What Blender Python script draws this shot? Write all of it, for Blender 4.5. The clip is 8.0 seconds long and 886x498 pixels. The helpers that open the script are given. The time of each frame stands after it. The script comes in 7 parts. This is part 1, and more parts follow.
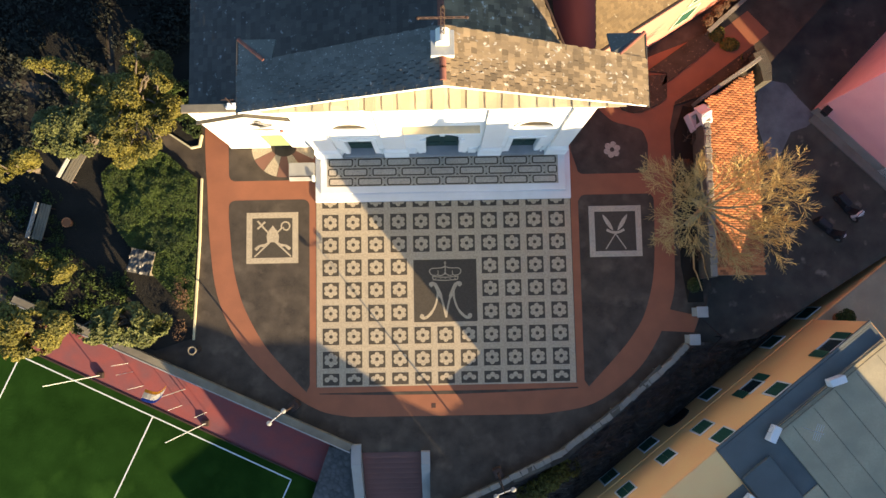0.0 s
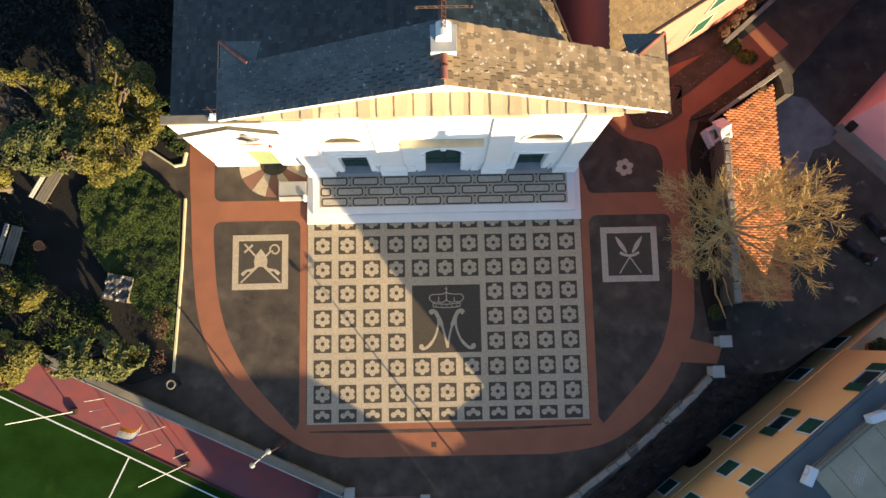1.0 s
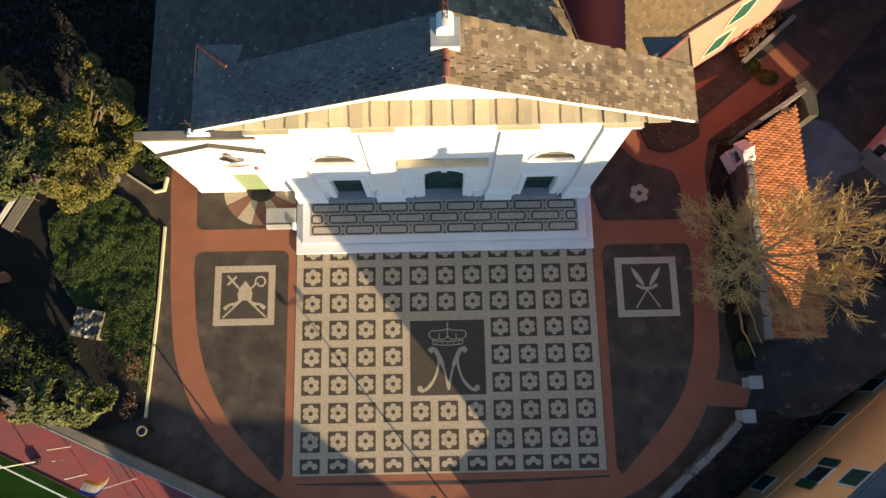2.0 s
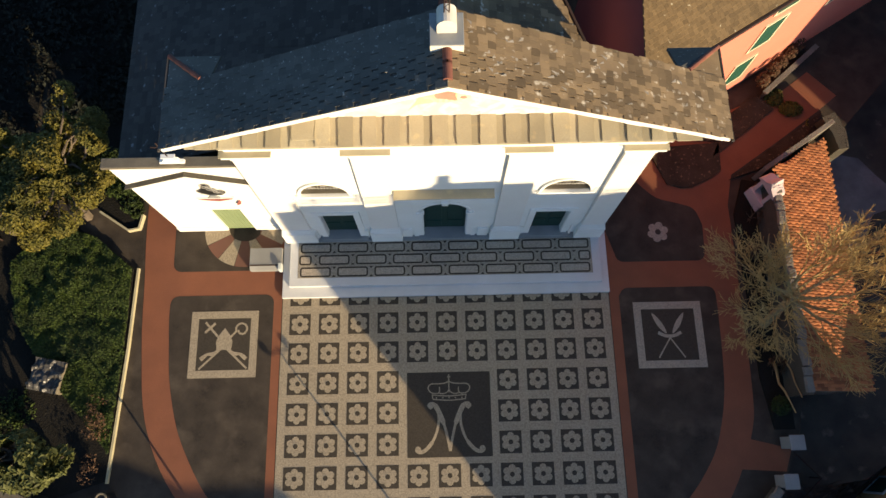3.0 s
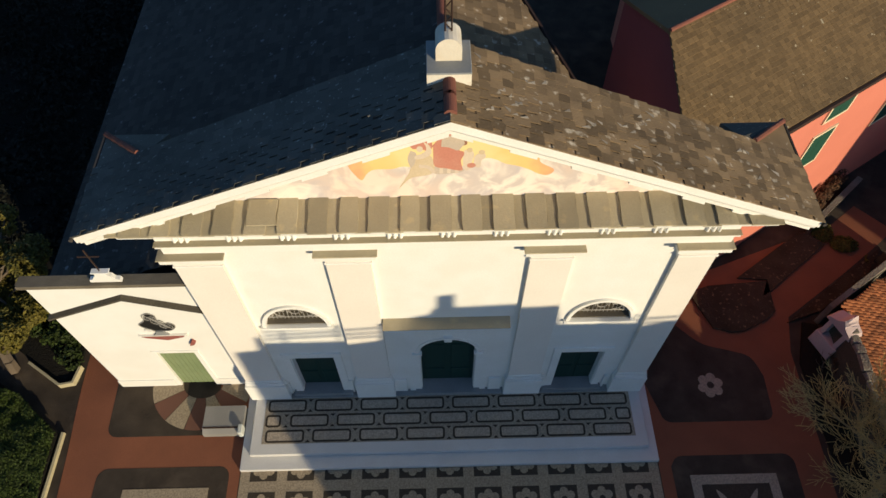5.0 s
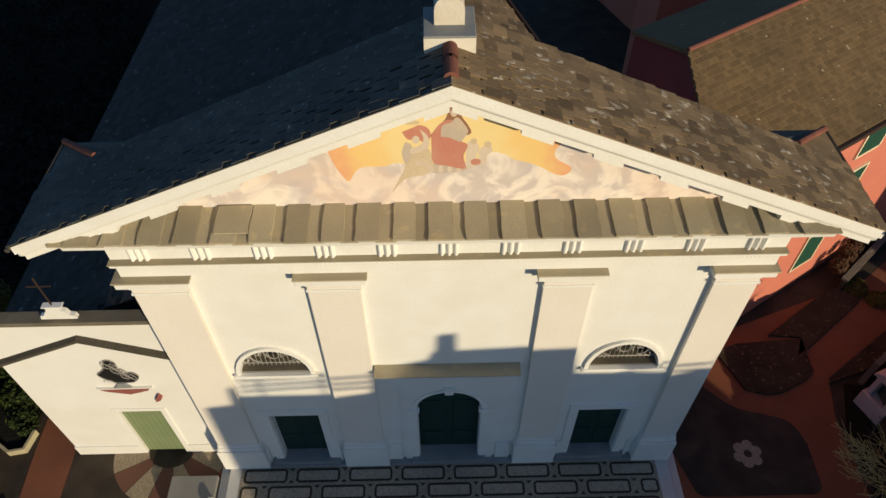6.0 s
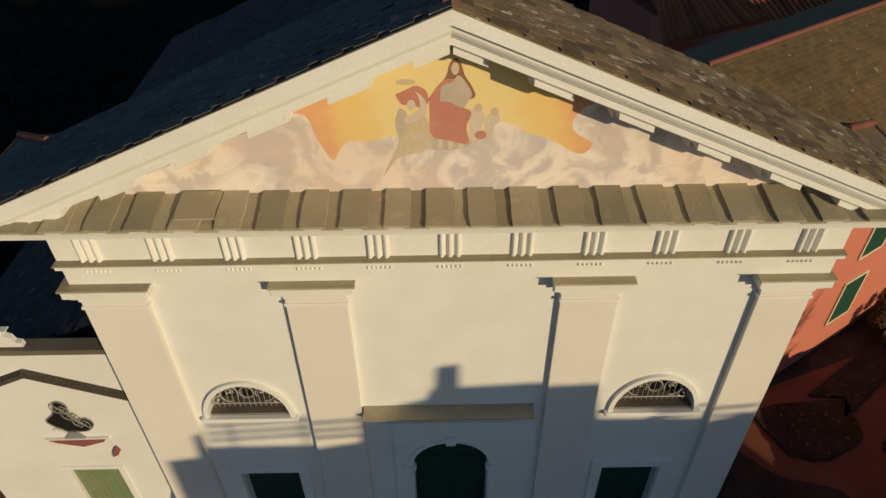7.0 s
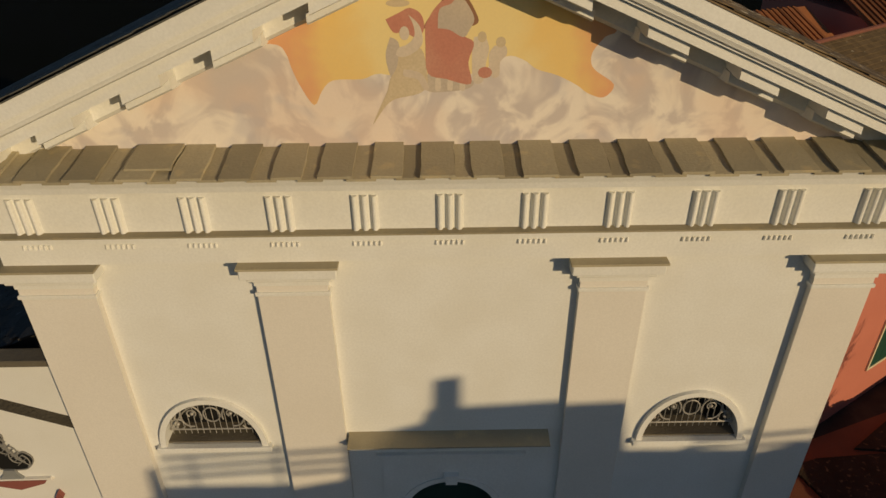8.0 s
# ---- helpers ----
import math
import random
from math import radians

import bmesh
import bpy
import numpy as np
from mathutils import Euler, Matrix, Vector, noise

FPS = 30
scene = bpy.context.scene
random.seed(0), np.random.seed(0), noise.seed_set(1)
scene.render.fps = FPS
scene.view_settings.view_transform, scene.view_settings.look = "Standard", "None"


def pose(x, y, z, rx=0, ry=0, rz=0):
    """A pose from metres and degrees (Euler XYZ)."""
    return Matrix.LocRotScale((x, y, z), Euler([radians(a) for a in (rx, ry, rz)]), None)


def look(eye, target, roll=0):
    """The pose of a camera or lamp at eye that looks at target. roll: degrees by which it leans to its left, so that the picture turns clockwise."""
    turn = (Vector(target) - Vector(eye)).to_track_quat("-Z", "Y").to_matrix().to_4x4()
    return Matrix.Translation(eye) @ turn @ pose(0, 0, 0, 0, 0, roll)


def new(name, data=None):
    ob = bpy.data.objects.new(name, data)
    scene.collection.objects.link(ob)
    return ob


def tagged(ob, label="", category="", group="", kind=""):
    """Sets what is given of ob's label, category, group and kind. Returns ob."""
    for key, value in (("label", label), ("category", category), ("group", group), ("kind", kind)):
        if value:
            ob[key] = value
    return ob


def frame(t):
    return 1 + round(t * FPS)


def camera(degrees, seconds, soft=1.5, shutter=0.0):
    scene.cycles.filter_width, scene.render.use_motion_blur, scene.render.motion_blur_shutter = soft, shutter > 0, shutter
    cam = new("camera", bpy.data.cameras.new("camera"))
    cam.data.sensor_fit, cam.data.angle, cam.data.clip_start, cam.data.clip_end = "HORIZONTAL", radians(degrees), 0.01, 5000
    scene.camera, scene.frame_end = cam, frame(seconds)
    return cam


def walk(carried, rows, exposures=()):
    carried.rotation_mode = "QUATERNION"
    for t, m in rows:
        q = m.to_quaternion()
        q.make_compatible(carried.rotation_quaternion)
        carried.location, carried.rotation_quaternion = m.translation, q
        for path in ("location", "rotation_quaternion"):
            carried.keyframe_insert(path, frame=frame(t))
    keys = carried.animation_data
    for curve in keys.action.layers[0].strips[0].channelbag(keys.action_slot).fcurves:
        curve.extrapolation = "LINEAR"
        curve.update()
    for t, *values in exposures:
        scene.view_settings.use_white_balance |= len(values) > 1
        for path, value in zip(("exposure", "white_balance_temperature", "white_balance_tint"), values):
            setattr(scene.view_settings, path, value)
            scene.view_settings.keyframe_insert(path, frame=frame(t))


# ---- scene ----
cam = camera(66.0, 8.0)
# seconds, eye, a point looked at, roll
PATH = [
    (0, (-0.165, 1.115, 32.083), (-0.158, 1.29, 30.091), 1.2),
    (0.5, (-0.171, 1.002, 30.978), (-0.164, 1.214, 28.989), 0.8),
    (1, (-0.195, 0.957, 29.752), (-0.187, 1.228, 27.771), 0.5),
    (1.5, (-0.218, 0.765, 28.539), (-0.208, 1.104, 26.568), 0.5),
    (3, (-0.264, 0.7, 24.713), (-0.249, 1.27, 22.796), 0.3),
    (3.5, (-0.265, 0.71, 23.492), (-0.246, 1.406, 21.617), 0.1),
    (4, (-0.242, 0.689, 22.296), (-0.225, 1.538, 20.485), -0.3),
    (4.5, (-0.25, 0.685, 21.119), (-0.23, 1.669, 19.378), -0.3),
    (5, (-0.248, 0.611, 19.945), (-0.229, 1.715, 18.277), -0.4),
    (6.5, (-0.202, 0.594, 16.473), (-0.185, 2.026, 15.076), -0.5),
    (7, (-0.17, 0.635, 15.325), (-0.159, 2.169, 14.041), -0.6),
    (7.5, (-0.133, 0.687, 14.186), (-0.127, 2.313, 13.021), -0.7),
    (8, (-0.148, 0.84, 13.079), (-0.137, 2.541, 12.027), -0.6),
]
walk(cam, [(t, look(eye, aim, roll)) for t, eye, aim, roll in PATH], [(0, 2.22, 7400, 10), (1.5, 1.87, 7250, 10), (3.5, 0.92, 6850, 10), (5, 0.28, 6450, 8), (6.5, -0.2, 6700, 8), (8, -0.76, 7600, 10)])

# ---- light ----
AZ, EL = radians(38.0), radians(15.0)
world = bpy.data.worlds.new("sky")
scene.world = world
world.use_nodes = True
wn = world.node_tree.nodes
sky = wn.new("ShaderNodeTexSky")
sky.sky_type = 'NISHITA'
sky.sun_disc = False
sky.sun_elevation = EL
sky.sun_rotation = math.pi - AZ
sky.ozone_density = 5.0
sky.dust_density = 0.8
world.node_tree.links.new(sky.outputs[0], wn["Background"].inputs[0])
wn["Background"].inputs[1].default_value = 0.10
sun_data = bpy.data.lights.new("sun", 'SUN')
sun_data.energy = 4.3
sun_data.angle = radians(0.3)
sun_data.color = (1.0, 0.815, 0.55)
sun = new("sun", sun_data)
TO_SUN = Vector((math.sin(AZ) * math.cos(EL), -math.cos(AZ) * math.cos(EL), math.sin(EL)))
sun.rotation_mode = 'QUATERNION'
sun.rotation_quaternion = (-TO_SUN).to_track_quat('-Z', 'Y')
sun.location = TO_SUN * 120


# ---- materials ----
def material(name, base, other=None, rough=0.85, scale=6.0, fine=40.0, bump=0.3, mixing=0.5, metal=0.0, per_object=0.0, cells=0.0, spots=None, spot_amount=0.0, spot_scale=3.0, bump_dist=0.01):
    """A rough surface: two scales of noise between two colours, optional pebble cells, lichen spots and variation from piece to piece."""
    m = bpy.data.materials.new(name)
    m.use_nodes = True
    nt = m.node_tree
    n, l = nt.nodes, nt.links
    bsdf = n["Principled BSDF"]
    bsdf.inputs["Roughness"].default_value = rough
    bsdf.inputs["Metallic"].default_value = metal
    if "Specular IOR Level" in bsdf.inputs:
        bsdf.inputs["Specular IOR Level"].default_value = 0.3
    geo = n.new("ShaderNodeNewGeometry")
    pos = geo.outputs["Position"]
    other = other or tuple(c * 0.72 for c in base)

    def noise_node(sc, detail=4.0):
        t = n.new("ShaderNodeTexNoise")
        t.inputs["Scale"].default_value = sc
        t.inputs["Detail"].default_value = detail
        l.new(pos, t.inputs["Vector"])
        return t.outputs["Fac"]

    def ramp(src, a, b):
        r = n.new("ShaderNodeMapRange")
        r.inputs["From Min"].default_value, r.inputs["From Max"].default_value = a, b
        l.new(src, r.inputs["Value"])
        return r.outputs["Result"]

    def mix(fac, a, b, kind='MIX'):
        x = n.new("ShaderNodeMix")
        x.data_type, x.blend_type = 'RGBA', kind
        for sock, v in ((x.inputs["Factor"], fac), (x.inputs[6], a), (x.inputs[7], b)):
            if isinstance(v, (int, float)):
                sock.default_value = v
            elif isinstance(v, tuple):
                sock.default_value = (*v, 1.0)
            else:
                l.new(v, sock)
        return x.outputs[2]

    def times(a, b):
        x = n.new("ShaderNodeMath")
        x.operation = 'MULTIPLY'
        for sock, v in zip(x.inputs, (a, b)):
            if isinstance(v, (int, float)):
                sock.default_value = v
            else:
                l.new(v, sock)
        return x.outputs[0]

    big = ramp(noise_node(scale * 0.16, 5.0), 0.35, 0.68)
    small = ramp(noise_node(fine, 3.0), 0.3, 0.7)
    col = mix(times(big, mixing), base, other)
    col = mix(times(small, mixing * 0.6), col, tuple(c * 0.75 for c in base))
    height = small
    if cells:
        v = n.new("ShaderNodeTexVoronoi")
        v.inputs["Scale"].default_value = cells
        l.new(pos, v.inputs["Vector"])
        d = ramp(v.outputs["Distance"], 0.25, 0.6)
        col = mix(times(d, 0.5), col, tuple(c * 0.35 for c in base))
        sep = n.new("ShaderNodeSeparateColor")
        l.new(v.outputs["Color"], sep.inputs[0])
        col = mix(times(sep.outputs[0], 0.35), col, tuple(min(1.0, c * 1.5) for c in base))
        inv = n.new("ShaderNodeMath")
        inv.operation = 'SUBTRACT'
        inv.inputs[0].default_value = 1.0
        l.new(v.outputs["Distance"], inv.inputs[1])
        height = inv.outputs[0]
    if spots:
        s = ramp(noise_node(spot_scale, 6.0), 0.62 - 0.12 * spot_amount, 0.72)
        col = mix(s, col, spots)
    if per_object:
        info = n.new("ShaderNodeObjectInfo")
        isl = n.new("ShaderNodeNewGeometry")
        add = n.new("ShaderNodeMath")
        add.operation = 'ADD'
        l.new(info.outputs["Random"], add.inputs[0])
        l.new(isl.outputs["Random Per Island"], add.inputs[1])
        fr = n.new("ShaderNodeMath")
        fr.operation = 'FRACT'
        l.new(add.outputs[0], fr.inputs[0])
        hsv = n.new("ShaderNodeHueSaturation")
        l.new(ramp_out(n, l, fr.outputs[0], 1.0 - per_object, 1.0 + per_object), hsv.inputs["Value"])
        l.new(col, hsv.inputs["Color"])
        col = hsv.outputs["Color"]
    l.new(col, bsdf.inputs["Base Color"])
    if bump:
        b = n.new("ShaderNodeBump")
        b.inputs["Strength"].default_value = bump
        b.inputs["Distance"].default_value = bump_dist
        l.new(height, b.inputs["Height"])
        l.new(b.outputs[0], bsdf.inputs["Normal"])
    return m


def ramp_out(n, l, src, a, b):
    r = n.new("ShaderNodeMapRange")
    r.inputs["To Min"].default_value, r.inputs["To Max"].default_value = a, b
    l.new(src, r.inputs["Value"])
    return r.outputs["Result"]


PLASTER = material("white plaster", (0.79, 0.785, 0.735), (0.715, 0.695, 0.62), 0.9, 9, 30, 0.05, 0.6)
PLASTER_C = material("white chapel plaster", (0.78, 0.775, 0.73), (0.68, 0.665, 0.60), 0.9, 6, 50, 0.15, 0.6)
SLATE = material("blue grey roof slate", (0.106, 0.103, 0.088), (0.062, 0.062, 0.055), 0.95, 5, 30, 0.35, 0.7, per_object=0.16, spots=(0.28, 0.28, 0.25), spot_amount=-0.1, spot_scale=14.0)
SLATE_PALE = material("pale broken slate", (0.34, 0.30, 0.24), (0.20, 0.18, 0.15), 0.9, 6, 40, 0.2, 0.7, per_object=0.3)
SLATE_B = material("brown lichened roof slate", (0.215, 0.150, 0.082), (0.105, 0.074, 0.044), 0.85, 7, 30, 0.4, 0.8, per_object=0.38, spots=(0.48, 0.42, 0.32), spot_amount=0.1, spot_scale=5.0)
SLATE_R = material("olive brown house slate", (0.158, 0.104, 0.049), (0.108, 0.074, 0.038), 0.85, 4, 30, 0.35, 0.8, per_object=0.2, spots=(0.36, 0.31, 0.21), spot_amount=-0.5, spot_scale=6.5)
SLATE_CORN = material("cornice slate", (0.390, 0.337, 0.227), (0.279, 0.242, 0.166), 0.9, 7, 26, 0.3, 0.6, per_object=0.2, spots=(0.46, 0.37, 0.22), spot_amount=0.1, spot_scale=3.0)
SLATE_FLOOR = material("grey slate paving", (0.27, 0.28, 0.275), (0.19, 0.20, 0.20), 0.7, 6, 20, 0.2, 0.8)
MARBLE = material("white marble steps", (0.607, 0.598, 0.570), (0.460, 0.451, 0.423), 0.6, 6, 24, 0.1, 0.5)
ASPHALT = material("dark asphalt", (0.058, 0.044, 0.031), (0.024, 0.018, 0.013), 0.9, 9, 14, 0.3, 1.0, spots=(0.076, 0.058, 0.041), spot_amount=0.6, spot_scale=1.1)
RED_PAVE = material("red resin paving", (0.225, 0.084, 0.043), (0.169, 0.064, 0.034), 0.9, 7, 24, 0.25, 0.75)
PEBBLE_L = material("light pebble mosaic", (0.336, 0.272, 0.185), (0.265, 0.216, 0.147), 0.85, 3, 30, 0.5, 0.6, cells=26)
PEBBLE_D = material("dark pebble mosaic", (0.051, 0.040, 0.027), (0.034, 0.027, 0.019), 0.8, 3, 30, 0.5, 0.6, cells=26)
PEBBLE_M = material("grey pebble mosaic", (0.345, 0.295, 0.220), (0.25, 0.213, 0.16), 0.85, 3, 30, 0.5, 0.6, cells=26)
PEBBLE_F = material("warm grey pebble fill", (0.41, 0.345, 0.262), (0.32, 0.268, 0.2), 0.85, 3, 30, 0.5, 0.6, cells=26)
DOOR_G = material("dark green door paint", (0.010, 0.040, 0.032), (0.007, 0.028, 0.022), 0.55, 6, 40, 0.1, 0.4)
DOOR_L = material("faded green door paint", (0.207, 0.255, 0.132), (0.145, 0.200, 0.096), 0.8, 8, 40, 0.2, 0.6)
IRON = material("rusty iron", (0.045, 0.030, 0.024), (0.075, 0.036, 0.024), 0.75, 10, 60, 0.3, 0.7, metal=0.4)
GRILLE = material("pale iron grille", (0.42, 0.40, 0.36), (0.3, 0.28, 0.25), 0.6, 10, 60, 0.2, 0.4, metal=0.3)
STONE = material("rough stone", (0.216, 0.194, 0.158), (0.137, 0.122, 0.101), 0.95, 8, 18, 0.8, 0.8, bump_dist=0.03)
TERRA = material("terracotta tile", (0.350, 0.128, 0.047), (0.215, 0.084, 0.038), 0.85, 6, 30, 0.3, 0.8, per_object=0.45)
SALMON = material("salmon plaster", (0.573, 0.194, 0.133), (0.501, 0.164, 0.113), 0.9, 5, 40, 0.15, 0.5)
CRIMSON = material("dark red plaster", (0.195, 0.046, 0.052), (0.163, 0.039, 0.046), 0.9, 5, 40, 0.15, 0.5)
PINK = material("pink plaster", (0.86, 0.42, 0.40), (0.74, 0.34, 0.335), 0.9, 5, 40, 0.15, 0.6)
ORANGE = material("orange plaster", (0.850, 0.484, 0.194), (0.850, 0.407, 0.168), 0.9, 5, 40, 0.12, 0.6)
SHUTTER = material("green shutter paint", (0.011, 0.061, 0.039), (0.008, 0.044, 0.028), 0.6, 8, 40, 0.1, 0.4)
TRIM = material("cream trim", (0.72, 0.62, 0.42), (0.64, 0.55, 0.38), 0.85, 6, 40, 0.1, 0.4)
TERRACE = material("grey terrace sheet", (0.36, 0.30, 0.19), (0.24, 0.205, 0.135), 0.8, 5, 12, 0.15, 0.9)
FELT = material("blue grey roofing felt", (0.097, 0.107, 0.102), (0.065, 0.073, 0.072), 0.85, 5, 24, 0.25, 0.8)
TURF = material("artificial turf", (0.012, 0.036, 0.006), (0.006, 0.020, 0.003), 0.95, 5, 9, 0.4, 0.95, spots=(0.018, 0.048, 0.008), spot_amount=0.6, spot_scale=0.5)
LINE = material("white line", (0.58, 0.60, 0.56), (0.42, 0.45, 0.41), 0.85, 6, 20, 0.1, 0.6)
TRACK = material("red track", (0.235, 0.058, 0.052), (0.135, 0.062, 0.068), 0.95, 7, 30, 0.2, 0.95)
CONCRETE = material("concrete", (0.270, 0.262, 0.240), (0.188, 0.180, 0.165), 0.9, 6, 30, 0.3, 0.7)
# soil and ground: near-black colours that hold the deep shade round the garden
SOIL = material("soil darkened for shade", (0.022, 0.020, 0.017), (0.013, 0.013, 0.011), 0.95, 4, 20, 0.6, 0.8, bump_dist=0.03)
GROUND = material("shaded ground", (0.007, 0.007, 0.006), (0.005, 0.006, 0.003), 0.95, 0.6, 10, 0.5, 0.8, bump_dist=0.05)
LANE = material("worn lane asphalt", (0.078, 0.070, 0.054), (0.029, 0.027, 0.022), 0.9, 6, 18, 0.4, 1.0, spots=(0.15, 0.13, 0.10), spot_amount=0.0, spot_scale=1.4)
LITTER = material("earth with fallen leaves", (0.070, 0.052, 0.036), (0.036, 0.028, 0.020), 0.95, 10, 22, 0.6, 0.9, bump_dist=0.02, spots=(0.19, 0.125, 0.075), spot_amount=0.2, spot_scale=9.0)
PLASTER_P = material("beige pilaster plaster", (0.765, 0.725, 0.65), (0.70, 0.65, 0.57), 0.9, 5, 40, 0.05, 0.5)
BROWN_PAVE = material("brown fan paving", (0.160, 0.076, 0.052), (0.112, 0.056, 0.040), 0.9, 4, 60, 0.25, 0.6)
# slate colour lowered to hold the shade of the nave's west side
SLATE_N = material("nave slate with shade in colour", (0.062, 0.055, 0.048), (0.043, 0.039, 0.035), 1.0, 5, 30, 0.35, 0.6, per_object=0.22, spots=(0.16, 0.16, 0.155), spot_amount=-0.2, spot_scale=5.0)
STAINED = material("rust stained plaster", (0.72, 0.68, 0.58), (0.50, 0.42, 0.30), 0.9, 12, 40, 0.2, 0.8, spots=(0.36, 0.22, 0.12), spot_amount=-0.1, spot_scale=4.0)
RIDGE = material("dull red ridge tile", (0.20, 0.075, 0.05), (0.13, 0.055, 0.045), 0.9, 8, 30, 0.3, 0.7, per_object=0.15)
# leaf colour near black, so that the thicket reads as deep shade
LEAF_N = material("thicket leaves darkened for shade", (0.027, 0.029, 0.024), (0.015, 0.017, 0.014), 0.85, 9, 30, 0.0, 0.9, per_object=0.3)
MOSSY = material("mossy dark stone", (0.085, 0.074, 0.056), (0.05, 0.045, 0.035), 0.95, 9, 18, 0.8, 0.9, bump_dist=0.03)
BARK = material("bark", (0.13, 0.10, 0.07), (0.08, 0.065, 0.05), 0.95, 8, 40, 0.6, 0.7)
TWIG = material("bare twigs", (0.44, 0.30, 0.11), (0.27, 0.18, 0.07), 0.9, 8, 40, 0.2, 0.6)
LEAF_Y = material("yellow green leaves", (0.118, 0.096, 0.012), (0.056, 0.058, 0.010), 0.7, 9, 6, 0.0, 1.0, per_object=0.4)
LEAF_G = material("grey green leaves", (0.082, 0.085, 0.020), (0.046, 0.054, 0.012), 0.7, 9, 30, 0.0, 0.9, per_object=0.4)
LEAF_D = material("dark green leaves", (0.034, 0.053, 0.005), (0.014, 0.024, 0.004), 0.75, 5, 5, 0.0, 1.0, per_object=0.5)
LEAF_R = material("dry brown leaves", (0.10, 0.052, 0.026), (0.06, 0.036, 0.018), 0.8, 9, 30, 0.0, 0.9, per_object=0.4)
RED_CLOTH = material("red cloth", (0.26, 0.085, 0.07), None, 0.9, 8, 50, 0.1, 0.3)
WHITE_CLOTH = material("white cloth", (0.75, 0.72, 0.66), None, 0.9, 8, 50, 0.1, 0.3)
DARK_IN = material("dark interior", (0.012, 0.012, 0.012), None, 0.6, 8, 50, 0.0, 0.2)
WEATHERED = material("weathered coping", (0.168, 0.144, 0.103), (0.092, 0.078, 0.059), 0.95, 8, 25, 0.5, 0.9)
GREY_METAL = material("grey painted metal", (0.4, 0.4, 0.4), (0.3, 0.3, 0.3), 0.5, 8, 40, 0.1, 0.4, metal=0.3)
BLACK_PLASTIC = material("black plastic", (0.02, 0.02, 0.022), None, 0.5, 8, 40, 0.1, 0.3)
WHITE_PAINT = material("white vehicle paint", (0.7, 0.7, 0.7), None, 0.35, 8, 40, 0.0, 0.2)
BLUE_CLOTH = material("blue cloth", (0.05, 0.12, 0.4), None, 0.9, 8, 50, 0.1, 0.3)
YELLOW_CLOTH = material("yellow cloth", (0.6, 0.36, 0.06), None, 0.9, 8, 50, 0.1, 0.3)


KERB = material("pale yellow kerb", (0.50, 0.44, 0.27), (0.36, 0.32, 0.21), 0.9, 8, 12, 0.2, 0.9)


for dull in (GROUND, SOIL, LEAF_N, LITTER, TURF):
    dull.node_tree.nodes["Principled BSDF"].inputs["Specular IOR Level"].default_value = 0.02


def fresco_material(name, sky=False):
    """Old wall painting: rolling pale clouds, or a golden sky that turns orange at both sides."""
    m = bpy.data.materials.new(name)
    m.use_nodes = True
    n, l = m.node_tree.nodes, m.node_tree.links
    bsdf = n["Principled BSDF"]
    bsdf.inputs["Roughness"].default_value = 0.92
    geo = n.new("ShaderNodeNewGeometry")

    def noise_of(sc, detail, rough=0.55):
        t = n.new("ShaderNodeTexNoise")
        t.inputs["Scale"].default_value = sc
        t.inputs["Detail"].default_value = detail
        t.inputs["Roughness"].default_value = rough
        l.new(geo.outputs["Position"], t.inputs["Vector"])
        return t

    sep = n.new("ShaderNodeSeparateXYZ")
    l.new(geo.outputs["Position"], sep.inputs[0])
    warp = noise_of(1.3, 3.0)

    def math_node(op, a, b):
        x = n.new("ShaderNodeMath")
        x.operation = op
        for sock, v in zip(x.inputs, (a, b)):
            if isinstance(v, (int, float)):
                sock.default_value = v
            else:
                l.new(v, sock)
        return x.outputs[0]

    def span(src, a, b):
        r = n.new("ShaderNodeMapRange")
        r.interpolation_type = 'SMOOTHSTEP'
        r.inputs["From Min"].default_value, r.inputs["From Max"].default_value = a, b
        l.new(src, r.inputs["Value"])
        return r.outputs["Result"]

    def mix(fac, a, b):
        x = n.new("ShaderNodeMix")
        x.data_type = 'RGBA'
        for sock, v in ((x.inputs["Factor"], fac), (x.inputs[6], a), (x.inputs[7], b)):
            if isinstance(v, tuple):
                sock.default_value = (*v, 1.0)
            elif isinstance(v, (int, float)):
                sock.default_value = v
            else:
                l.new(v, sock)
        return x.outputs[2]

    wob = math_node('MULTIPLY', math_node('SUBTRACT', warp.outputs["Fac"], 0.5), 1.5)
    if sky:
        ax = math_node('ABSOLUTE', sep.outputs["X"], 0.0)
        far = math_node('ADD', ax, math_node('MULTIPLY', wob, 0.7))
        col = mix(span(far, 0.7, 1.2), (0.80, 0.63, 0.29), (0.80, 0.55, 0.20))
        col = mix(span(far, 1.35, 1.75), col, (0.74, 0.37, 0.18))
    else:
        # rolling banks of pale and grey cloud
        bank = noise_of(1.5, 3.5)
        bank.inputs["Distortion"].default_value = 1.3
        col = mix(span(bank.outputs["Fac"], 0.40, 0.60), (0.57, 0.50, 0.465), (0.81, 0.73, 0.635))
        col = mix(math_node('MULTIPLY', span(noise_of(1.0, 2.0).outputs["Fac"], 0.46, 0.66), 0.40), col, (0.74, 0.54, 0.42))
        col = mix(math_node('MULTIPLY', span(noise_of(1.9, 2.0).outputs["Fac"], 0.56, 0.70), 0.45), col, (0.46, 0.43, 0.46))
    col = mix(math_node('MULTIPLY', noise_of(30.0, 3.0).outputs["Fac"], 0.14), col, (0.4, 0.33, 0.26))
    l.new(col, bsdf.inputs["Base Color"])
    return m


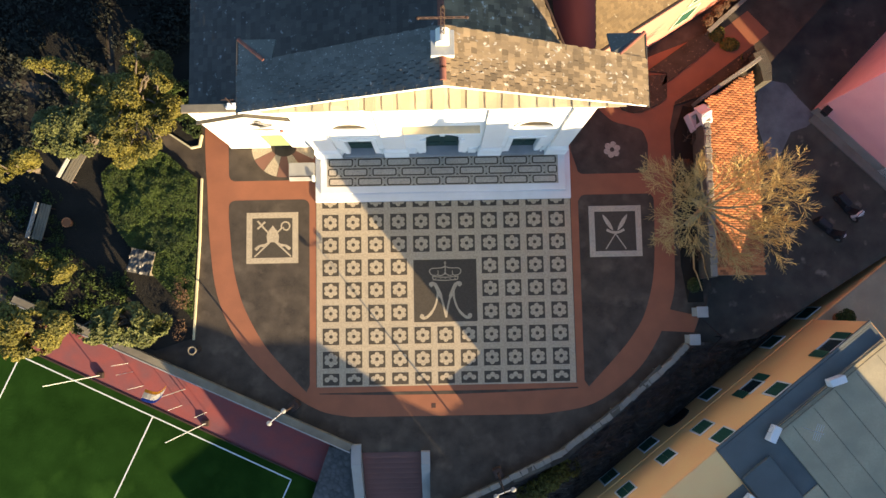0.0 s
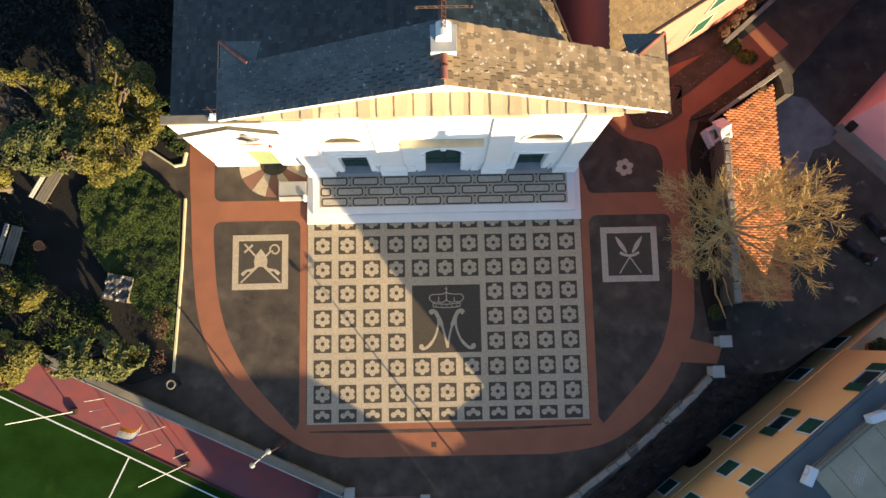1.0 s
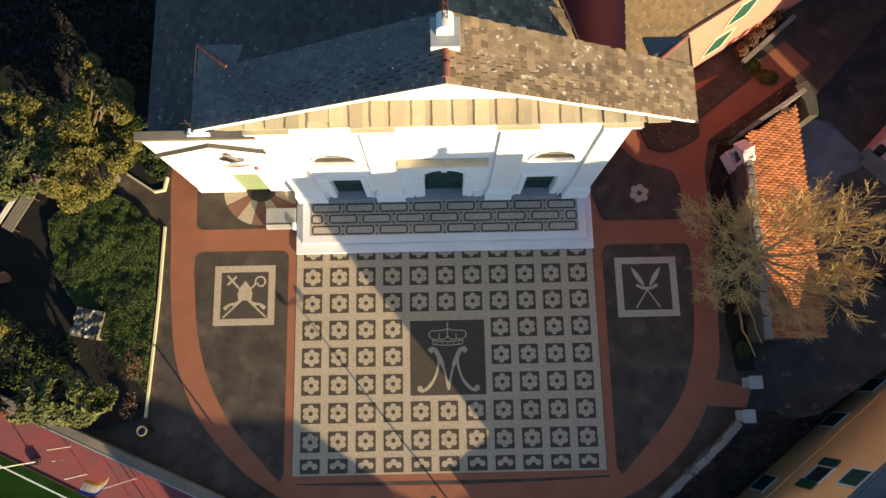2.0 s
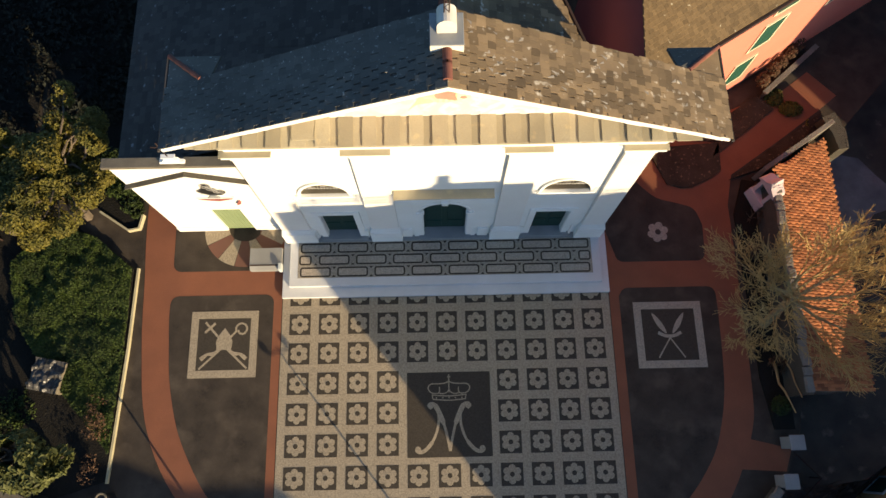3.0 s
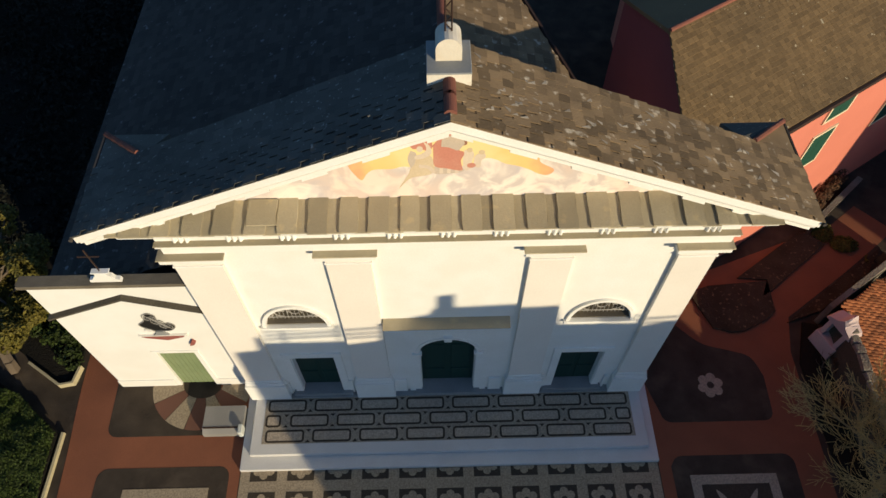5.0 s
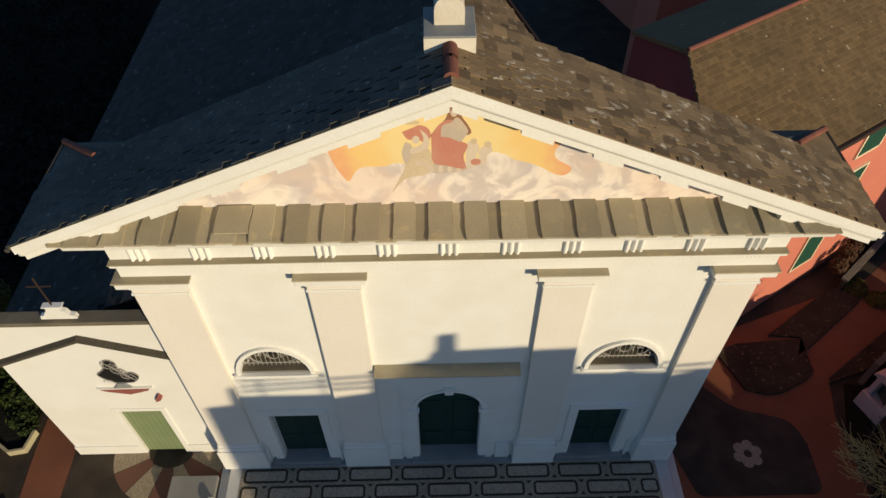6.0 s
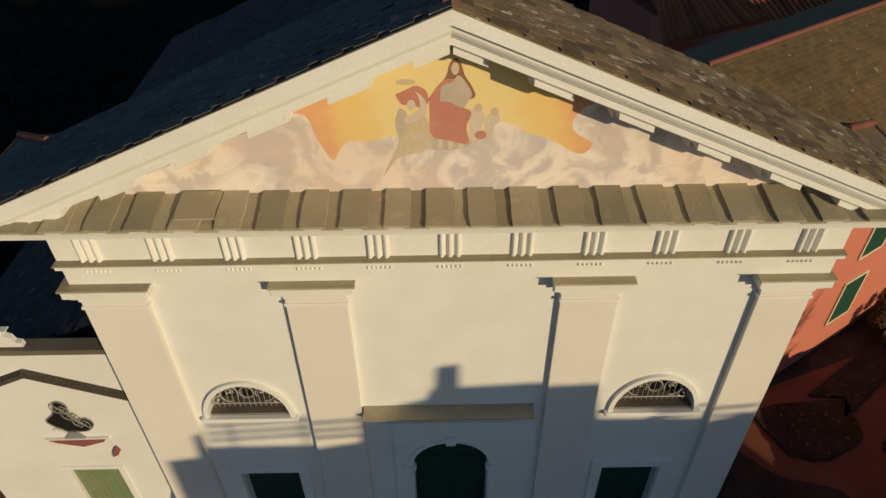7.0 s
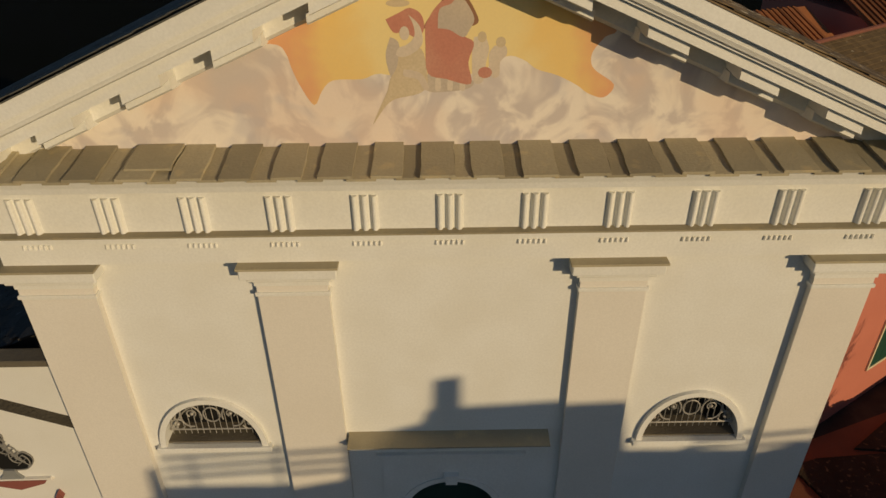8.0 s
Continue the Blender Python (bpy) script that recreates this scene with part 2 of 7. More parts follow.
FRESCO = fresco_material("fresco clouds")
FRESCO_SKY = fresco_material("fresco sky", True)
FRESCO_RED = material("fresco red", (0.52, 0.215, 0.155), (0.594, 0.356, 0.251), 0.92, 12, 40, 0.0, 0.7)
FRESCO_GREY = material("fresco grey", (0.499, 0.420, 0.342), (0.603, 0.500, 0.380), 0.92, 12, 40, 0.0, 0.7)
FRESCO_TAN = material("fresco tan", (0.58, 0.46, 0.30), (0.63, 0.53, 0.38), 0.92, 12, 40, 0.0, 0.7)
FRESCO_PALE = material("fresco pale cloth", (0.66, 0.56, 0.44), (0.56, 0.45, 0.36), 0.92, 12, 40, 0.0, 0.8)
FRESCO_BROWN = material("fresco brown", (0.30, 0.15, 0.09), None, 0.92, 12, 40, 0.0, 0.5)


# ---- builders ----
def box(bm, x0, x1, y0, y1, z0, z1, bevel=0.0):
    r = bmesh.ops.create_cube(bm, size=1.0, matrix=Matrix.Translation(((x0 + x1) / 2, (y0 + y1) / 2, (z0 + z1) / 2)) @ Matrix.Diagonal((abs(x1 - x0), abs(y1 - y0), abs(z1 - z0), 1)))
    if bevel:
        edges = list({e for v in r["verts"] for e in v.link_edges})
        bmesh.ops.bevel(bm, geom=edges, offset=bevel, segments=1, affect='EDGES')
    return bm


def prism(bm, poly, axis, d0, d1):
    """A polygon pushed along an axis. axis z: poly in x, y; axis y: poly in x, z; axis x: poly in y, z."""
    def at(p, d):
        return {'z': (p[0], p[1], d), 'y': (p[0], d, p[1]), 'x': (d, p[0], p[1])}[axis]
    a = [bm.verts.new(at(p, d0)) for p in poly]
    b = [bm.verts.new(at(p, d1)) for p in poly]
    fs = [bm.faces.new(a), bm.faces.new(list(reversed(b)))]
    for i in range(len(poly)):
        j = (i + 1) % len(poly)
        fs.append(bm.faces.new((a[j], a[i], b[i], b[j])))
    bmesh.ops.recalc_face_normals(bm, faces=fs)
    return bm


def sweep(bm, profile, p0, p1):
    """A profile of (y, drop) carried along a line from p0 to p1 in the plane of x and z."""
    a = [bm.verts.new((p0[0], y, p0[1] + d)) for y, d in profile]
    b = [bm.verts.new((p1[0], y, p1[1] + d)) for y, d in profile]
    fs = [bm.faces.new(a), bm.faces.new(list(reversed(b)))]
    for i in range(len(profile)):
        j = (i + 1) % len(profile)
        fs.append(bm.faces.new((a[j], a[i], b[i], b[j])))
    bmesh.ops.recalc_face_normals(bm, faces=fs)
    return bm


def tube(bm, a, b, ra, rb=None, sides=6):
    a, b = Vector(a), Vector(b)
    rb = ra if rb is None else rb
    q = (b - a).to_track_quat('Z', 'Y')
    ring = []
    for p, r in ((a, ra), (b, rb)):
        ring.append([bm.verts.new(p + q @ Vector((r * math.cos(2 * math.pi * k / sides), r * math.sin(2 * math.pi * k / sides), 0))) for k in range(sides)])
    for k in range(sides):
        j = (k + 1) % sides
        bm.faces.new((ring[0][k], ring[0][j], ring[1][j], ring[1][k]))
    bm.faces.new(list(reversed(ring[0])))
    bm.faces.new(ring[1])
    return bm


def ring_path(bm, pts, r, sides=5):
    for a, b in zip(pts, pts[1:]):
        tube(bm, a, b, r, r, sides)
    return bm


def mesh_of(name, bm, mat):
    me = bpy.data.meshes.new(name)
    bm.to_mesh(me)
    bm.free()
    me.materials.append(mat)
    return me


def part(name, bm, mat, parent, label="", kind=""):
    ob = new(name, bm if isinstance(bm, bpy.types.Mesh) else mesh_of(name, bm, mat))
    if parent:
        ob.parent = parent
    return tagged(ob, label, kind=kind)


def thing(name, label, category, group="", kind="", at=(0, 0, 0), turn=0.0):
    ob = new(name)
    ob.matrix_basis = pose(*at, 0, 0, turn)
    return tagged(ob, label, category, group, kind)


def solid(name, bm, mat, label, category, group="", kind="", at=None):
    ob = new(name, mesh_of(name, bm, mat))
    if at:
        ob.location = at
    return tagged(ob, label, category, group, kind)


def B():
    return bmesh.new()


def slab(poly, z0, z1):
    return prism(B(), poly, 'z', z0, z1)


def arc(cx, cy, rx, ry, a0, a1, n):
    return [(cx + rx * math.cos(radians(a0 + (a1 - a0) * k / n)), cy + ry * math.sin(radians(a0 + (a1 - a0) * k / n))) for k in range(n + 1)]


def rounded(x0, x1, y0, y1, r, corners="1111", n=5):
    """A rectangle with rounded corners, from the lower left counter-clockwise."""
    out = []
    for k, (cx, cy, a) in enumerate(((x0, y0, 180), (x1, y0, 270), (x1, y1, 0), (x0, y1, 90))):
        sx, sy = (1 if cx == x0 else -1), (1 if cy == y0 else -1)
        out += arc(cx + sx * r, cy + sy * r, r, r, a, a + 90, n) if corners[k] == "1" else [(cx, cy)]
    return out


def smooth_line(pts, n=6):
    """A curve through points."""
    out = []
    p = [pts[0], *pts, pts[-1]]
    for i in range(1, len(p) - 2):
        for k in range(n):
            t = k / n
            out.append(tuple(0.5 * (2 * p[i][c] + (p[i + 1][c] - p[i - 1][c]) * t + (2 * p[i - 1][c] - 5 * p[i][c] + 4 * p[i + 1][c] - p[i + 2][c]) * t * t + (3 * p[i][c] - p[i - 1][c] - 3 * p[i + 1][c] + p[i + 2][c]) * t ** 3) for c in range(len(pts[0]))))
    return out + [tuple(pts[-1])]


def ribbon(bm, pts, widths, z0, z1):
    """A flat band of changing width along points of x, y, with thickness."""
    w = widths if isinstance(widths, (list, tuple)) else [widths] * len(pts)
    left, right = [], []
    for i, p in enumerate(pts):
        a, b = Vector(pts[max(0, i - 1)]), Vector(pts[min(len(pts) - 1, i + 1)])
        d = (b - a).normalized()
        nrm = Vector((-d.y, d.x)) * w[i] / 2
        left.append(Vector(p) + nrm)
        right.append(Vector(p) - nrm)
    rows = [[bm.verts.new((q.x, q.y, z)) for q in side] for side, z in ((left, z1), (right, z1), (left, z0), (right, z0))]
    for i in range(len(pts) - 1):
        bm.faces.new((rows[1][i], rows[1][i + 1], rows[0][i + 1], rows[0][i]))
        bm.faces.new((rows[0][i], rows[0][i + 1], rows[2][i + 1], rows[2][i]))
        bm.faces.new((rows[3][i], rows[3][i + 1], rows[1][i + 1], rows[1][i]))
    for k in (0, -1):
        bm.faces.new((rows[0][k], rows[2][k], rows[3][k], rows[1][k]))
    return bm


def holed_wall(outer, holes, y0, y1):
    """A wall in the plane of x and z, pierced by holes, as one mesh."""
    bm = B()
    for loop in (outer, *holes):
        vs = [bm.verts.new((x, y0, z)) for x, z in loop]
        for k in range(len(vs)):
            bm.edges.new((vs[k], vs[(k + 1) % len(vs)]))
    bmesh.ops.triangle_fill(bm, use_beauty=True, use_dissolve=False, edges=bm.edges[:])
    ext = bmesh.ops.extrude_face_region(bm, geom=bm.faces[:])
    for v in ext["geom"]:
        if isinstance(v, bmesh.types.BMVert):
            v.co.y = y1
    bmesh.ops.recalc_face_normals(bm, faces=bm.faces[:])
    return bm


# ---- ground ----
bm = B()
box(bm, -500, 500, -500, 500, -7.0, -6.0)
solid("ground", bm, GROUND, "ground round the hilltop church, deep shade put into its colour", "ground", kind="structure")

# raised churchyard, with its bank towards the playing field and the lane
YARD = [(-30, 40), (-30, 2.4), (-20, 1.4), (-14.2, -0.72), (-7.62, -3.95), (-4.3, -5.15), (-4.3, -5.4), (-0.85, -5.4), (-0.85, -8.5), (2.2, -7.3), (5.35, -5.95), (8.03, -3.85), (10.2, -1.95), (11.6, -0.4), (12.3, 1.2), (12.6, 2.4), (12.6, 10.2), (15.6, 12.3), (18.6, 15.4), (24, 21), (24, 40)]
pavement = solid("pavement", slab(YARD, -6.0, 0.0), ASPHALT, "dark asphalt churchyard before the white church", "pavement", kind="structure")

# red paths
LO = [(-11.35, 12.0), (-11.32, 8.97), (-11.2, 7.0), (-11.07, 4.67), (-10.69, 2.0), (-9.74, -0.12), (-8.15, -1.97), (-6.83, -2.95), (-5.66, -3.55), (-4.4, -3.78)]
RO = [(4.4, -3.81), (6.74, -3.39), (8.63, -2.13), (9.75, -0.72), (10.6, 1.11), (10.84, 2.69), (10.92, 7.0), (10.94, 9.6)]
outer = smooth_line(LO, 5) + smooth_line(RO, 5)
ring = outer + [(6.05, 9.6), (6.05, -2.4), (-6.05, -2.4), (-6.05, 12.0)]
part("red_path", slab(ring, 0.0, 0.008), RED_PAVE, pavement, "red resin path round the mosaic")
# path to the upper lane
part("red_path", slab([(6.05, 9.6), (10.94, 9.6), (11.24, 10.83), (13.56, 12.4), (15.2, 13.58), (16.0, 14.2), (15.0, 15.3), (13.9, 14.5), (8.2, 12.38), (6.05, 12.3)], 0.0, 0.008), RED_PAVE, pavement, "red path towards the red house")

# asphalt lobes inset in the red paths
def lobe(poly, label):
    return part("asphalt_bed", slab(poly, 0.004, 0.014), ASPHALT, pavement, label)

lobe(arc(-9.86, 6.12, 0.3, 0.3, 180, 90, 4) + arc(-6.65, 6.12, 0.3, 0.3, 90, 0, 4) + [(-6.35, -2.3)] + smooth_line([(-6.5, -2.62), (-7.3, -1.75), (-8.42, -0.45), (-9.2, 0.9), (-9.63, 1.98), (-9.95, 3.4), (-10.08, 4.65), (-10.16, 5.6)], 4), "dark asphalt bed with a mosaic emblem")
lobe([(6.4, -2.3), (6.4, 6.1)] + arc(6.75, 6.1, 0.3, 0.3, 180, 90, 4)[1:] + arc(9.7, 6.1, 0.3, 0.3, 90, 0, 4) + smooth_line([(10.0, 5.5), (9.95, 4.0), (9.85, 2.71), (9.65, 1.7), (9.28, 0.6), (8.75, -0.25), (8.15, -0.98), (6.6, -2.6)], 4), "dark asphalt bed with a mosaic emblem")
lobe([(-10.2, 9.1), (-7.0, 9.1), (-7.0, 7.35)] + arc(-9.87, 7.65, 0.3, 0.3, 270, 180, 4), "dark asphalt bed before the chapel door")
lobe([(6.12, 8.6)] + arc(6.7, 7.7, 0.3, 0.3, 180, 270, 4) + arc(9.5, 7.7, 0.3, 0.3, 270, 360, 4) + smooth_line([(9.85, 8.8), (9.6, 9.45), (9.0, 9.7), (8.2, 9.95), (7.6, 10.5), (7.2, 11.0)], 4) + [(6.12, 11.2)], "dark asphalt bed with a mosaic flower")

# flower field: pale pebble ground, dark panels with pale flowers
field = part("mosaic_ground", slab([(-6.02, -2.4), (6.02, -2.4), (6.02, 6.3), (-6.02, 6.3)], 0.004, 0.016), PEBBLE_L, pavement, "pale pebble mosaic field with flower panels")
PITCH, ROW0 = 1.071, 5.27


def flower_mesh(cut=None):
    """Six round petals round a dark eye, or the half of one that shows above or below a kerb."""
    bm = B()
    for k in range(6):
        a = math.pi / 2 + k * math.pi / 3
        c = (0.215 * math.cos(a), 0.215 * math.sin(a))
        if cut and cut * c[1] < -0.02:
            continue
        pts = arc(c[0], c[1], 0.121, 0.121, 0, 360 - 36, 9)
        if cut:
            pts = [(x, max(y * cut, -0.03) * cut) for x, y in pts]
        prism(bm, pts, 'z', 0.02, 0.027)
    if not cut:
        prism(bm, arc(0, 0, 0.15, 0.15, 0, 330, 11), 'z', 0.02, 0.0285)
    return bm


FLOWER = mesh_of("flower", flower_mesh(), PEBBLE_L)
HALF_UP = mesh_of("flower", flower_mesh(1), PEBBLE_L)
HALF_DOWN = mesh_of("flower", flower_mesh(-1), PEBBLE_L)
EYE_DOT = mesh_of("flower_eye", prism(B(), arc(0, 0, 0.085, 0.085, 0, 330, 11), 'z', 0.022, 0.034), PEBBLE_D)
PANEL = mesh_of("mosaic_panel", box(B(), -0.383, 0.383, -0.383, 0.383, 0.005, 0.0215), PEBBLE_D)
PANEL_UP = mesh_of("mosaic_panel", box(B(), -0.383, 0.383, -0.16, 0.383, 0.005, 0.0215), PEBBLE_D)
PANEL_DOWN = mesh_of("mosaic_panel", box(B(), -0.383, 0.383, -0.383, 0.05, 0.005, 0.0215), PEBBLE_D)
for i in range(-5, 6):
    for j in range(-1, 8):
        if abs(i) <= 1 and 2 <= j <= 4:
            continue
        pm, fm = (PANEL, FLOWER) if 0 <= j <= 6 else (PANEL_DOWN, HALF_DOWN) if j < 0 else (PANEL_UP, HALF_UP)
        p = part("mosaic_panel", pm, None, field)
        p.location = (i * PITCH, ROW0 - j * PITCH - (0.0 if j < 7 else -0.06), 0)
        part("flower", fm, None, p)
        if 0 <= j <= 6:
            part("flower_eye", EYE_DOT, None, p)

# central panel with crown and letter
centre = part("letter_panel", box(B(), -1.46, 1.50, 0.52, 3.44, 0.005, 0.0215), PEBBLE_D, field, "dark pebble panel with a crowned letter M")
bm = B()
for s in (-1, 1):
    def mx(pts):
        return [(0.03 + s * x, y) for x, y in pts]
    ribbon(bm, mx(smooth_line([(0.62, 2.18), (0.72, 2.28), (0.62, 2.34), (0.5, 2.28), (0.36, 2.02), (0.2, 1.62), (0.08, 1.15), (0.0, 0.72)], 5)), [0.12] * 15 + [0.17] * 10 + [0.09] * 11, 0.02, 0.0285 + 0.0006 * s)
    ribbon(bm, mx(smooth_line([(0.38, 1.98), (0.40, 1.6), (0.55, 1.15), (0.80, 0.82), (1.02, 0.70), (1.16, 0.76), (1.12, 0.86)], 5)), [0.09] * 12 + [0.13] * 19, 0.02, 0.0268 + 0.0004 * s)
    prism(bm, arc(0.03 + s * 1.12, 0.80, 0.10, 0.10, 0, 330, 11), 'z', 0.02, 0.0300)
    prism(bm, arc(0.03 + s * 0.66, 2.26, 0.10, 0.10, 0, 330, 11), 'z', 0.02, 0.0295)
part("letter", bm, PEBBLE_L, centre, "pale pebble letter M")
bm = B()
for k, y in enumerate((2.47, 2.62)):
    ribbon(bm, smooth_line([(-0.53 - 0.03 * k, y + 0.02), (0.03, y - 0.02), (0.59 + 0.03 * k, y + 0.02)], 6), 0.04, 0.02, 0.028)
for x in (-0.42, -0.19, 0.03, 0.25, 0.48):
    prism(bm, arc(x, 2.54, 0.03, 0.03, 0, 300, 5), 'z', 0.02, 0.0276)
for x in (-0.54, 0.60):
    ribbon(bm, [(x, 2.47), (x * 1.06, 2.66)], 0.035, 0.0205, 0.0285)
for s in (-1, 1):
    ribbon(bm, [(0.03 + s * x, y) for x, y in smooth_line([(0.55, 2.69), (0.68, 2.76), (0.74, 2.90), (0.64, 3.02), (0.38, 3.03), (0.16, 3.05), (0.0, 3.11)], 5)], 0.042, 0.02, 0.0272 + 0.0003 * s)
    ribbon(bm, [(0.03 + s * x, y) for x, y in smooth_line([(0.55, 2.70), (0.42, 2.69), (0.34, 2.76), (0.34, 2.92)], 5)], 0.036, 0.0205, 0.0292)
    ribbon(bm, [(0.03 + s * x, y) for x, y in smooth_line([(0.36, 2.71), (0.2, 2.68), (0.06, 2.74), (0.0, 2.84)], 5)], 0.036, 0.0205, 0.0296 + 0.0003 * s)
ribbon(bm, [(0.03, 2.72), (0.03, 3.36)], 0.042, 0.0205, 0.0304)
ribbon(bm, [(-0.03, 3.27), (0.09, 3.27)], 0.035, 0.021, 0.0309)
part("crown", bm, PEBBLE_L, centre, "pale pebble outline of a crown")


# framed emblems in the side beds
def emblem_frame(x0, x1, y0, y1, mat, label):
    bm = B()
    w = 0.27
    for a in ((x0, x1, y0, y0 + w), (x0, x1, y1 - w, y1), (x0, x0 + w, y0 + w, y1 - w), (x1 - w, x1, y0 + w, y1 - w)):
        box(bm, *a, 0.012, 0.026)
    f = part("emblem_frame", bm, mat, pavement, label)
    part("emblem_ground", box(B(), x0 + w, x1 - w, y0 + w, y1 - w, 0.011, 0.02), PEBBLE_D, f)
    return f


left = emblem_frame(-9.32, -6.88, 3.40, 5.82, PEBBLE_L, "pale mosaic frame with a mitre and crossed staffs")
cx, cy = -8.08, 4.58
bm = B()
prism(bm, [(cx - 0.26, cy - 0.18), (cx + 0.26, cy - 0.18), (cx + 0.30, cy + 0.12), (cx + 0.2, cy + 0.36), (cx, cy + 0.62), (cx - 0.2, cy + 0.36), (cx - 0.30, cy + 0.12)], 'z', 0.018, 0.028)
part("mitre", bm, PEBBLE_L, left)
bm = B()
for s in (-1, 1):
    ribbon(bm, [(cx + s * 0.08, cy - 0.12), (cx + s * 0.86, cy - 0.86)], 0.07, 0.018, 0.0265)
    ribbon(bm, smooth_line([(cx + s * 0.18, cy - 0.18), (cx + s * 0.42, cy - 0.32), (cx + s * 0.6, cy - 0.34), (cx + s * 0.82, cy - 0.52)], 5), [0.12, 0.1, 0.09, 0.08, 0.1, 0.12, 0.13, 0.12, 0.1, 0.09, 0.1, 0.12, 0.14, 0.15, 0.15, 0.14], 0.0185, 0.0275)
ribbon(bm, [(cx + 0.22, cy + 0.28), (cx + 0.44, cy + 0.52)], 0.07, 0.018, 0.0268)
ribbon(bm, [(cx + 0.44, cy + 0.52)] + arc(cx + 0.60, cy + 0.58, 0.2, 0.2, 200, -80, 16) + arc(cx + 0.60, cy + 0.50, 0.10, 0.10, -80, -200, 6), 0.07, 0.0185, 0.027)
ribbon(bm, [(cx - 0.2, cy + 0.26), (cx - 0.72, cy + 0.84)], 0.08, 0.018, 0.0268)
ribbon(bm, [(cx - 0.72, cy + 0.46), (cx - 0.36, cy + 0.80)], 0.09, 0.019, 0.0278)
part("staffs", bm, PEBBLE_L, left, "crossed pale staffs and ribbons")

right = emblem_frame(6.88, 9.36, 3.42, 5.84, PEBBLE_M, "grey mosaic frame with crossed feathers")
cx, cy = 8.12, 4.62
bm = B()
for s in (-1, 1):
    ribbon(bm, smooth_line([(cx + s * 0.12, cy + 0.06), (cx + s * 0.3, cy + 0.34), (cx + s * 0.58, cy + 0.80)], 5), [0.04, 0.07, 0.11, 0.14, 0.17, 0.19, 0.19, 0.17, 0.13, 0.08, 0.02], 0.018, 0.027)
    ribbon(bm, [(cx + s * 0.06, cy - 0.02), (cx - s * 0.48, cy - 0.84)], 0.05, 0.0185, 0.0275 + 0.001 * s)
ribbon(bm, smooth_line([(cx - 0.42, cy + 0.08), (cx - 0.15, cy - 0.04), (cx + 0.15, cy - 0.04), (cx + 0.42, cy + 0.08)], 4), 0.12, 0.019, 0.0295)
part("feathers", bm, PEBBLE_M, right, "crossed pale feathers")

bm = B()
for k in range(6):
    a = k * math.pi / 3 + 0.3
    prism(bm, arc(8.12 + 0.26 * math.cos(a), 8.55 + 0.26 * math.sin(a), 0.15, 0.15, 0, 324, 9), 'z', 0.012, 0.022 + 0.0004 * k)
prism(bm, arc(8.12, 8.55, 0.2, 0.2, 0, 330, 11), 'z', 0.012, 0.0255)
lone = part("flower", bm, PEBBLE_M, pavement, "single pale pebble flower in dark asphalt")
part("flower_eye", prism(B(), arc(8.12, 8.55, 0.11, 0.11, 0, 330, 11), 'z', 0.015, 0.0285), PEBBLE_D, lone)

# fan of pale and red wedges before the chapel door
for k in range(7):
    a0, a1 = 180 + k * 180 / 7, 180 + (k + 1) * 180 / 7 - 1
    inner, outr = arc(-7.55, 9.0, 0.62, 0.5, a1, a0, 4), arc(-7.55, 9.0, 1.55, 1.5, a0, a1, 4)
    part("fan_wedge", prism(B(), inner + outr, 'z', 0.012, 0.02), PEBBLE_L if k % 2 == 0 else BROWN_PAVE, pavement)

part("asphalt_bed", slab([(-5.9, -2.72), (-3.0, -2.80), (0.5, -2.82), (3.5, -2.76), (6.1, -2.66), (6.1, -2.60), (3.0, -2.66), (-2.0, -2.66), (-5.9, -2.68)], 0.004, 0.0125), ASPHALT, pavement, "narrow dark joint in the red path")

# drain lid
part("drain_lid", box(B(), -0.73, -0.53, -3.43, -3.23, 0.004, 0.018, 0.004), IRON, pavement, "small rusty drain lid")

# ---- church steps ----
steps = thing("church_steps", "white marble platform with a pebble mosaic top", "steps", kind="structure")
part("lower_step", box(B(), -6.03, 6.05, 6.24, 8.6, 0.0, 0.16, 0.012), MARBLE, steps)
part("upper_step", box(B(), -5.76, 5.78, 6.62, 8.6, 0.16, 0.33, 0.012), MARBLE, steps)
mos = part("mosaic_top", box(B(), -5.45, 5.45, 6.93, 8.30, 0.325, 0.338), PEBBLE_M, steps, "grey pebble mosaic with dark outlined bars")
part("slate_strip", box(B(), -5.7, 5.7, 8.305, 8.6, 0.325, 0.40, 0.008), SLATE_FLOOR, steps, "grey slate strip at the foot of the wall")


def link_mesh(w, h):
    bm = B()
    pts = rounded(-w / 2, w / 2, -h / 2, h / 2, 0.07, "1111", 3)
    ribbon(bm, pts + [pts[0], pts[1]], 0.055, 0.335, 0.345)
    return bm


BAR = mesh_of("mosaic_link", link_mesh(1.08, 0.32), PEBBLE_D)
BAR_IN = mesh_of("link_fill", prism(B(), rounded(-0.505, 0.505, -0.125, 0.125, 0.04, "1111", 3), 'z', 0.335, 0.342), PEBBLE_F)
HALF_BAR = mesh_of("mosaic_link", link_mesh(0.40, 0.32), PEBBLE_D)
HALF_IN = mesh_of("link_fill", prism(B(), rounded(-0.165, 0.165, -0.125, 0.125, 0.04, "1111", 3), 'z', 0.335, 0.342), PEBBLE_F)
DIAMOND = mesh_of("mosaic_diamond", prism(B(), [(-0.075, 0.03), (0, -0.05), (0.075, 0.03)], 'z', 0.335, 0.344), PEBBLE_D)
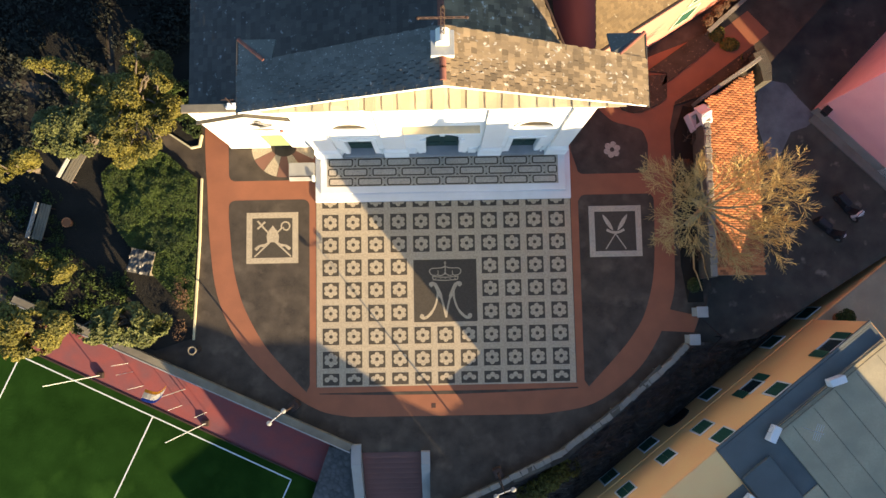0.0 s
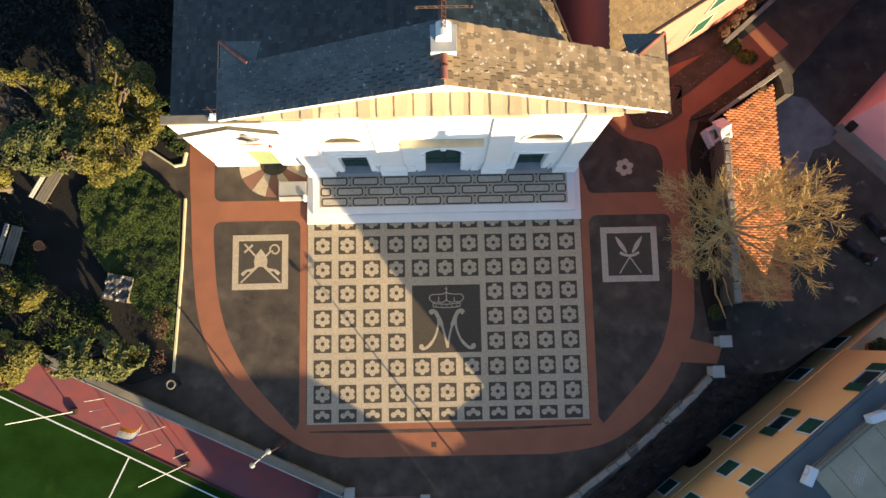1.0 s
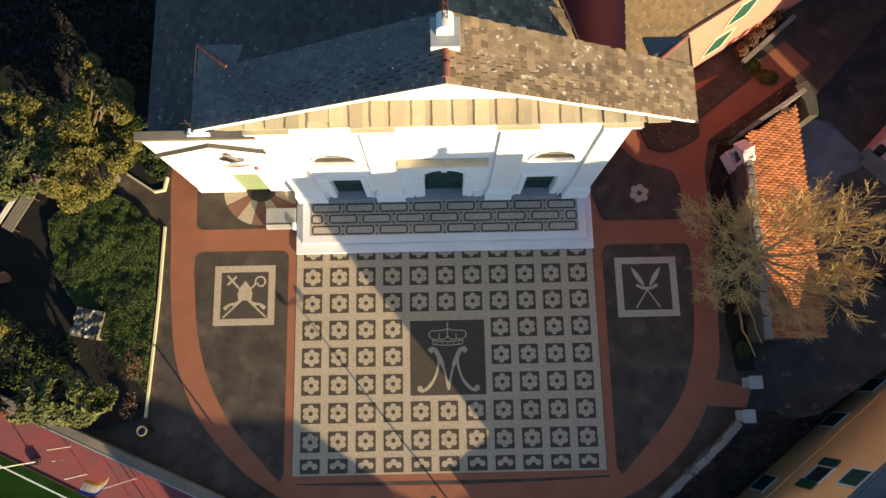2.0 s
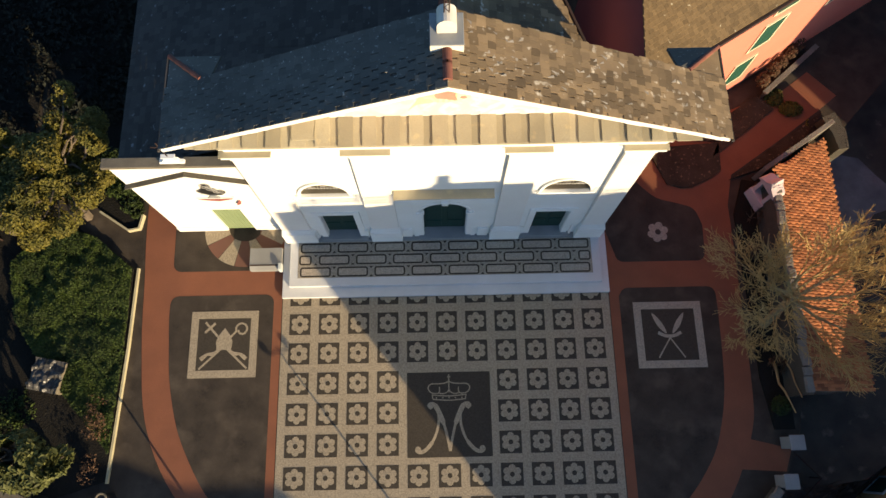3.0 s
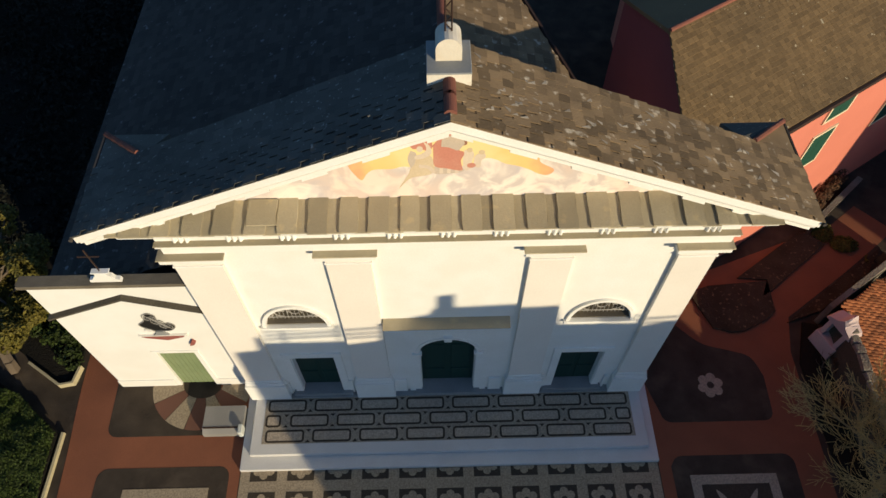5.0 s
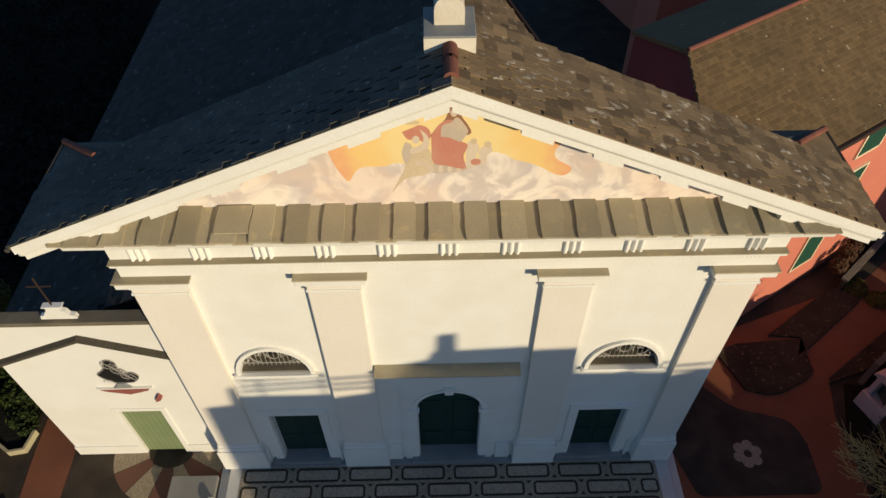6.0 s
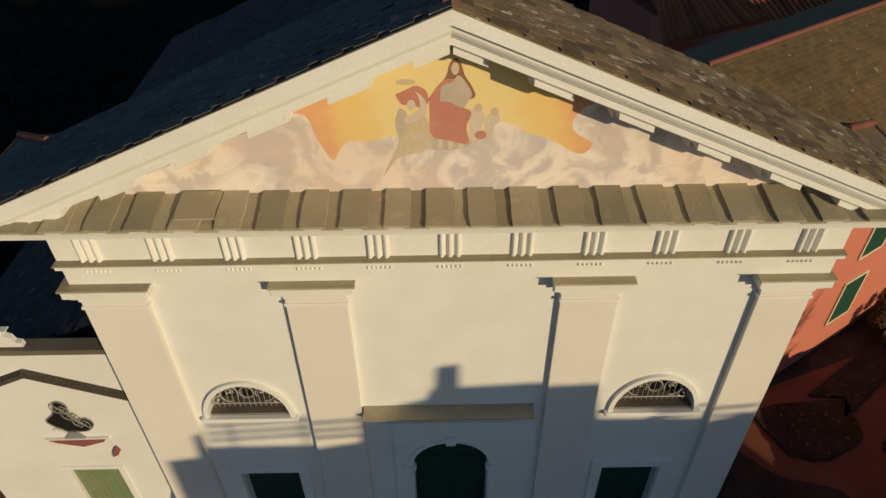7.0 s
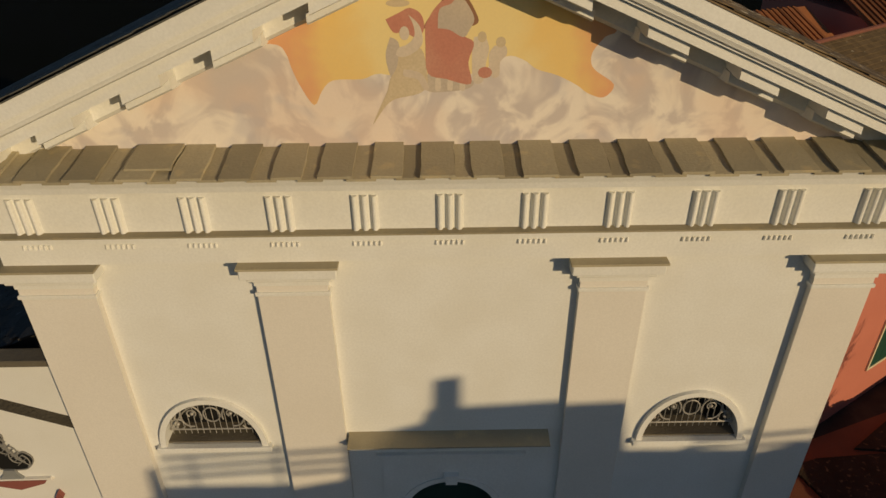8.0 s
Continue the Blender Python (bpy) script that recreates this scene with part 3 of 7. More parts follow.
for r, y in enumerate((7.15, 7.61, 8.07)):
    n = 8 if r != 1 else 7
    spots_x = [(k - (n - 1) / 2) * 1.371 for k in range(n)]
    for x in spots_x:
        b = part("mosaic_link", BAR, None, mos)
        b.location = (x, y, 0)
        part("link_fill", BAR_IN, None, b)
    if r == 1:
        for s in (-1, 1):
            b = part("mosaic_link", HALF_BAR, None, mos)
            b.location = (s * 5.18, y, 0)
            part("link_fill", HALF_IN, None, b)
    for x in [-4.8 - 0.6855 + 1.371 * k for k in range(9)] if r != 1 else [(k - 3.5) * 1.371 for k in range(8)]:
        for s in (-1, 1):
            if abs(x) > 5.36:
                continue
            d = part("mosaic_diamond", DIAMOND, None, mos)
            d.matrix_basis = pose(x, y + s * 0.165, 0, 0, 0, 0 if s > 0 else 180)

# stone ramp beside the steps
ramp = thing("stone_ramp", "pale stone ramp block with a slotted edge", "ramp")
part("ramp_top", prism(B(), [(7.30, 0.0), (8.12, 0.0), (8.12, 0.34), (7.48, 0.34), (7.30, 0.22)], 'x', -7.25, -6.06), CONCRETE, ramp)
part("slot", box(B(), -7.23, -6.08, 7.44, 7.48, 0.30, 0.352), IRON, ramp)
part("ramp_stop", box(B(), -6.16, -6.03, 7.22, 7.50, 0.16, 0.50, 0.02), LINE, ramp)


# ---- church ----
church = thing("church", "white plastered church with a painted pediment and slate roof", "church")
WY, PY = 8.50, 8.385          # wall face, pilaster face
APEX, EAVE, HALF = 12.71, 9.71, 6.88
SLOPE = (APEX - EAVE) / HALF


def rake(x):
    return APEX - SLOPE * abs(x)


# front wall with its openings
Z0, Z1 = 0.2, 9.9
DOOR_HW, SPRING = 0.75, 3.05
LUN, LUNH, LUNZ = 0.755, 0.91, 4.76
LUNS = (-3.75, 3.78)
SDZ0, SDZ1 = 0.55, 2.85
holes = [[(-DOOR_HW, 0.5), (DOOR_HW, 0.5)] + arc(0, SPRING, DOOR_HW, 0.75, 0, 180, 20)]
for c in LUNS:
    holes.append([(c - LUN, LUNZ), (c + LUN, LUNZ)] + arc(c, LUNZ, LUN, LUNH, 0, 180, 20)[1:-1])
for c in (-3.71, 3.70):
    holes.append([(c - 0.575, SDZ0), (c + 0.575, SDZ0), (c + 0.575, SDZ1), (c - 0.575, SDZ1)])
part("front_wall", holed_wall([(-5.74, Z0), (5.66, Z0), (5.66, Z1), (-5.74, Z1)], holes, WY, 9.0), PLASTER, church, "white plaster front wall")
bm = B()
prism(bm, [(-6.0, 9.9), (6.0, 9.9), (0, APEX - 0.15)], 'y', WY, 9.2)
part("pediment_wall", bm, PLASTER, church)
for a, b in ((-5.75, -5.3), (5.3, 5.75)):
    part("side_wall", box(B(), a, b, 9.0, 9.36, 0, 8.6), PLASTER, church)
part("rear_wall", box(B(), -9.9, -0.2, 25.6, 26.0, 0, 4.3), PLASTER, church)
part("aisle_wall", box(B(), -10.1, -9.7, 9.4, 25.6, 0, 4.3), PLASTER, church)

# pilasters
for k, (a, b) in enumerate(((-5.80, -4.79), (-2.61, -1.65), (1.745, 2.655), (4.90, 5.72))):
    p = part("pilaster", box(B(), a, b, PY, WY + 0.05, 1.55, 7.90), PLASTER_P, church, "beige plaster pilaster shaft")
    bm = B()
    box(bm, a - 0.09, b + 0.09, PY - 0.10, WY + 0.05, 0.33, 1.28, 0.01)
    box(bm, a - 0.06, b + 0.06, PY - 0.06, WY + 0.05, 1.28, 1.42, 0.02)
    box(bm, a - 0.03, b + 0.03, PY - 0.03, WY + 0.05, 1.42, 1.55, 0.012)
    part("plinth", bm, PLASTER, p)
    bm = B()
    box(bm, a - 0.03, b + 0.03, PY - 0.03, WY + 0.05, 7.71, 7.77, 0.01)
    box(bm, a - 0.02, b + 0.02, PY - 0.02, WY + 0.05, 7.88, 7.98)
    box(bm, a - 0.09, b + 0.09, PY - 0.09, WY + 0.05, 7.98, 8.06, 0.015)
    box(bm, a - 0.16, b + 0.16, PY - 0.16, WY + 0.05, 8.06, 8.22, 0.012)
    cap = part("capital", bm, PLASTER, p)
    part("cap_slate", box(B(), a - 0.185, b + 0.185, PY - 0.19, WY + 0.04, 8.22, 8.255, 0.006), SLATE_CORN, cap, "brown slate laid on the capital")

# base course between the pilasters
for a, b in ((-4.78, -4.64), (-2.93, -2.78), (-1.60, -1.2), (1.2, 1.58), (2.74, 2.90), (4.60, 4.68)):
    part("base_course", box(B(), a, b, WY - 0.06, WY + 0.05, 0.33, 1.2, 0.01), PLASTER, church)

# entablature
bm = B()
EX = 5.84
prism(bm, [(WY + 0.05, 8.255), (8.37, 8.255), (8.37, 8.655), (8.22, 8.665), (8.22, 8.73), (8.345, 8.735), (8.345, 9.50), (WY + 0.05, 9.50)], 'x', -EX, EX)
part("entablature", bm, PLASTER, church, "plain architrave and frieze of white plaster")
part("band_slate", box(B(), -EX - 0.02, EX + 0.02, 8.20, 8.345, 8.733, 8.757, 0.005), SLATE_CORN, church, "thin brown slate course along the frieze")
for s in (-1, 1):
    part("entablature_return", box(B(), s * (EX - 0.02), s * 5.5, WY + 0.055, 9.36, 8.255, 9.5), PLASTER, church)
bm = B()
for k in range(3):
    x = (k - 1) * 0.122
    prism(bm, [(x - 0.05, 8.35)] + [(x - 0.036 * math.cos(radians(a)), 8.325 - 0.04 * math.sin(radians(a))) for a in range(0, 181, 30)] + [(x + 0.05, 8.35)], 'z', 8.74, 9.24)
TRI = mesh_of("triglyph", bm, PLASTER)
bm = B()
bmesh.ops.create_cone(bm, cap_ends=True, segments=6, radius1=0.022, radius2=0.014, depth=0.06, matrix=Matrix.Translation((0, 8.36, 8.53)))
GUT = mesh_of("gutta", bm, PLASTER)
for k in range(11):
    t = part("triglyph", TRI, None, church)
    t.location = ((k - 5) * 1.06 - 0.01, 0, 0)
    for q in range(6):
        part("gutta", GUT, None, t).location = ((q - 2.5) * 0.068, 0, 0)

# cornice and its slates
bm = B()
prof = [(8.31, 9.44), (8.24, 9.46), (8.2, 9.50), (8.0, 9.52), (7.86, 9.54), (7.84, 9.62), (7.80, 9.71), (8.5, 9.80), (8.5, 9.44)]
prism(bm, prof, 'x', -6.15, 6.15)
part("cornice", bm, PLASTER, church, "projecting white cornice")
rnd = random.Random(5)


def cornice_slate(a, b, y0, y1, z0, z1, thick):
    """A weathered slab laid on the cornice, its edges a little askew and chipped."""
    bm = B()
    n = 4
    q = [rnd.uniform(-0.012, 0.012) for _ in range(2 * n + 2)]
    ring = [(a + q[k], y0 + (y1 - y0) * k / n) for k in range(n + 1)] + [(b + q[n + 1 + k], y1 + (y0 - y1) * k / n) for k in range(n + 1)]
    lo = [bm.verts.new((x, y, z0 + (z1 - z0) * (y - y0) / (y1 - y0))) for x, y in ring]
    hi = [bm.verts.new((x, y, z0 + (z1 - z0) * (y - y0) / (y1 - y0) + thick + rnd.uniform(-0.004, 0.004))) for x, y in ring]
    bm.faces.new(hi)
    bm.faces.new(list(reversed(lo)))
    for k in range(len(ring)):
        m = (k + 1) % len(ring)
        bm.faces.new((lo[k], lo[m], hi[m], hi[k]))
    bmesh.ops.recalc_face_normals(bm, faces=bm.faces[:])
    return part("cornice_slate", bm, SLATE_CORN, church)


x = -6.25
while x < 6.2:
    w, gap = rnd.uniform(0.34, 0.40), rnd.uniform(0.18, 0.23)
    d = rnd.uniform(-0.015, 0.012)
    cornice_slate(x - 0.06, min(6.25, x + gap + 0.06), 7.77 + d, 8.51, 9.705, 9.80, 0.03)
    if x + gap < 6.1:
        cornice_slate(x + gap, min(6.26, x + gap + w), 7.75 - d, 8.52, 9.732 + rnd.uniform(0, 0.008), 9.838, 0.034)
    x += gap + w
cornice_slate(-3.72, -3.18, 7.92, 8.46, 9.795, 9.865, 0.028)

# raking cornices, mutules
RP = [(7.80, 0.0), (7.80, -0.175), (7.83, -0.178), (7.83, -0.195), (7.86, -0.198), (7.865, -0.26), (7.885, -0.31), (7.92, -0.33), (7.92, -0.35), (7.96, -0.355), (7.96, -0.475), (8.40, -0.48), (8.40, -0.69), (8.44, -0.73), (8.5, -0.75), (8.5, -0.02)]


def verge_out(x):
    return -0.19 * max(0.0, 1.0 - abs(x) / 6.88)


def splay(bm):
    """The verge leans further out over the door than at the eaves."""
    for v in bm.verts:
        v.co.y += verge_out(v.co.x) * min(1.0, max(0.0, (8.5 - v.co.y) / 0.7))
    return bm


for s in (-1, 1):
    bm = B()
    sweep(bm, RP, (0, APEX), (s * HALF, EAVE))
    part("raking_cornice", splay(bm), PLASTER, church, "moulded white raking cornice")
    for x0, x1 in [(0.02, 0.36)] + [(0.96 + 1.06 * k, 1.42 + 1.06 * k) for k in range(5)]:
        bm = B()
        sweep(bm, [(8.01, -0.47), (8.01, -0.60), (8.05, -0.615), (8.42, -0.62), (8.42, -0.47)], (s * x0, rake(x0)), (s * x1, rake(x1)))
        m = part("mutule", splay(bm), PLASTER, church)
        bm = B()
        sweep(bm, [(8.22, -0.61), (8.22, -0.71), (8.27, -0.74), (8.495, -0.765), (8.495, -0.60)], (s * (x0 - 0.01), rake(x0 - 0.01)), (s * (x1 + 0.08), rake(x1 + 0.08)))
        part("mutule_foot", splay(bm), PLASTER, m)

# painted tympanum
bm = B()
prism(bm, [(-5.35, 9.78), (5.35, 9.78), (0, 12.15)], 'y', WY - 0.006, WY)
fresco = part("painted_tympanum", bm, FRESCO, church, "faded painting of golden sky and pale clouds")


def shape(pts, mat, y, name="painted_shape"):
    return part(name, prism(B(), smooth_line([*pts, pts[0]], 4)[:-1], 'y', WY - y, WY - 0.005), mat, fresco)


def oval(x, z, rx, rz, mat, y):
    return part("painted_shape", prism(B(), arc(x, z, rx, rz, 0, 342, 19), 'y', WY - y, WY - 0.005), mat, fresco)


shape([(-2.2, 11.06), (-1.92, 11.04), (-1.83, 10.94), (-1.79, 10.78), (-1.72, 10.58), (-1.58, 10.34), (-1.47, 10.51), (-1.33, 10.63), (-1.0, 10.64), (-0.78, 10.70), (-0.3, 10.6), (0.3, 10.7), (0.63, 10.88), (0.83, 10.84), (0.99, 10.73), (1.22, 10.66), (1.46, 10.54), (1.6, 10.44), (1.79, 10.39), (1.89, 10.54), (1.67, 10.70), (1.6, 10.80), (1.61, 10.93), (1.72, 11.08), (1.8, 11.2), (0.9, 11.66), (0, 12.08), (-1.0, 11.62)], FRESCO_SKY, 0.0075, "painted_sky")
# the group on the cloud, as plain patches of colour
shape([(-0.66, 11.11), (-0.57, 11.05), (-0.56, 10.83), (-0.65, 10.63), (-0.72, 10.89)], FRESCO_GREY, 0.0085)
shape([(-0.57, 10.95), (-0.32, 10.98), (-0.26, 10.7), (-0.26, 10.56), (-0.36, 10.46), (-0.63, 10.4), (-0.76, 10.3), (-0.91, 10.09), (-0.83, 10.27), (-0.72, 10.5), (-0.68, 10.64), (-0.60, 10.77)], FRESCO_TAN, 0.009)
shape([(-0.7, 11.30), (-0.55, 11.37), (-0.43, 11.42), (-0.31, 11.35), (-0.28, 11.2), (-0.36, 11.10), (-0.5, 11.16), (-0.62, 11.16)], FRESCO_RED, 0.0095)
shape([(-0.45, 11.35), (-0.33, 11.23), (-0.3, 11.05), (-0.38, 10.95), (-0.51, 10.89), (-0.6, 10.91), (-0.57, 10.99), (-0.47, 11.03), (-0.39, 11.12), (-0.40, 11.24)], FRESCO_PALE, 0.010)
oval(-0.50, 11.15, 0.055, 0.075, FRESCO_PALE, 0.0102)
shape([(-0.52, 10.75), (-0.33, 10.7), (-0.24, 10.53), (-0.3, 10.51), (-0.37, 10.63), (-0.52, 10.67)], FRESCO_PALE, 0.0104)
oval(-0.56, 11.47, 0.13, 0.04, FRESCO_TAN, 0.0098)
shape([(-0.25, 10.7), (-0.27, 10.5), (-0.04, 10.48), (0.22, 10.52), (0.24, 10.62)], FRESCO_GREY, 0.0086)
for dx in (-0.17, -0.03, 0.11):
    shape([(dx, 10.50), (dx + 0.01, 10.66), (dx + 0.06, 10.65), (dx + 0.06, 10.50)], FRESCO_PALE, 0.0089)
shape([(-0.30, 11.20), (-0.20, 11.35), (-0.06, 11.53), (-0.01, 11.70), (0.06, 11.78), (0.13, 11.71), (0.18, 11.55), (0.27, 11.40), (0.31, 11.25), (0.1, 11.2)], FRESCO_BROWN, 0.0090)
shape([(-0.27, 11.23), (-0.17, 11.40), (-0.05, 11.50), (0.10, 11.46), (0.12, 11.15), (0.27, 11.04), (0.21, 10.82), (0.24, 10.57), (-0.04, 10.63), (-0.25, 10.7), (-0.27, 11.02)], FRESCO_RED, 0.0098)
shape([(-0.13, 11.20), (-0.11, 11.40), (0.02, 11.46), (0.10, 11.55), (0.19, 11.46), (0.27, 11.30), (0.22, 11.18), (0.15, 11.10), (0.0, 11.18)], FRESCO_GREY, 0.0108)
oval(0.06, 11.64, 0.05, 0.08, FRESCO_PALE, 0.0112)
shape([(0.27, 11.10), (0.39, 11.10), (0.44, 10.97), (0.41, 10.82), (0.38, 10.60), (0.27, 10.60), (0.25, 10.91)], FRESCO_PALE, 0.0092)
oval(0.36, 11.10, 0.05, 0.06, FRESCO_TAN, 0.0100)
shape([(0.50, 11.0), (0.62, 11.0), (0.64, 10.90), (0.57, 10.82), (0.56, 10.66), (0.47, 10.66), (0.44, 10.90)], FRESCO_PALE, 0.0094)
oval(0.57, 11.04, 0.055, 0.06, FRESCO_TAN, 0.0103)
oval(0.40, 10.70, 0.08, 0.065, FRESCO_RED, 0.0106)

# door case, lintel, doors
case = part("door_case", prism(B(), arc(0, SPRING, 0.77, 0.77, 0, 180, 20) + [(-0.77, 4.42), (0.77, 4.42)], 'y', WY - 0.05, WY + 0.03), PLASTER, church, "flat white plaster door surround")
for s in (-1, 1):
    part("jamb", prism(B(), [(s * 0.77, 0.4), (s * 1.12, 0.4), (s * 1.12, 4.42), (s * 0.77, 4.42)], 'y', WY - 0.05, WY + 0.03), PLASTER, case)
part("moulding", box(B(), -1.20, 1.20, WY - 0.08, WY + 0.03, 4.42, 4.50, 0.01), PLASTER, case)
bm = B()
ring_pts = arc(0, SPRING, 0.80, 0.80, 0, 180, 18)
prism(bm, ring_pts + [(x * 1.12, SPRING + (z - SPRING) * 1.12) for x, z in reversed(ring_pts)], 'y', WY - 0.075, WY - 0.03)
part("archivolt", bm, PLASTER, case)
for s in (-1, 1):
    part("impost", box(B(), s * 0.70, s * 0.97, WY - 0.12, WY, SPRING - 0.08, SPRING + 0.02, 0.01), PLASTER, case)
part("keystone", prism(B(), [(-0.09, 3.86), (0.09, 3.86), (0.12, 4.06), (-0.12, 4.06)], 'y', WY - 0.15, WY - 0.03), PLASTER, case)
bm = B()
box(bm, -1.55, 1.52, WY - 0.10, WY + 0.03, 4.70, 4.78, 0.01)
prism(bm, [(WY + 0.03, 4.78), (WY - 0.14, 4.78), (WY - 0.20, 4.82), (WY - 0.28, 4.86), (WY - 0.28, 4.90), (WY + 0.03, 4.93)], 'x', -1.58, 1.50)
lin = part("door_hood", bm, PLASTER, church, "projecting hood over the main door")
part("hood_slate", prism(B(), [(WY - 0.31, 4.905), (WY + 0.02, 4.945), (WY + 0.02, 4.975), (WY - 0.31, 4.93)], 'x', -1.61, 1.53), SLATE_CORN, lin, "brown slate on the hood")

main = part("main_door", prism(B(), [(-0.75, 0.5)] + [(0.75, 0.5)] + arc(0, SPRING, 0.75, 0.75, 0, 180, 20), 'y', 8.78, 8.86), DOOR_G, church, "tall dark green arched double door")
for s in (-1, 1):
    for z0, z1 in ((0.62, 1.3), (1.42, 2.9)):
        part("door_panel", box(B(), s * 0.10, s * 0.64, 8.745, 8.79, z0, z1, 0.015), DOOR_G, main)
part("threshold", box(B(), -0.95, 0.95, 8.30, 8.78, 0.40, 0.51, 0.008), SLATE_FLOOR, church)
for c in (-3.71, 3.70):
    w0, w1 = c - 0.575, c + 0.575
    case = part("door_case", box(B(), w0 - 0.24, w1 + 0.24, WY - 0.055, WY + 0.03, SDZ1 + 0.02, SDZ1 + 0.24, 0.008), PLASTER, church)
    for a, b in ((w0 - 0.24, w0 - 0.02), (w1 + 0.02, w1 + 0.24)):
        part("jamb", box(B(), a, b, WY - 0.05, WY + 0.03, 0.4, SDZ1 + 0.02, 0.008), PLASTER, case)
    d = part("side_door", box(B(), w0, w1, 8.72, 8.80, SDZ0, SDZ1), DOOR_G, church, "dark green double side door")
    for q in (-1, 1):
        for z0, z1 in ((0.68, 1.45), (1.58, 2.72)):
            part("door_panel", box(B(), c + q * 0.07, c + q * 0.52, 8.69, 8.73, z0, z1, 0.012), DOOR_G, d)
    part("threshold", box(B(), w0 - 0.3, w1 + 0.3, 8.34, 8.72, 0.40, 0.56, 0.008), SLATE_FLOOR, church)

# half-round windows with iron grilles
for c in LUNS:
    bm = B()
    o, i = arc(c, LUNZ, LUN + 0.09, LUNH + 0.09, 0, 180, 24), arc(c, LUNZ, LUN, LUNH, 0, 180, 24)
    prism(bm, o + list(reversed(i)), 'y', WY - 0.07, WY + 0.02)
    w = part("half_round_window", bm, PLASTER, church, "half-round window with a white surround and scrolled grille")
    part("pane", prism(B(), [(c - LUN, LUNZ)] + [(c + LUN, LUNZ)] + arc(c, LUNZ, LUN, LUNH, 0, 180, 20)[1:-1], 'y', 8.93, 8.95), DARK_IN, w, "dark window opening")
    part("sill", box(B(), c - LUN - 0.15, c + LUN + 0.15, WY - 0.11, WY + 0.02, LUNZ - 0.10, LUNZ, 0.01), PLASTER, w)
    part("inner_sill", box(B(), c - LUN, c + LUN, 8.52, 8.93, LUNZ - 0.02, LUNZ + 0.03), WEATHERED, w)
    bm = B()
    gy, zb = 8.62, LUNZ + 0.20
    tube(bm, (c - 0.72, gy, zb), (c + 0.72, gy, zb), 0.014)
    for k in range(15):
        x = -0.68 + k * 0.0971
        top = LUNZ + LUNH * math.sqrt(max(0.02, 1 - (x / 0.80) ** 2))
        tube(bm, (c + x, gy, zb - 0.09), (c + x, gy, top), 0.007, 0.007, 4)
    ring_path(bm, [(x, gy - 0.01, z) for x, z in arc(c, zb, 0.60, 0.56, 0, 180, 16)], 0.012, 5)
    ring_path(bm, [(x, gy - 0.015, z) for x, z in arc(c, zb + 0.33, 0.13, 0.15, 0, 360, 14)], 0.013, 5)
    for q in (-1, 1):
        ring_path(bm, [(c + q * x, gy - 0.02, z) for x, z in arc(0.33, zb + 0.30, 0.17, 0.22, 200, -100, 14)], 0.013, 5)
        ring_path(bm, [(c + q * x, gy - 0.02, z) for x, z in arc(0.31, zb + 0.36, 0.07, 0.07, -60, 240, 8)], 0.012, 5)
        ring_path(bm, [(c + q * x, gy - 0.02, z) for x, z in arc(0.56, zb + 0.13, 0.11, 0.11, 160, -160, 12)], 0.013, 5)
        bmesh.ops.create_uvsphere(bm, u_segments=6, v_segments=4, radius=0.035, matrix=Matrix.Translation((c + q * 0.30, gy - 0.02, zb + 0.36)))
        bmesh.ops.create_uvsphere(bm, u_segments=6, v_segments=4, radius=0.035, matrix=Matrix.Translation((c + q * 0.56, gy - 0.02, zb + 0.14)))
    part("grille", bm, GRILLE, w, "pale scrolled iron grille")


# ---- roofs ----
def slate_mesh(w, h, mat, nick, t=0.013):
    """One slate with a worn, chipped lower corner."""
    bm = B()
    prism(bm, [(-w / 2, 0), (w / 2, 0), (w / 2, h - nick), (w / 2 - nick * 0.8, h), (-w / 2, h - nick * 0.2)], 'z', 0, t)
    return mesh_of("slate", bm, mat)


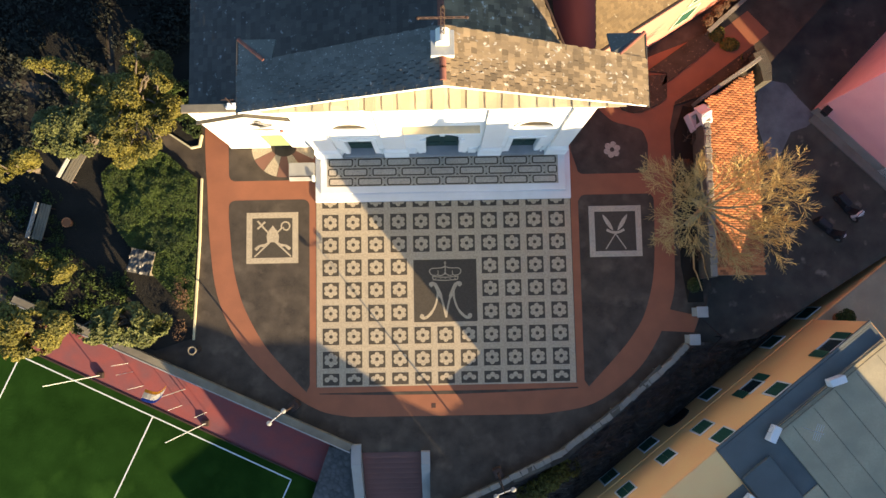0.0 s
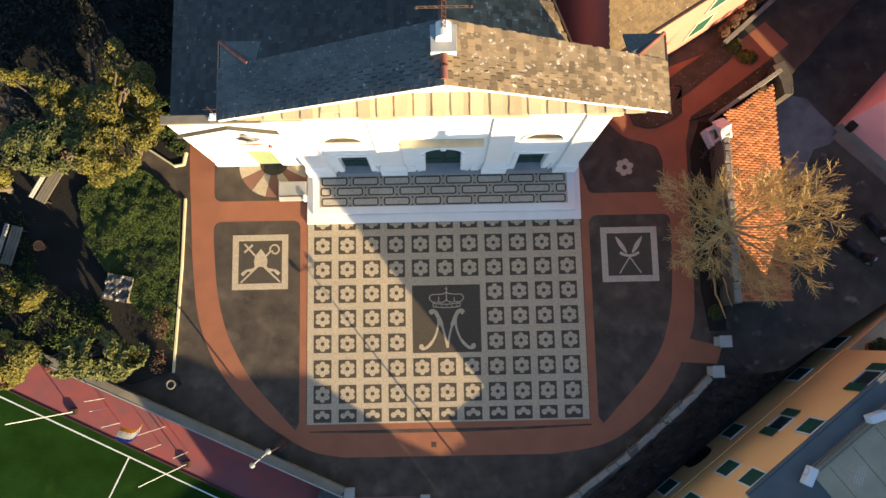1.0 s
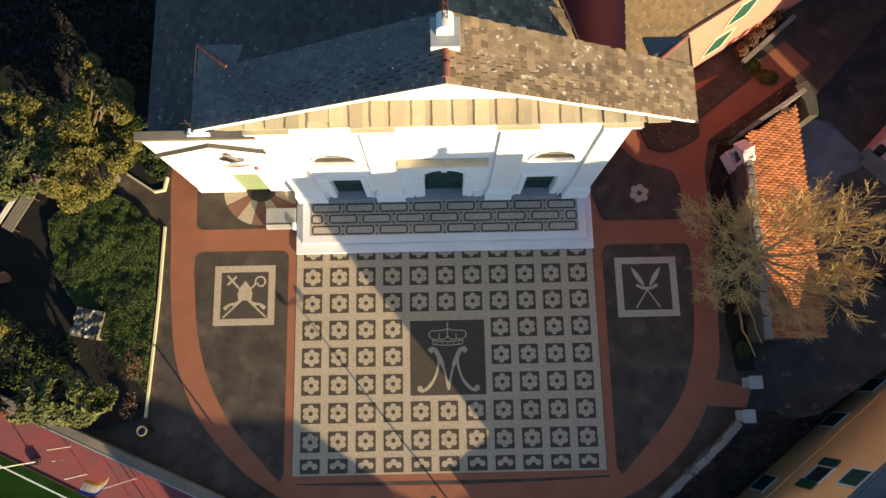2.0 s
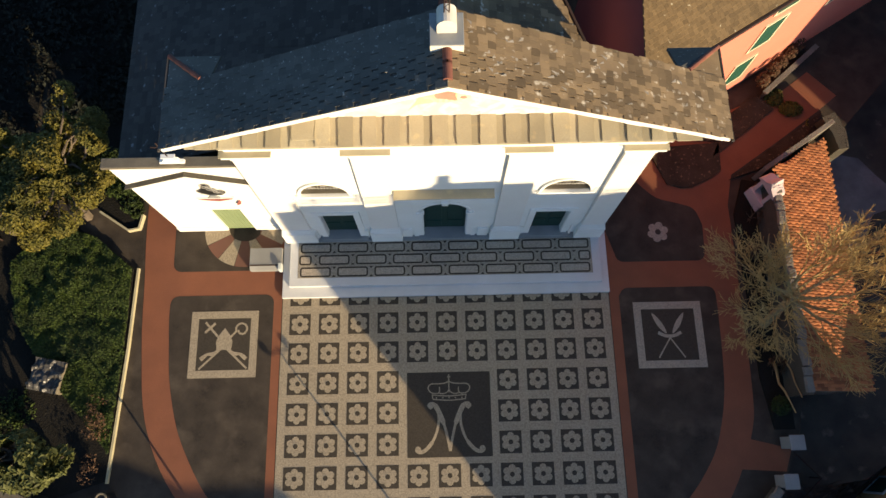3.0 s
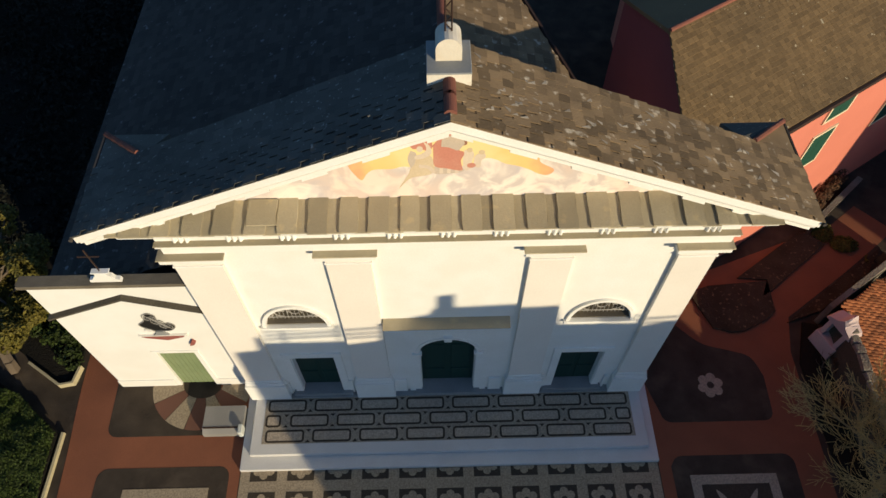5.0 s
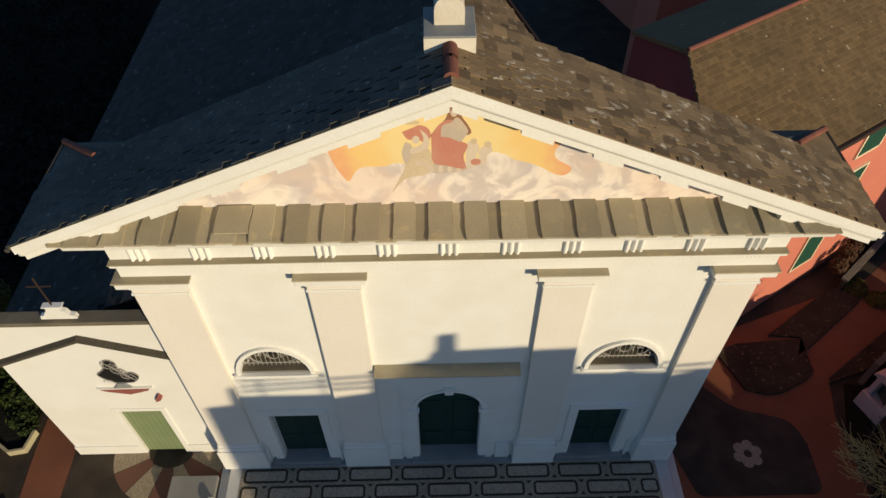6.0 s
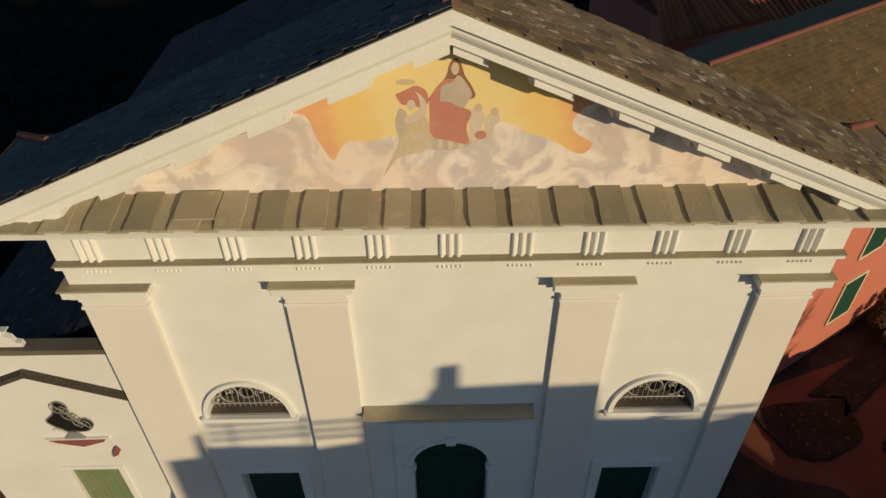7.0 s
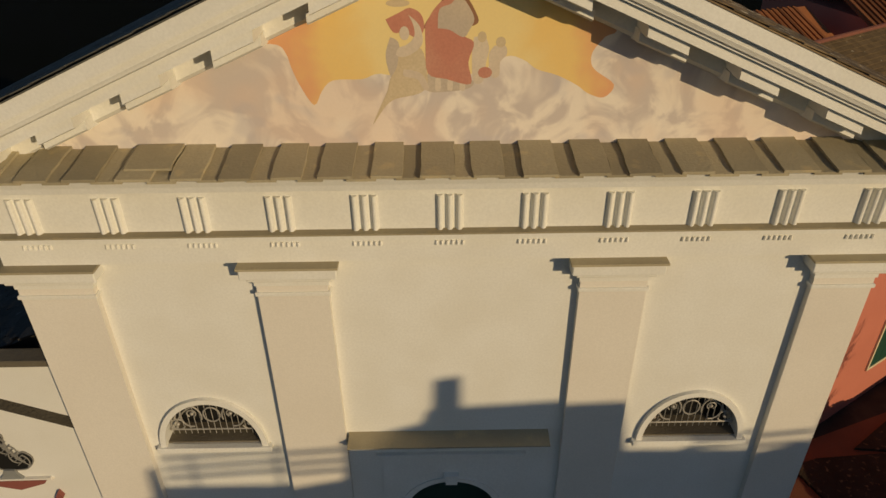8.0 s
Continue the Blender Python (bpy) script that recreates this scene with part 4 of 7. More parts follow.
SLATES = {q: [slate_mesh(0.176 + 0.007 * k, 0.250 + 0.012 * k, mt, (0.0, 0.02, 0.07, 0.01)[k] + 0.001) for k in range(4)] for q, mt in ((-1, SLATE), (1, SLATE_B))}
rnd = random.Random(11)
RB = 9.42                     # back of the front roof
for s in (-1, 1):
    ang = math.atan(SLOPE)
    bm = B()
    sweep(bm, [(7.785, -0.018), (7.785, 0.0), (RB, 0.0), (RB, -0.05)], (0, APEX + 0.02), (s * 6.86, rake(6.86) + 0.02))
    splay(bm)
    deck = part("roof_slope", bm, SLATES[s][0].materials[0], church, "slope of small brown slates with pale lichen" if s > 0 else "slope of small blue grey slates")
    length = 6.87 / math.cos(ang)
    rest_v, rest_f = [], []
    rows = 35
    for r in range(rows):
        d = length - (r + 1) * length / rows
        ncol = 9
        for c in range(ncol):
            y = 7.76 + (c + 0.5) * (RB - 7.76) / ncol + (0.09 if r % 2 else -0.005) + rnd.uniform(-0.01, 0.01)
            y = min(max(y, 7.865), RB - 0.08)
            x = d * math.cos(ang)
            y += verge_out(x) * (8.5 - y) / 0.7 * (y < 8.5)
            z = APEX + 0.028 - d * math.sin(ang)
            out = Vector((s * math.cos(ang), 0, -math.sin(ang)))
            along = Vector((0, 1, 0))
            rot = Matrix((along, out, along.cross(out))).transposed().to_4x4()
            mm = Matrix.Translation((s * x, y, z + 0.012)) @ rot @ pose(0, 0, 0, rnd.uniform(1.5, 3.0) * (-1 if s > 0 else 0.35), rnd.uniform(-1.5, 1.5), rnd.uniform(-3, 3))
            if c < 6:
                part("slate", rnd.choice(SLATES[s]), None, deck).matrix_basis = mm
            else:
                me = rnd.choice(SLATES[s])
                o = len(rest_v)
                rest_v += [mm @ v.co for v in me.vertices]
                rest_f += [tuple(o + q for q in p.vertices) for p in me.polygons]
    me = bpy.data.meshes.new("slating")
    me.from_pydata(rest_v, [], rest_f)
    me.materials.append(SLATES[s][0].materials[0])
    part("slating", me, None, deck, kind="stuff")
# pale corners where slates have broken
for s, count in ((-1, 10), (1, 46)):
    bm = B()
    for _ in range(count):
        x, y = rnd.uniform(0.4, 6.5), rnd.uniform(7.9, RB - 0.15)
        w, h = rnd.uniform(0.06, 0.13), rnd.uniform(0.08, 0.17)
        z = rake(x) + 0.052
        q = rnd.choice((-1, 1))
        p = [Vector((s * x, y, z)), Vector((s * (x + h), y + q * w * 0.3, z - SLOPE * h)), Vector((s * (x + h * 0.9), y + q * w, z - SLOPE * h * 0.9))]
        hi = [bm.verts.new(v) for v in p]
        lo = [bm.verts.new(v - Vector((0, 0, 0.03))) for v in p]
        bm.faces.new(hi)
        for k in range(3):
            bm.faces.new((lo[k], lo[(k + 1) % 3], hi[(k + 1) % 3], hi[k]))
    bmesh.ops.recalc_face_normals(bm, faces=bm.faces[:])
    part("slate_wear", bm, SLATE_PALE, church, "pale broken corners among the slates", kind="stuff")
# ridge tiles and the stone block that carries the cross
bm = B()
for y in (7.95, 8.30):
    prism(bm, [(0.10 * math.cos(radians(a)), APEX + 0.0 + 0.10 * math.sin(radians(a))) for a in range(0, 181, 20)], 'y', y - 0.20, y + 0.22)
part("ridge_tile", bm, RIDGE, church, "red half-round ridge tiles")
block = part("cross_block", prism(B(), [(-0.34, 12.2), (0.34, 12.2), (0.34, 12.84), (-0.34, 12.84)], 'y', 8.45, 8.95), STAINED, church, "weathered white stone block on the ridge")
part("block_top", box(B(), -0.345, 0.345, 8.44, 9.2, 12.84, 12.875, 0.01), SLATE_FLOOR, block)
part("block_arch", prism(B(), [(-0.2, 12.875)] + [(0.2, 12.875)] + arc(0, 13.08, 0.2, 0.2, 0, 180, 10), 'y', 8.72, 9.12), STAINED, block, "rounded white stone foot of the cross, rust stained")
bm = B()


def lattice(a, b, n, w):
    a, b = Vector(a), Vector(b)
    d = (b - a).normalized()
    side = Vector((w / 2, 0, 0)) if abs(d.z) > 0.5 else Vector((0, 0, w / 2))
    tube(bm, a + side, b + side, 0.014, 0.014, 4)
    tube(bm, a - side, b - side, 0.014, 0.014, 4)
    for k in range(n):
        p, q = a + (b - a) * k / n, a + (b - a) * (k + 1) / n
        sg = 1 if k % 2 else -1
        tube(bm, p + side * sg, q - side * sg, 0.011, 0.011, 4)


CY = 8.92
lattice((0, CY, 13.15), (0, CY, 15.0), 14, 0.10)
lattice((-0.62, CY, 14.35), (0.62, CY, 14.35), 10, 0.10)
for p in ((-0.66, CY, 14.35), (0.66, CY, 14.35), (0, CY, 15.05)):
    bmesh.ops.create_uvsphere(bm, u_segments=6, v_segments=4, radius=0.06, matrix=Matrix.Translation(p))
part("iron_cross", bm, IRON, church, "rusty lattice iron cross on the ridge")

# corner returns of the front roof, each with a hip
for s in (-1, 1):
    z0, zi, zh = rake(6.86) + 0.02, rake(5.6) + 0.02, rake(5.9) + 0.02
    for nm, pts, mt in (("roof_return", [(6.86, RB, z0), (6.86, 10.3, z0), (5.9, RB, zh)], SLATES[s][0].materials[0]), ("roof_return", [(6.86, 10.3, z0), (5.6, 10.3, z0), (5.6, RB, zi), (5.9, RB, zh)], SLATE)):
        bm = B()
        a = [bm.verts.new((s * x, y, z)) for x, y, z in pts]
        b = [bm.verts.new(v.co + Vector((0, 0, -0.1))) for v in a]
        bm.faces.new(a)
        bm.faces.new(list(reversed(b)))
        for k in range(len(a)):
            bm.faces.new((a[k], a[(k + 1) % len(a)], b[(k + 1) % len(a)], b[k]))
        bmesh.ops.recalc_face_normals(bm, faces=bm.faces[:])
        r = part(nm, bm, mt, church)
    for k in range(4):
        p, q = Vector((s * 6.86, 10.3, z0 + 0.02)), Vector((s * 5.9, RB, zh + 0.02))
        part("hip_tile", tube(B(), p.lerp(q, k / 4), p.lerp(q, k / 4 + 0.27), 0.065, 0.055, 8), RIDGE, r, "red hip tile")

for s in (-1, 1):
    part("gutter", tube(B(), (s * 6.91, 7.74, rake(6.86) - 0.03), (s * 6.91, 10.32, rake(6.86) - 0.03), 0.04, 0.04, 6), SLATE_N, church, "dark gutter along the eave")
# nave roof: courses of slates joined
NR, NL, NB, NS = 9.15, -10.35, 26.3, 0.43


def east_eave(y):
    """The eastern eave runs askew, towards the ridge at the back."""
    return 4.95 - 0.42 * (y - 10.0)


YE = 10.0 + 4.95 / 0.42
for s in (-1, 1):
    # east slope brown with lichen; west slope has its shade in the darker colour
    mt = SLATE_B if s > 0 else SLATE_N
    bm = B()
    if s < 0:
        pts = [(0, RB - 0.05), (0, NB), (NL, NB), (NL, RB - 0.05)]
    else:
        pts = [(0, RB - 0.05), (east_eave(RB), RB - 0.05), (0, YE)]
    a = [bm.verts.new((x, y, NR - NS * abs(x) - 0.02)) for x, y in pts]
    b = [bm.verts.new(v.co + Vector((0, 0.3 if v.co.y < RB else 0, -0.1))) for v in a]
    bm.faces.new(a)
    bm.faces.new(list(reversed(b)))
    for k in range(len(a)):
        bm.faces.new((a[k], a[(k + 1) % len(a)], b[(k + 1) % len(a)], b[k]))
    bmesh.ops.recalc_face_normals(bm, faces=bm.faces[:])
    deck = part("nave_roof", bm, mt, church, "lower slate roof of the nave")
    verts, faces = [], []
    rr = random.Random(3 + s)
    ln = abs(NL) if s < 0 else 5.2
    for r in range(int(ln / 0.22)):
        xa, xb = ln - r * 0.22 + 0.03, ln - (r + 1) * 0.22 - 0.04
        y = RB - 0.05 + (0.13 if r % 2 else 0.0)
        while y < NB:
            w = rr.uniform(0.22, 0.32)
            h = rr.uniform(0.004, 0.016)
            if s < 0 or xa < east_eave(y):
                i0 = len(verts)
                for xx, lift in ((xa, 0.016 + h), (max(0.0, xb), 0.002)):
                    for yy in (y + 0.004, y + w - 0.004):
                        verts.append((s * xx, yy, NR - NS * xx + lift))
                for yy in (y + 0.004, y + w - 0.004):
                    verts.append((s * xa, yy, NR - NS * xa - 0.01))
                faces.append((i0, i0 + 1, i0 + 3, i0 + 2))
                faces.append((i0 + 4, i0 + 5, i0 + 1, i0))
            y += w
    me = bpy.data.meshes.new("slating")
    me.from_pydata(verts, [], faces)
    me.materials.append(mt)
    part("slating", me, None, deck, kind="stuff")
# added end wall in dark slate colour, in place of the shade behind the coping
part("end_wall", prism(B(), [(-10.2, 0.0), (-5.76, 0.0), (-5.76, NR - NS * 5.76 - 0.1), (-10.2, NR - NS * 10.2 - 0.1)], 'y', RB + 0.28, RB + 0.5), SLATE_N, church, "end wall of the aisle, dark slate colour standing in for shade")
part("gutter", tube(B(), (east_eave(RB) + 0.05, RB, NR - NS * east_eave(RB)), (0.05, YE, NR - 0.02), 0.06, 0.06, 6), IRON, church, "dark iron gutter")
bm = B()
p = [(east_eave(RB) - 0.2, RB - 0.05), (-0.2, YE), (-0.2, YE - 0.6), (east_eave(RB) - 0.5, RB - 0.05)]
a = [bm.verts.new((x, y, 0)) for x, y in p]
b = [bm.verts.new((x, y, NR - NS * max(0.0, x) - 0.2)) for x, y in p]
bm.faces.new(a)
bm.faces.new(b)
for k in range(4):
    bm.faces.new((a[k], a[(k + 1) % 4], b[(k + 1) % 4], b[k]))
bmesh.ops.recalc_face_normals(bm, faces=bm.faces[:])
part("side_wall", bm, PLASTER, church)
bm = B()
for k in range(36):
    y = RB + 0.1 + k * 0.48
    prism(bm, [(0.12 * math.cos(radians(a)), NR - 0.03 + 0.11 * math.sin(radians(a))) for a in range(0, 181, 20)], 'y', y, y + 0.49)
part("nave_ridge", bm, RIDGE, church, "dark red ridge tiles of the nave")


# ---- side chapel ----
chapel = thing("side_chapel", "low white chapel with a faded green door", "chapel")
CY0, CX0, CX1 = 8.98, -10.03, -5.70
cd0, cd1, cdz = -8.20, -7.15, 2.32
part("chapel_wall", holed_wall([(CX0, 0.0), (cd0, 0.0), (cd0, cdz), (cd1, cdz), (cd1, 0.0), (CX1, 0.0), (CX1, 6.06), (CX0, 6.06)], [], CY0, CY0 + 0.22), PLASTER_C, chapel, "white plaster chapel wall")
part("chapel_side", box(B(), CX0, CX0 + 0.3, CY0 + 0.22, 13.0, 0, 4.1), PLASTER_C, chapel)
part("chapel_plinth", box(B(), CX0 - 0.02, cd0 - 0.15, CY0 - 0.04, CY0 + 0.02, 0.0, 0.42, 0.008), PLASTER_C, chapel)
part("chapel_plinth", box(B(), cd1 + 0.15, CX1, CY0 - 0.04, CY0 + 0.02, 0.0, 0.42, 0.008), PLASTER_C, chapel)
part("coping", box(B(), CX0 - 0.12, CX1, CY0 - 0.10, CY0 + 0.24, 6.06, 6.18, 0.02), WEATHERED, chapel, "weathered grey coping")
ctop = -7.90
for a, b in (((CX0 - 0.06, 4.62), (ctop, 5.56)), ((ctop, 5.56), (-5.74, 4.66))):
    bm = B()
    sweep(bm, [(CY0 - 0.07, -0.13), (CY0 - 0.08, -0.05), (CY0 - 0.14, -0.04), (CY0 - 0.14, 0.03), (CY0 + 0.02, 0.06), (CY0 + 0.02, -0.14)], a, b)
    part("gable_mould", bm, MOSSY, chapel, "dark weathered gable moulding")
case = part("door_case", box(B(), cd0, cd1, CY0 - 0.03, CY0 + 0.02, cdz, cdz + 0.12, 0.006), PLASTER_C, chapel)
for a, b in ((cd0 - 0.14, cd0), (cd1, cd1 + 0.14)):
    part("jamb", box(B(), a, b, CY0 - 0.03, CY0 + 0.02, 0.0, cdz + 0.12, 0.006), PLASTER_C, case)
d = part("chapel_door", box(B(), cd0, cd1, CY0 + 0.08, CY0 + 0.14, 0.02, cdz), DOOR_L, chapel, "faded green double door")
for k in range(8):
    w = (cd1 - cd0) / 8
    part("door_board", box(B(), cd0 + k * w + 0.008, cd0 + (k + 1) * w - 0.008, CY0 + 0.05, CY0 + 0.085, 0.04, cdz - 0.02, 0.005), DOOR_L, d)
# crest with a little iron cross on the coping
CO = Matrix.Translation((0.34, 0, 0.52))
bm = B()
prism(bm, [(-8.72, 5.68), (-7.98, 5.68), (-8.0, 5.78), (-8.1, 5.80), (-8.14, 5.92), (-8.22, 5.96), (-8.22, 6.06), (-8.5, 6.06), (-8.5, 5.96), (-8.56, 5.9), (-8.62, 5.80), (-8.7, 5.78)], 'y', CY0 + 0.0, CY0 + 0.11)
box(bm, -8.56, -8.14, CY0 - 0.02, CY0 + 0.13, 6.06, 6.09, 0.01)
bmesh.ops.transform(bm, matrix=CO, verts=bm.verts[:])
crest = part("crest", bm, PLASTER_C, chapel, "carved white crest on the coping")
bm = B()
tube(bm, (-8.36, CY0 + 0.06, 6.1), (-8.36, CY0 + 0.06, 6.95), 0.02, 0.02, 5)
tube(bm, (-8.60, CY0 + 0.06, 6.68), (-8.12, CY0 + 0.06, 6.68), 0.018, 0.018, 5)
bmesh.ops.transform(bm, matrix=CO, verts=bm.verts[:])
part("small_cross", bm, IRON, crest, "small iron cross")
# lobed opening with an iron lattice, and a painted ribbon under it
lob = smooth_line([(-7.72, 4.62), (-7.60, 4.64), (-7.49, 4.52), (-7.51, 4.34), (-7.48, 4.16), (-7.42, 4.05), (-7.27, 4.12), (-7.16, 4.02), (-7.16, 3.89), (-7.28, 3.74), (-7.41, 3.69), (-7.74, 3.69), (-7.84, 3.78), (-7.97, 3.88), (-8.05, 4.05), (-7.87, 4.23), (-7.78, 4.42), (-7.72, 4.62)], 3)[:-1]
ow = part("lobed_window", prism(B(), lob, 'y', CY0 - 0.012, CY0 + 0.01), DARK_IN, chapel, "small lobed window opening with an iron lattice")
bm = B()
for k in range(6):
    t = k / 5
    x0, z0 = -7.70 + 0.36 * t, 4.46 - 0.56 * t
    ring_path(bm, [(x0 + 0.12 * math.cos(radians(q)), CY0 - 0.025, z0 + 0.15 * math.sin(radians(q))) for q in range(-60 if k % 2 else 120, 100 if k % 2 else 281, 20)], 0.012, 4)
for k in range(8):
    t = k / 7
    x0, z0 = -7.66 + 0.32 * t, 4.46 - 0.56 * t
    for q in (-1, 1):
        tube(bm, (x0 - 0.10, CY0 - 0.03, z0 - q * 0.09), (x0 + 0.10, CY0 - 0.03, z0 + q * 0.09), 0.009, 0.009, 4)
ring_path(bm, [(x, CY0 - 0.02, z) for x, z in lob + [lob[0]]], 0.014, 5)
part("lattice", bm, CONCRETE, ow)
part("window_foot", prism(B(), [(-7.88, 3.46), (-7.42, 3.46), (-7.52, 3.60), (-7.54, 3.70), (-7.72, 3.70), (-7.76, 3.60)], 'y', CY0 - 0.05, CY0), SLATE_FLOOR, ow)
part("window_boss", prism(B(), [(-7.98, 3.80), (-7.84, 3.74), (-7.78, 3.62), (-7.94, 3.60), (-8.02, 3.68)], 'y', CY0 - 0.05, CY0 - 0.013), PLASTER_C, ow)
rib = part("painted_ribbon", prism(B(), [(-8.20, 3.44), (-7.04, 3.46), (-7.10, 3.38), (-7.56, 3.22), (-8.06, 3.36)], 'y', CY0 - 0.07, CY0), RED_CLOTH, chapel, "red ribbon moulding with a pale edge over the door")
part("ribbon_edge", prism(B(), [(-8.28, 3.47), (-6.98, 3.50), (-6.94, 3.44), (-7.04, 3.462), (-8.20, 3.442)], 'y', CY0 - 0.06, CY0), WHITE_CLOTH, rib)
part("ribbon_end", prism(B(), [(-6.94, 3.16), (-6.88, 3.02), (-6.94, 2.92), (-7.08, 2.84), (-7.04, 2.98)], 'y', CY0 - 0.08, CY0), RED_CLOTH, rib)


# ---- lanes and playing field ----
solid("lane", slab([(12.55, 1.6), (11.3, -1.15), (15.5, -0.62), (40, 14), (40, 60), (24.05, 60), (24.05, 20.95), (18.65, 15.35), (15.65, 12.25), (12.65, 10.15)], -6.0, -2.0), LANE, "dark asphalt lane below the churchyard", "road", kind="structure")
# paler slab that paints the sky's reflection on the lane
part("worn_patch", slab([(16.3, 12.2), (17.0, 12.45), (17.7, 12.3), (18.3, 11.5), (19.2, 10.5), (18.6, 10.0), (17.8, 9.75), (17.2, 8.6), (16.6, 8.2), (16.3, 9.4), (16.0, 10.5)], -2.01, -1.994), material("asphalt with sky sheen in colour", (0.17, 0.165, 0.165), (0.075, 0.072, 0.072), 0.6, 8, 10, 0.3, 1.0), bpy.data.objects["lane"], "paler patch of asphalt painted as the sheen of the sky")
turf = solid("playing_field", slab([(-60, -60), (-4.8, -60), (-4.8, -9.5), (-6.4, -7.2), (-12.5, -4.35), (-20.5, -0.55), (-60, 17)], -6.0, -3.0), TURF, "green artificial turf pitch with white lines", "playing field", kind="structure")
fdir = Vector((13.73, -6.39)).normalized()
fnor = Vector((-fdir.y, fdir.x))


def fp(a, b):
    """A place on the pitch: metres along its edge from the corner and metres away from the church."""
    q = Vector((-21.65, -0.85)) + fdir * a - fnor * b
    return (q.x, q.y)


bm = B()
for a, b in (((0, 0), (15.2, 0)), ((0, 0), (0, 22)), ((15.2, 0), (15.2, 22)), ((7.5, 0), (7.5, 22))):
    ribbon(bm, [fp(*a), fp(*b)], 0.06, -3.0, -2.992 + 0.001 * (a[0] == 7.5))
part("pitch_lines", bm, LINE, turf, "white pitch lines")
track = solid("track", slab([fp(-12, -0.45), fp(17.5, -0.45), fp(17.5, -3.6), fp(-12, -3.6)], -6.0, -2.985), TRACK, "worn red running strip beside the pitch", "track", kind="structure")
part("track_kerb", ribbon(B(), [fp(-12, -0.42), fp(17.5, -0.42)], 0.07, -3.0, -2.93), IRON, track)
for a, b, n in ((4.2, -0.8, 1), (10.1, -0.8, 2)):
    x, y = fp(a, b)
    pole = thing("net_pole", "tall white steel pole on a dark foot by the pitch", "pole", "net poles")
    part("shaft", tube(B(), (x, y, -2.95), (x, y, 2.1), 0.024, 0.02, 8), LINE, pole)
    part("foot", box(B(), x - 0.17, x + 0.17, y - 0.15, y + 0.15, -2.99, -2.8, 0.02), IRON, pole)
for a, b in ((5.6, -1.6), (6.4, -1.2), (8.6, -1.1), (9.9, -1.3), (5.2, -1.9)):
    x, y = fp(a, b)
    solid("post", tube(B(), (x, y, -2.985), (x, y, -1.2), 0.012, 0.012, 6), LINE, "thin white post standing on the red strip", "post", "thin posts")
# flag
fx, fy = fp(8.4, -1.9)
flag = thing("flag", "small flag of orange, white and blue stripes on a thin pole", "flag")
part("flag_pole", tube(B(), (fx, fy, -2.985), (fx - 0.1, fy - 0.05, -0.3), 0.02, 0.018, 6), GREY_METAL, flag)
for k, mt in enumerate((BLUE_CLOTH, WHITE_CLOTH, WHITE_CLOTH, YELLOW_CLOTH)):
    bm = B()
    cols = []
    for c in range(7):
        t = c / 6
        for e in (0, 1):
            w = (k + e) * 0.13
            cols.append(bm.verts.new((fx - 0.1 - 1.05 * t + 0.05 * math.sin(5 * t), fy - 0.05 - 0.25 * t + w * 0.9 - 0.2 * math.sin(3.5 * t), -0.35 - w - 0.25 * t + 0.06 * math.sin(7 * t))))
    for c in range(6):
        bm.faces.new((cols[2 * c], cols[2 * c + 1], cols[2 * c + 3], cols[2 * c + 2]))
    bmesh.ops.solidify(bm, geom=bm.faces[:], thickness=0.006)
    part("stripe", bm, mt, flag)


# ---- walls and stairs at the edge of the churchyard ----
def rough_stone(l, w, h, mat, seed):
    """One worn block, its corners knocked about."""
    rs = random.Random(seed)
    bm = B()
    box(bm, -l / 2, l / 2, -w / 2, w / 2, 0, h, 0.03)
    for v in bm.verts:
        v.co += Vector((rs.uniform(-0.03, 0.03), rs.uniform(-0.03, 0.03), rs.uniform(-0.015, 0.02)))
    return mesh_of("stone", bm, mat)


def stone_coping(owner, pts, width, z, mat, seed):
    """Uneven stones laid end to end along the top of a wall."""
    rs = random.Random(seed)
    kinds = [rough_stone(l, width * q, 0.12, mat, seed + k) for k, (l, q) in enumerate(((0.36, 1.0), (0.46, 0.92), (0.30, 1.08), (0.54, 0.98)))]
    for a, b in zip(pts, pts[1:]):
        a, b = Vector(a), Vector(b)
        d, done = (b - a).normalized(), 0.0
        while done < (b - a).length - 0.15:
            k = rs.randrange(4)
            l = (0.36, 0.46, 0.30, 0.54)[k]
            p = a + d * (done + l / 2)
            part("stone", kinds[k], None, owner).matrix_basis = pose(p.x, p.y, z + rs.uniform(-0.035, 0.03), rs.uniform(-4, 4), rs.uniform(-4, 4), math.degrees(math.atan2(d.y, d.x)) + rs.uniform(-5, 5))
            done += l + 0.012


def low_wall(pts, width, z0, z1, mat, cap_mat, label, name="parapet", stones=False):
    w = thing(name, label, "wall", kind="structure")
    part("wall_body", ribbon(B(), pts, width, z0, z1 - 0.08), mat, w)
    if stones:
        stone_coping(w, pts, width + 0.08, z1 - 0.1, cap_mat, 5)
    else:
        part("coping", ribbon(B(), pts, width + 0.08, z1 - 0.08, z1), cap_mat, w)
    return w


low_wall([(-20.0, 1.95), (-14.5, -0.55), (-9.6, -2.76), (-7.15, -3.87), (-4.42, -5.1)], 0.27, -3.0, 0.45, WEATHERED, WEATHERED, "long weathered concrete parapet above the pitch")
part("lip", ribbon(B(), [(-20.1, 1.78), (-14.6, -0.72), (-9.7, -2.93), (-7.25, -4.04), (-4.45, -5.3)], 0.05, 0.38, 0.47), CONCRETE, bpy.data.objects["parapet"], "pale worn edge")
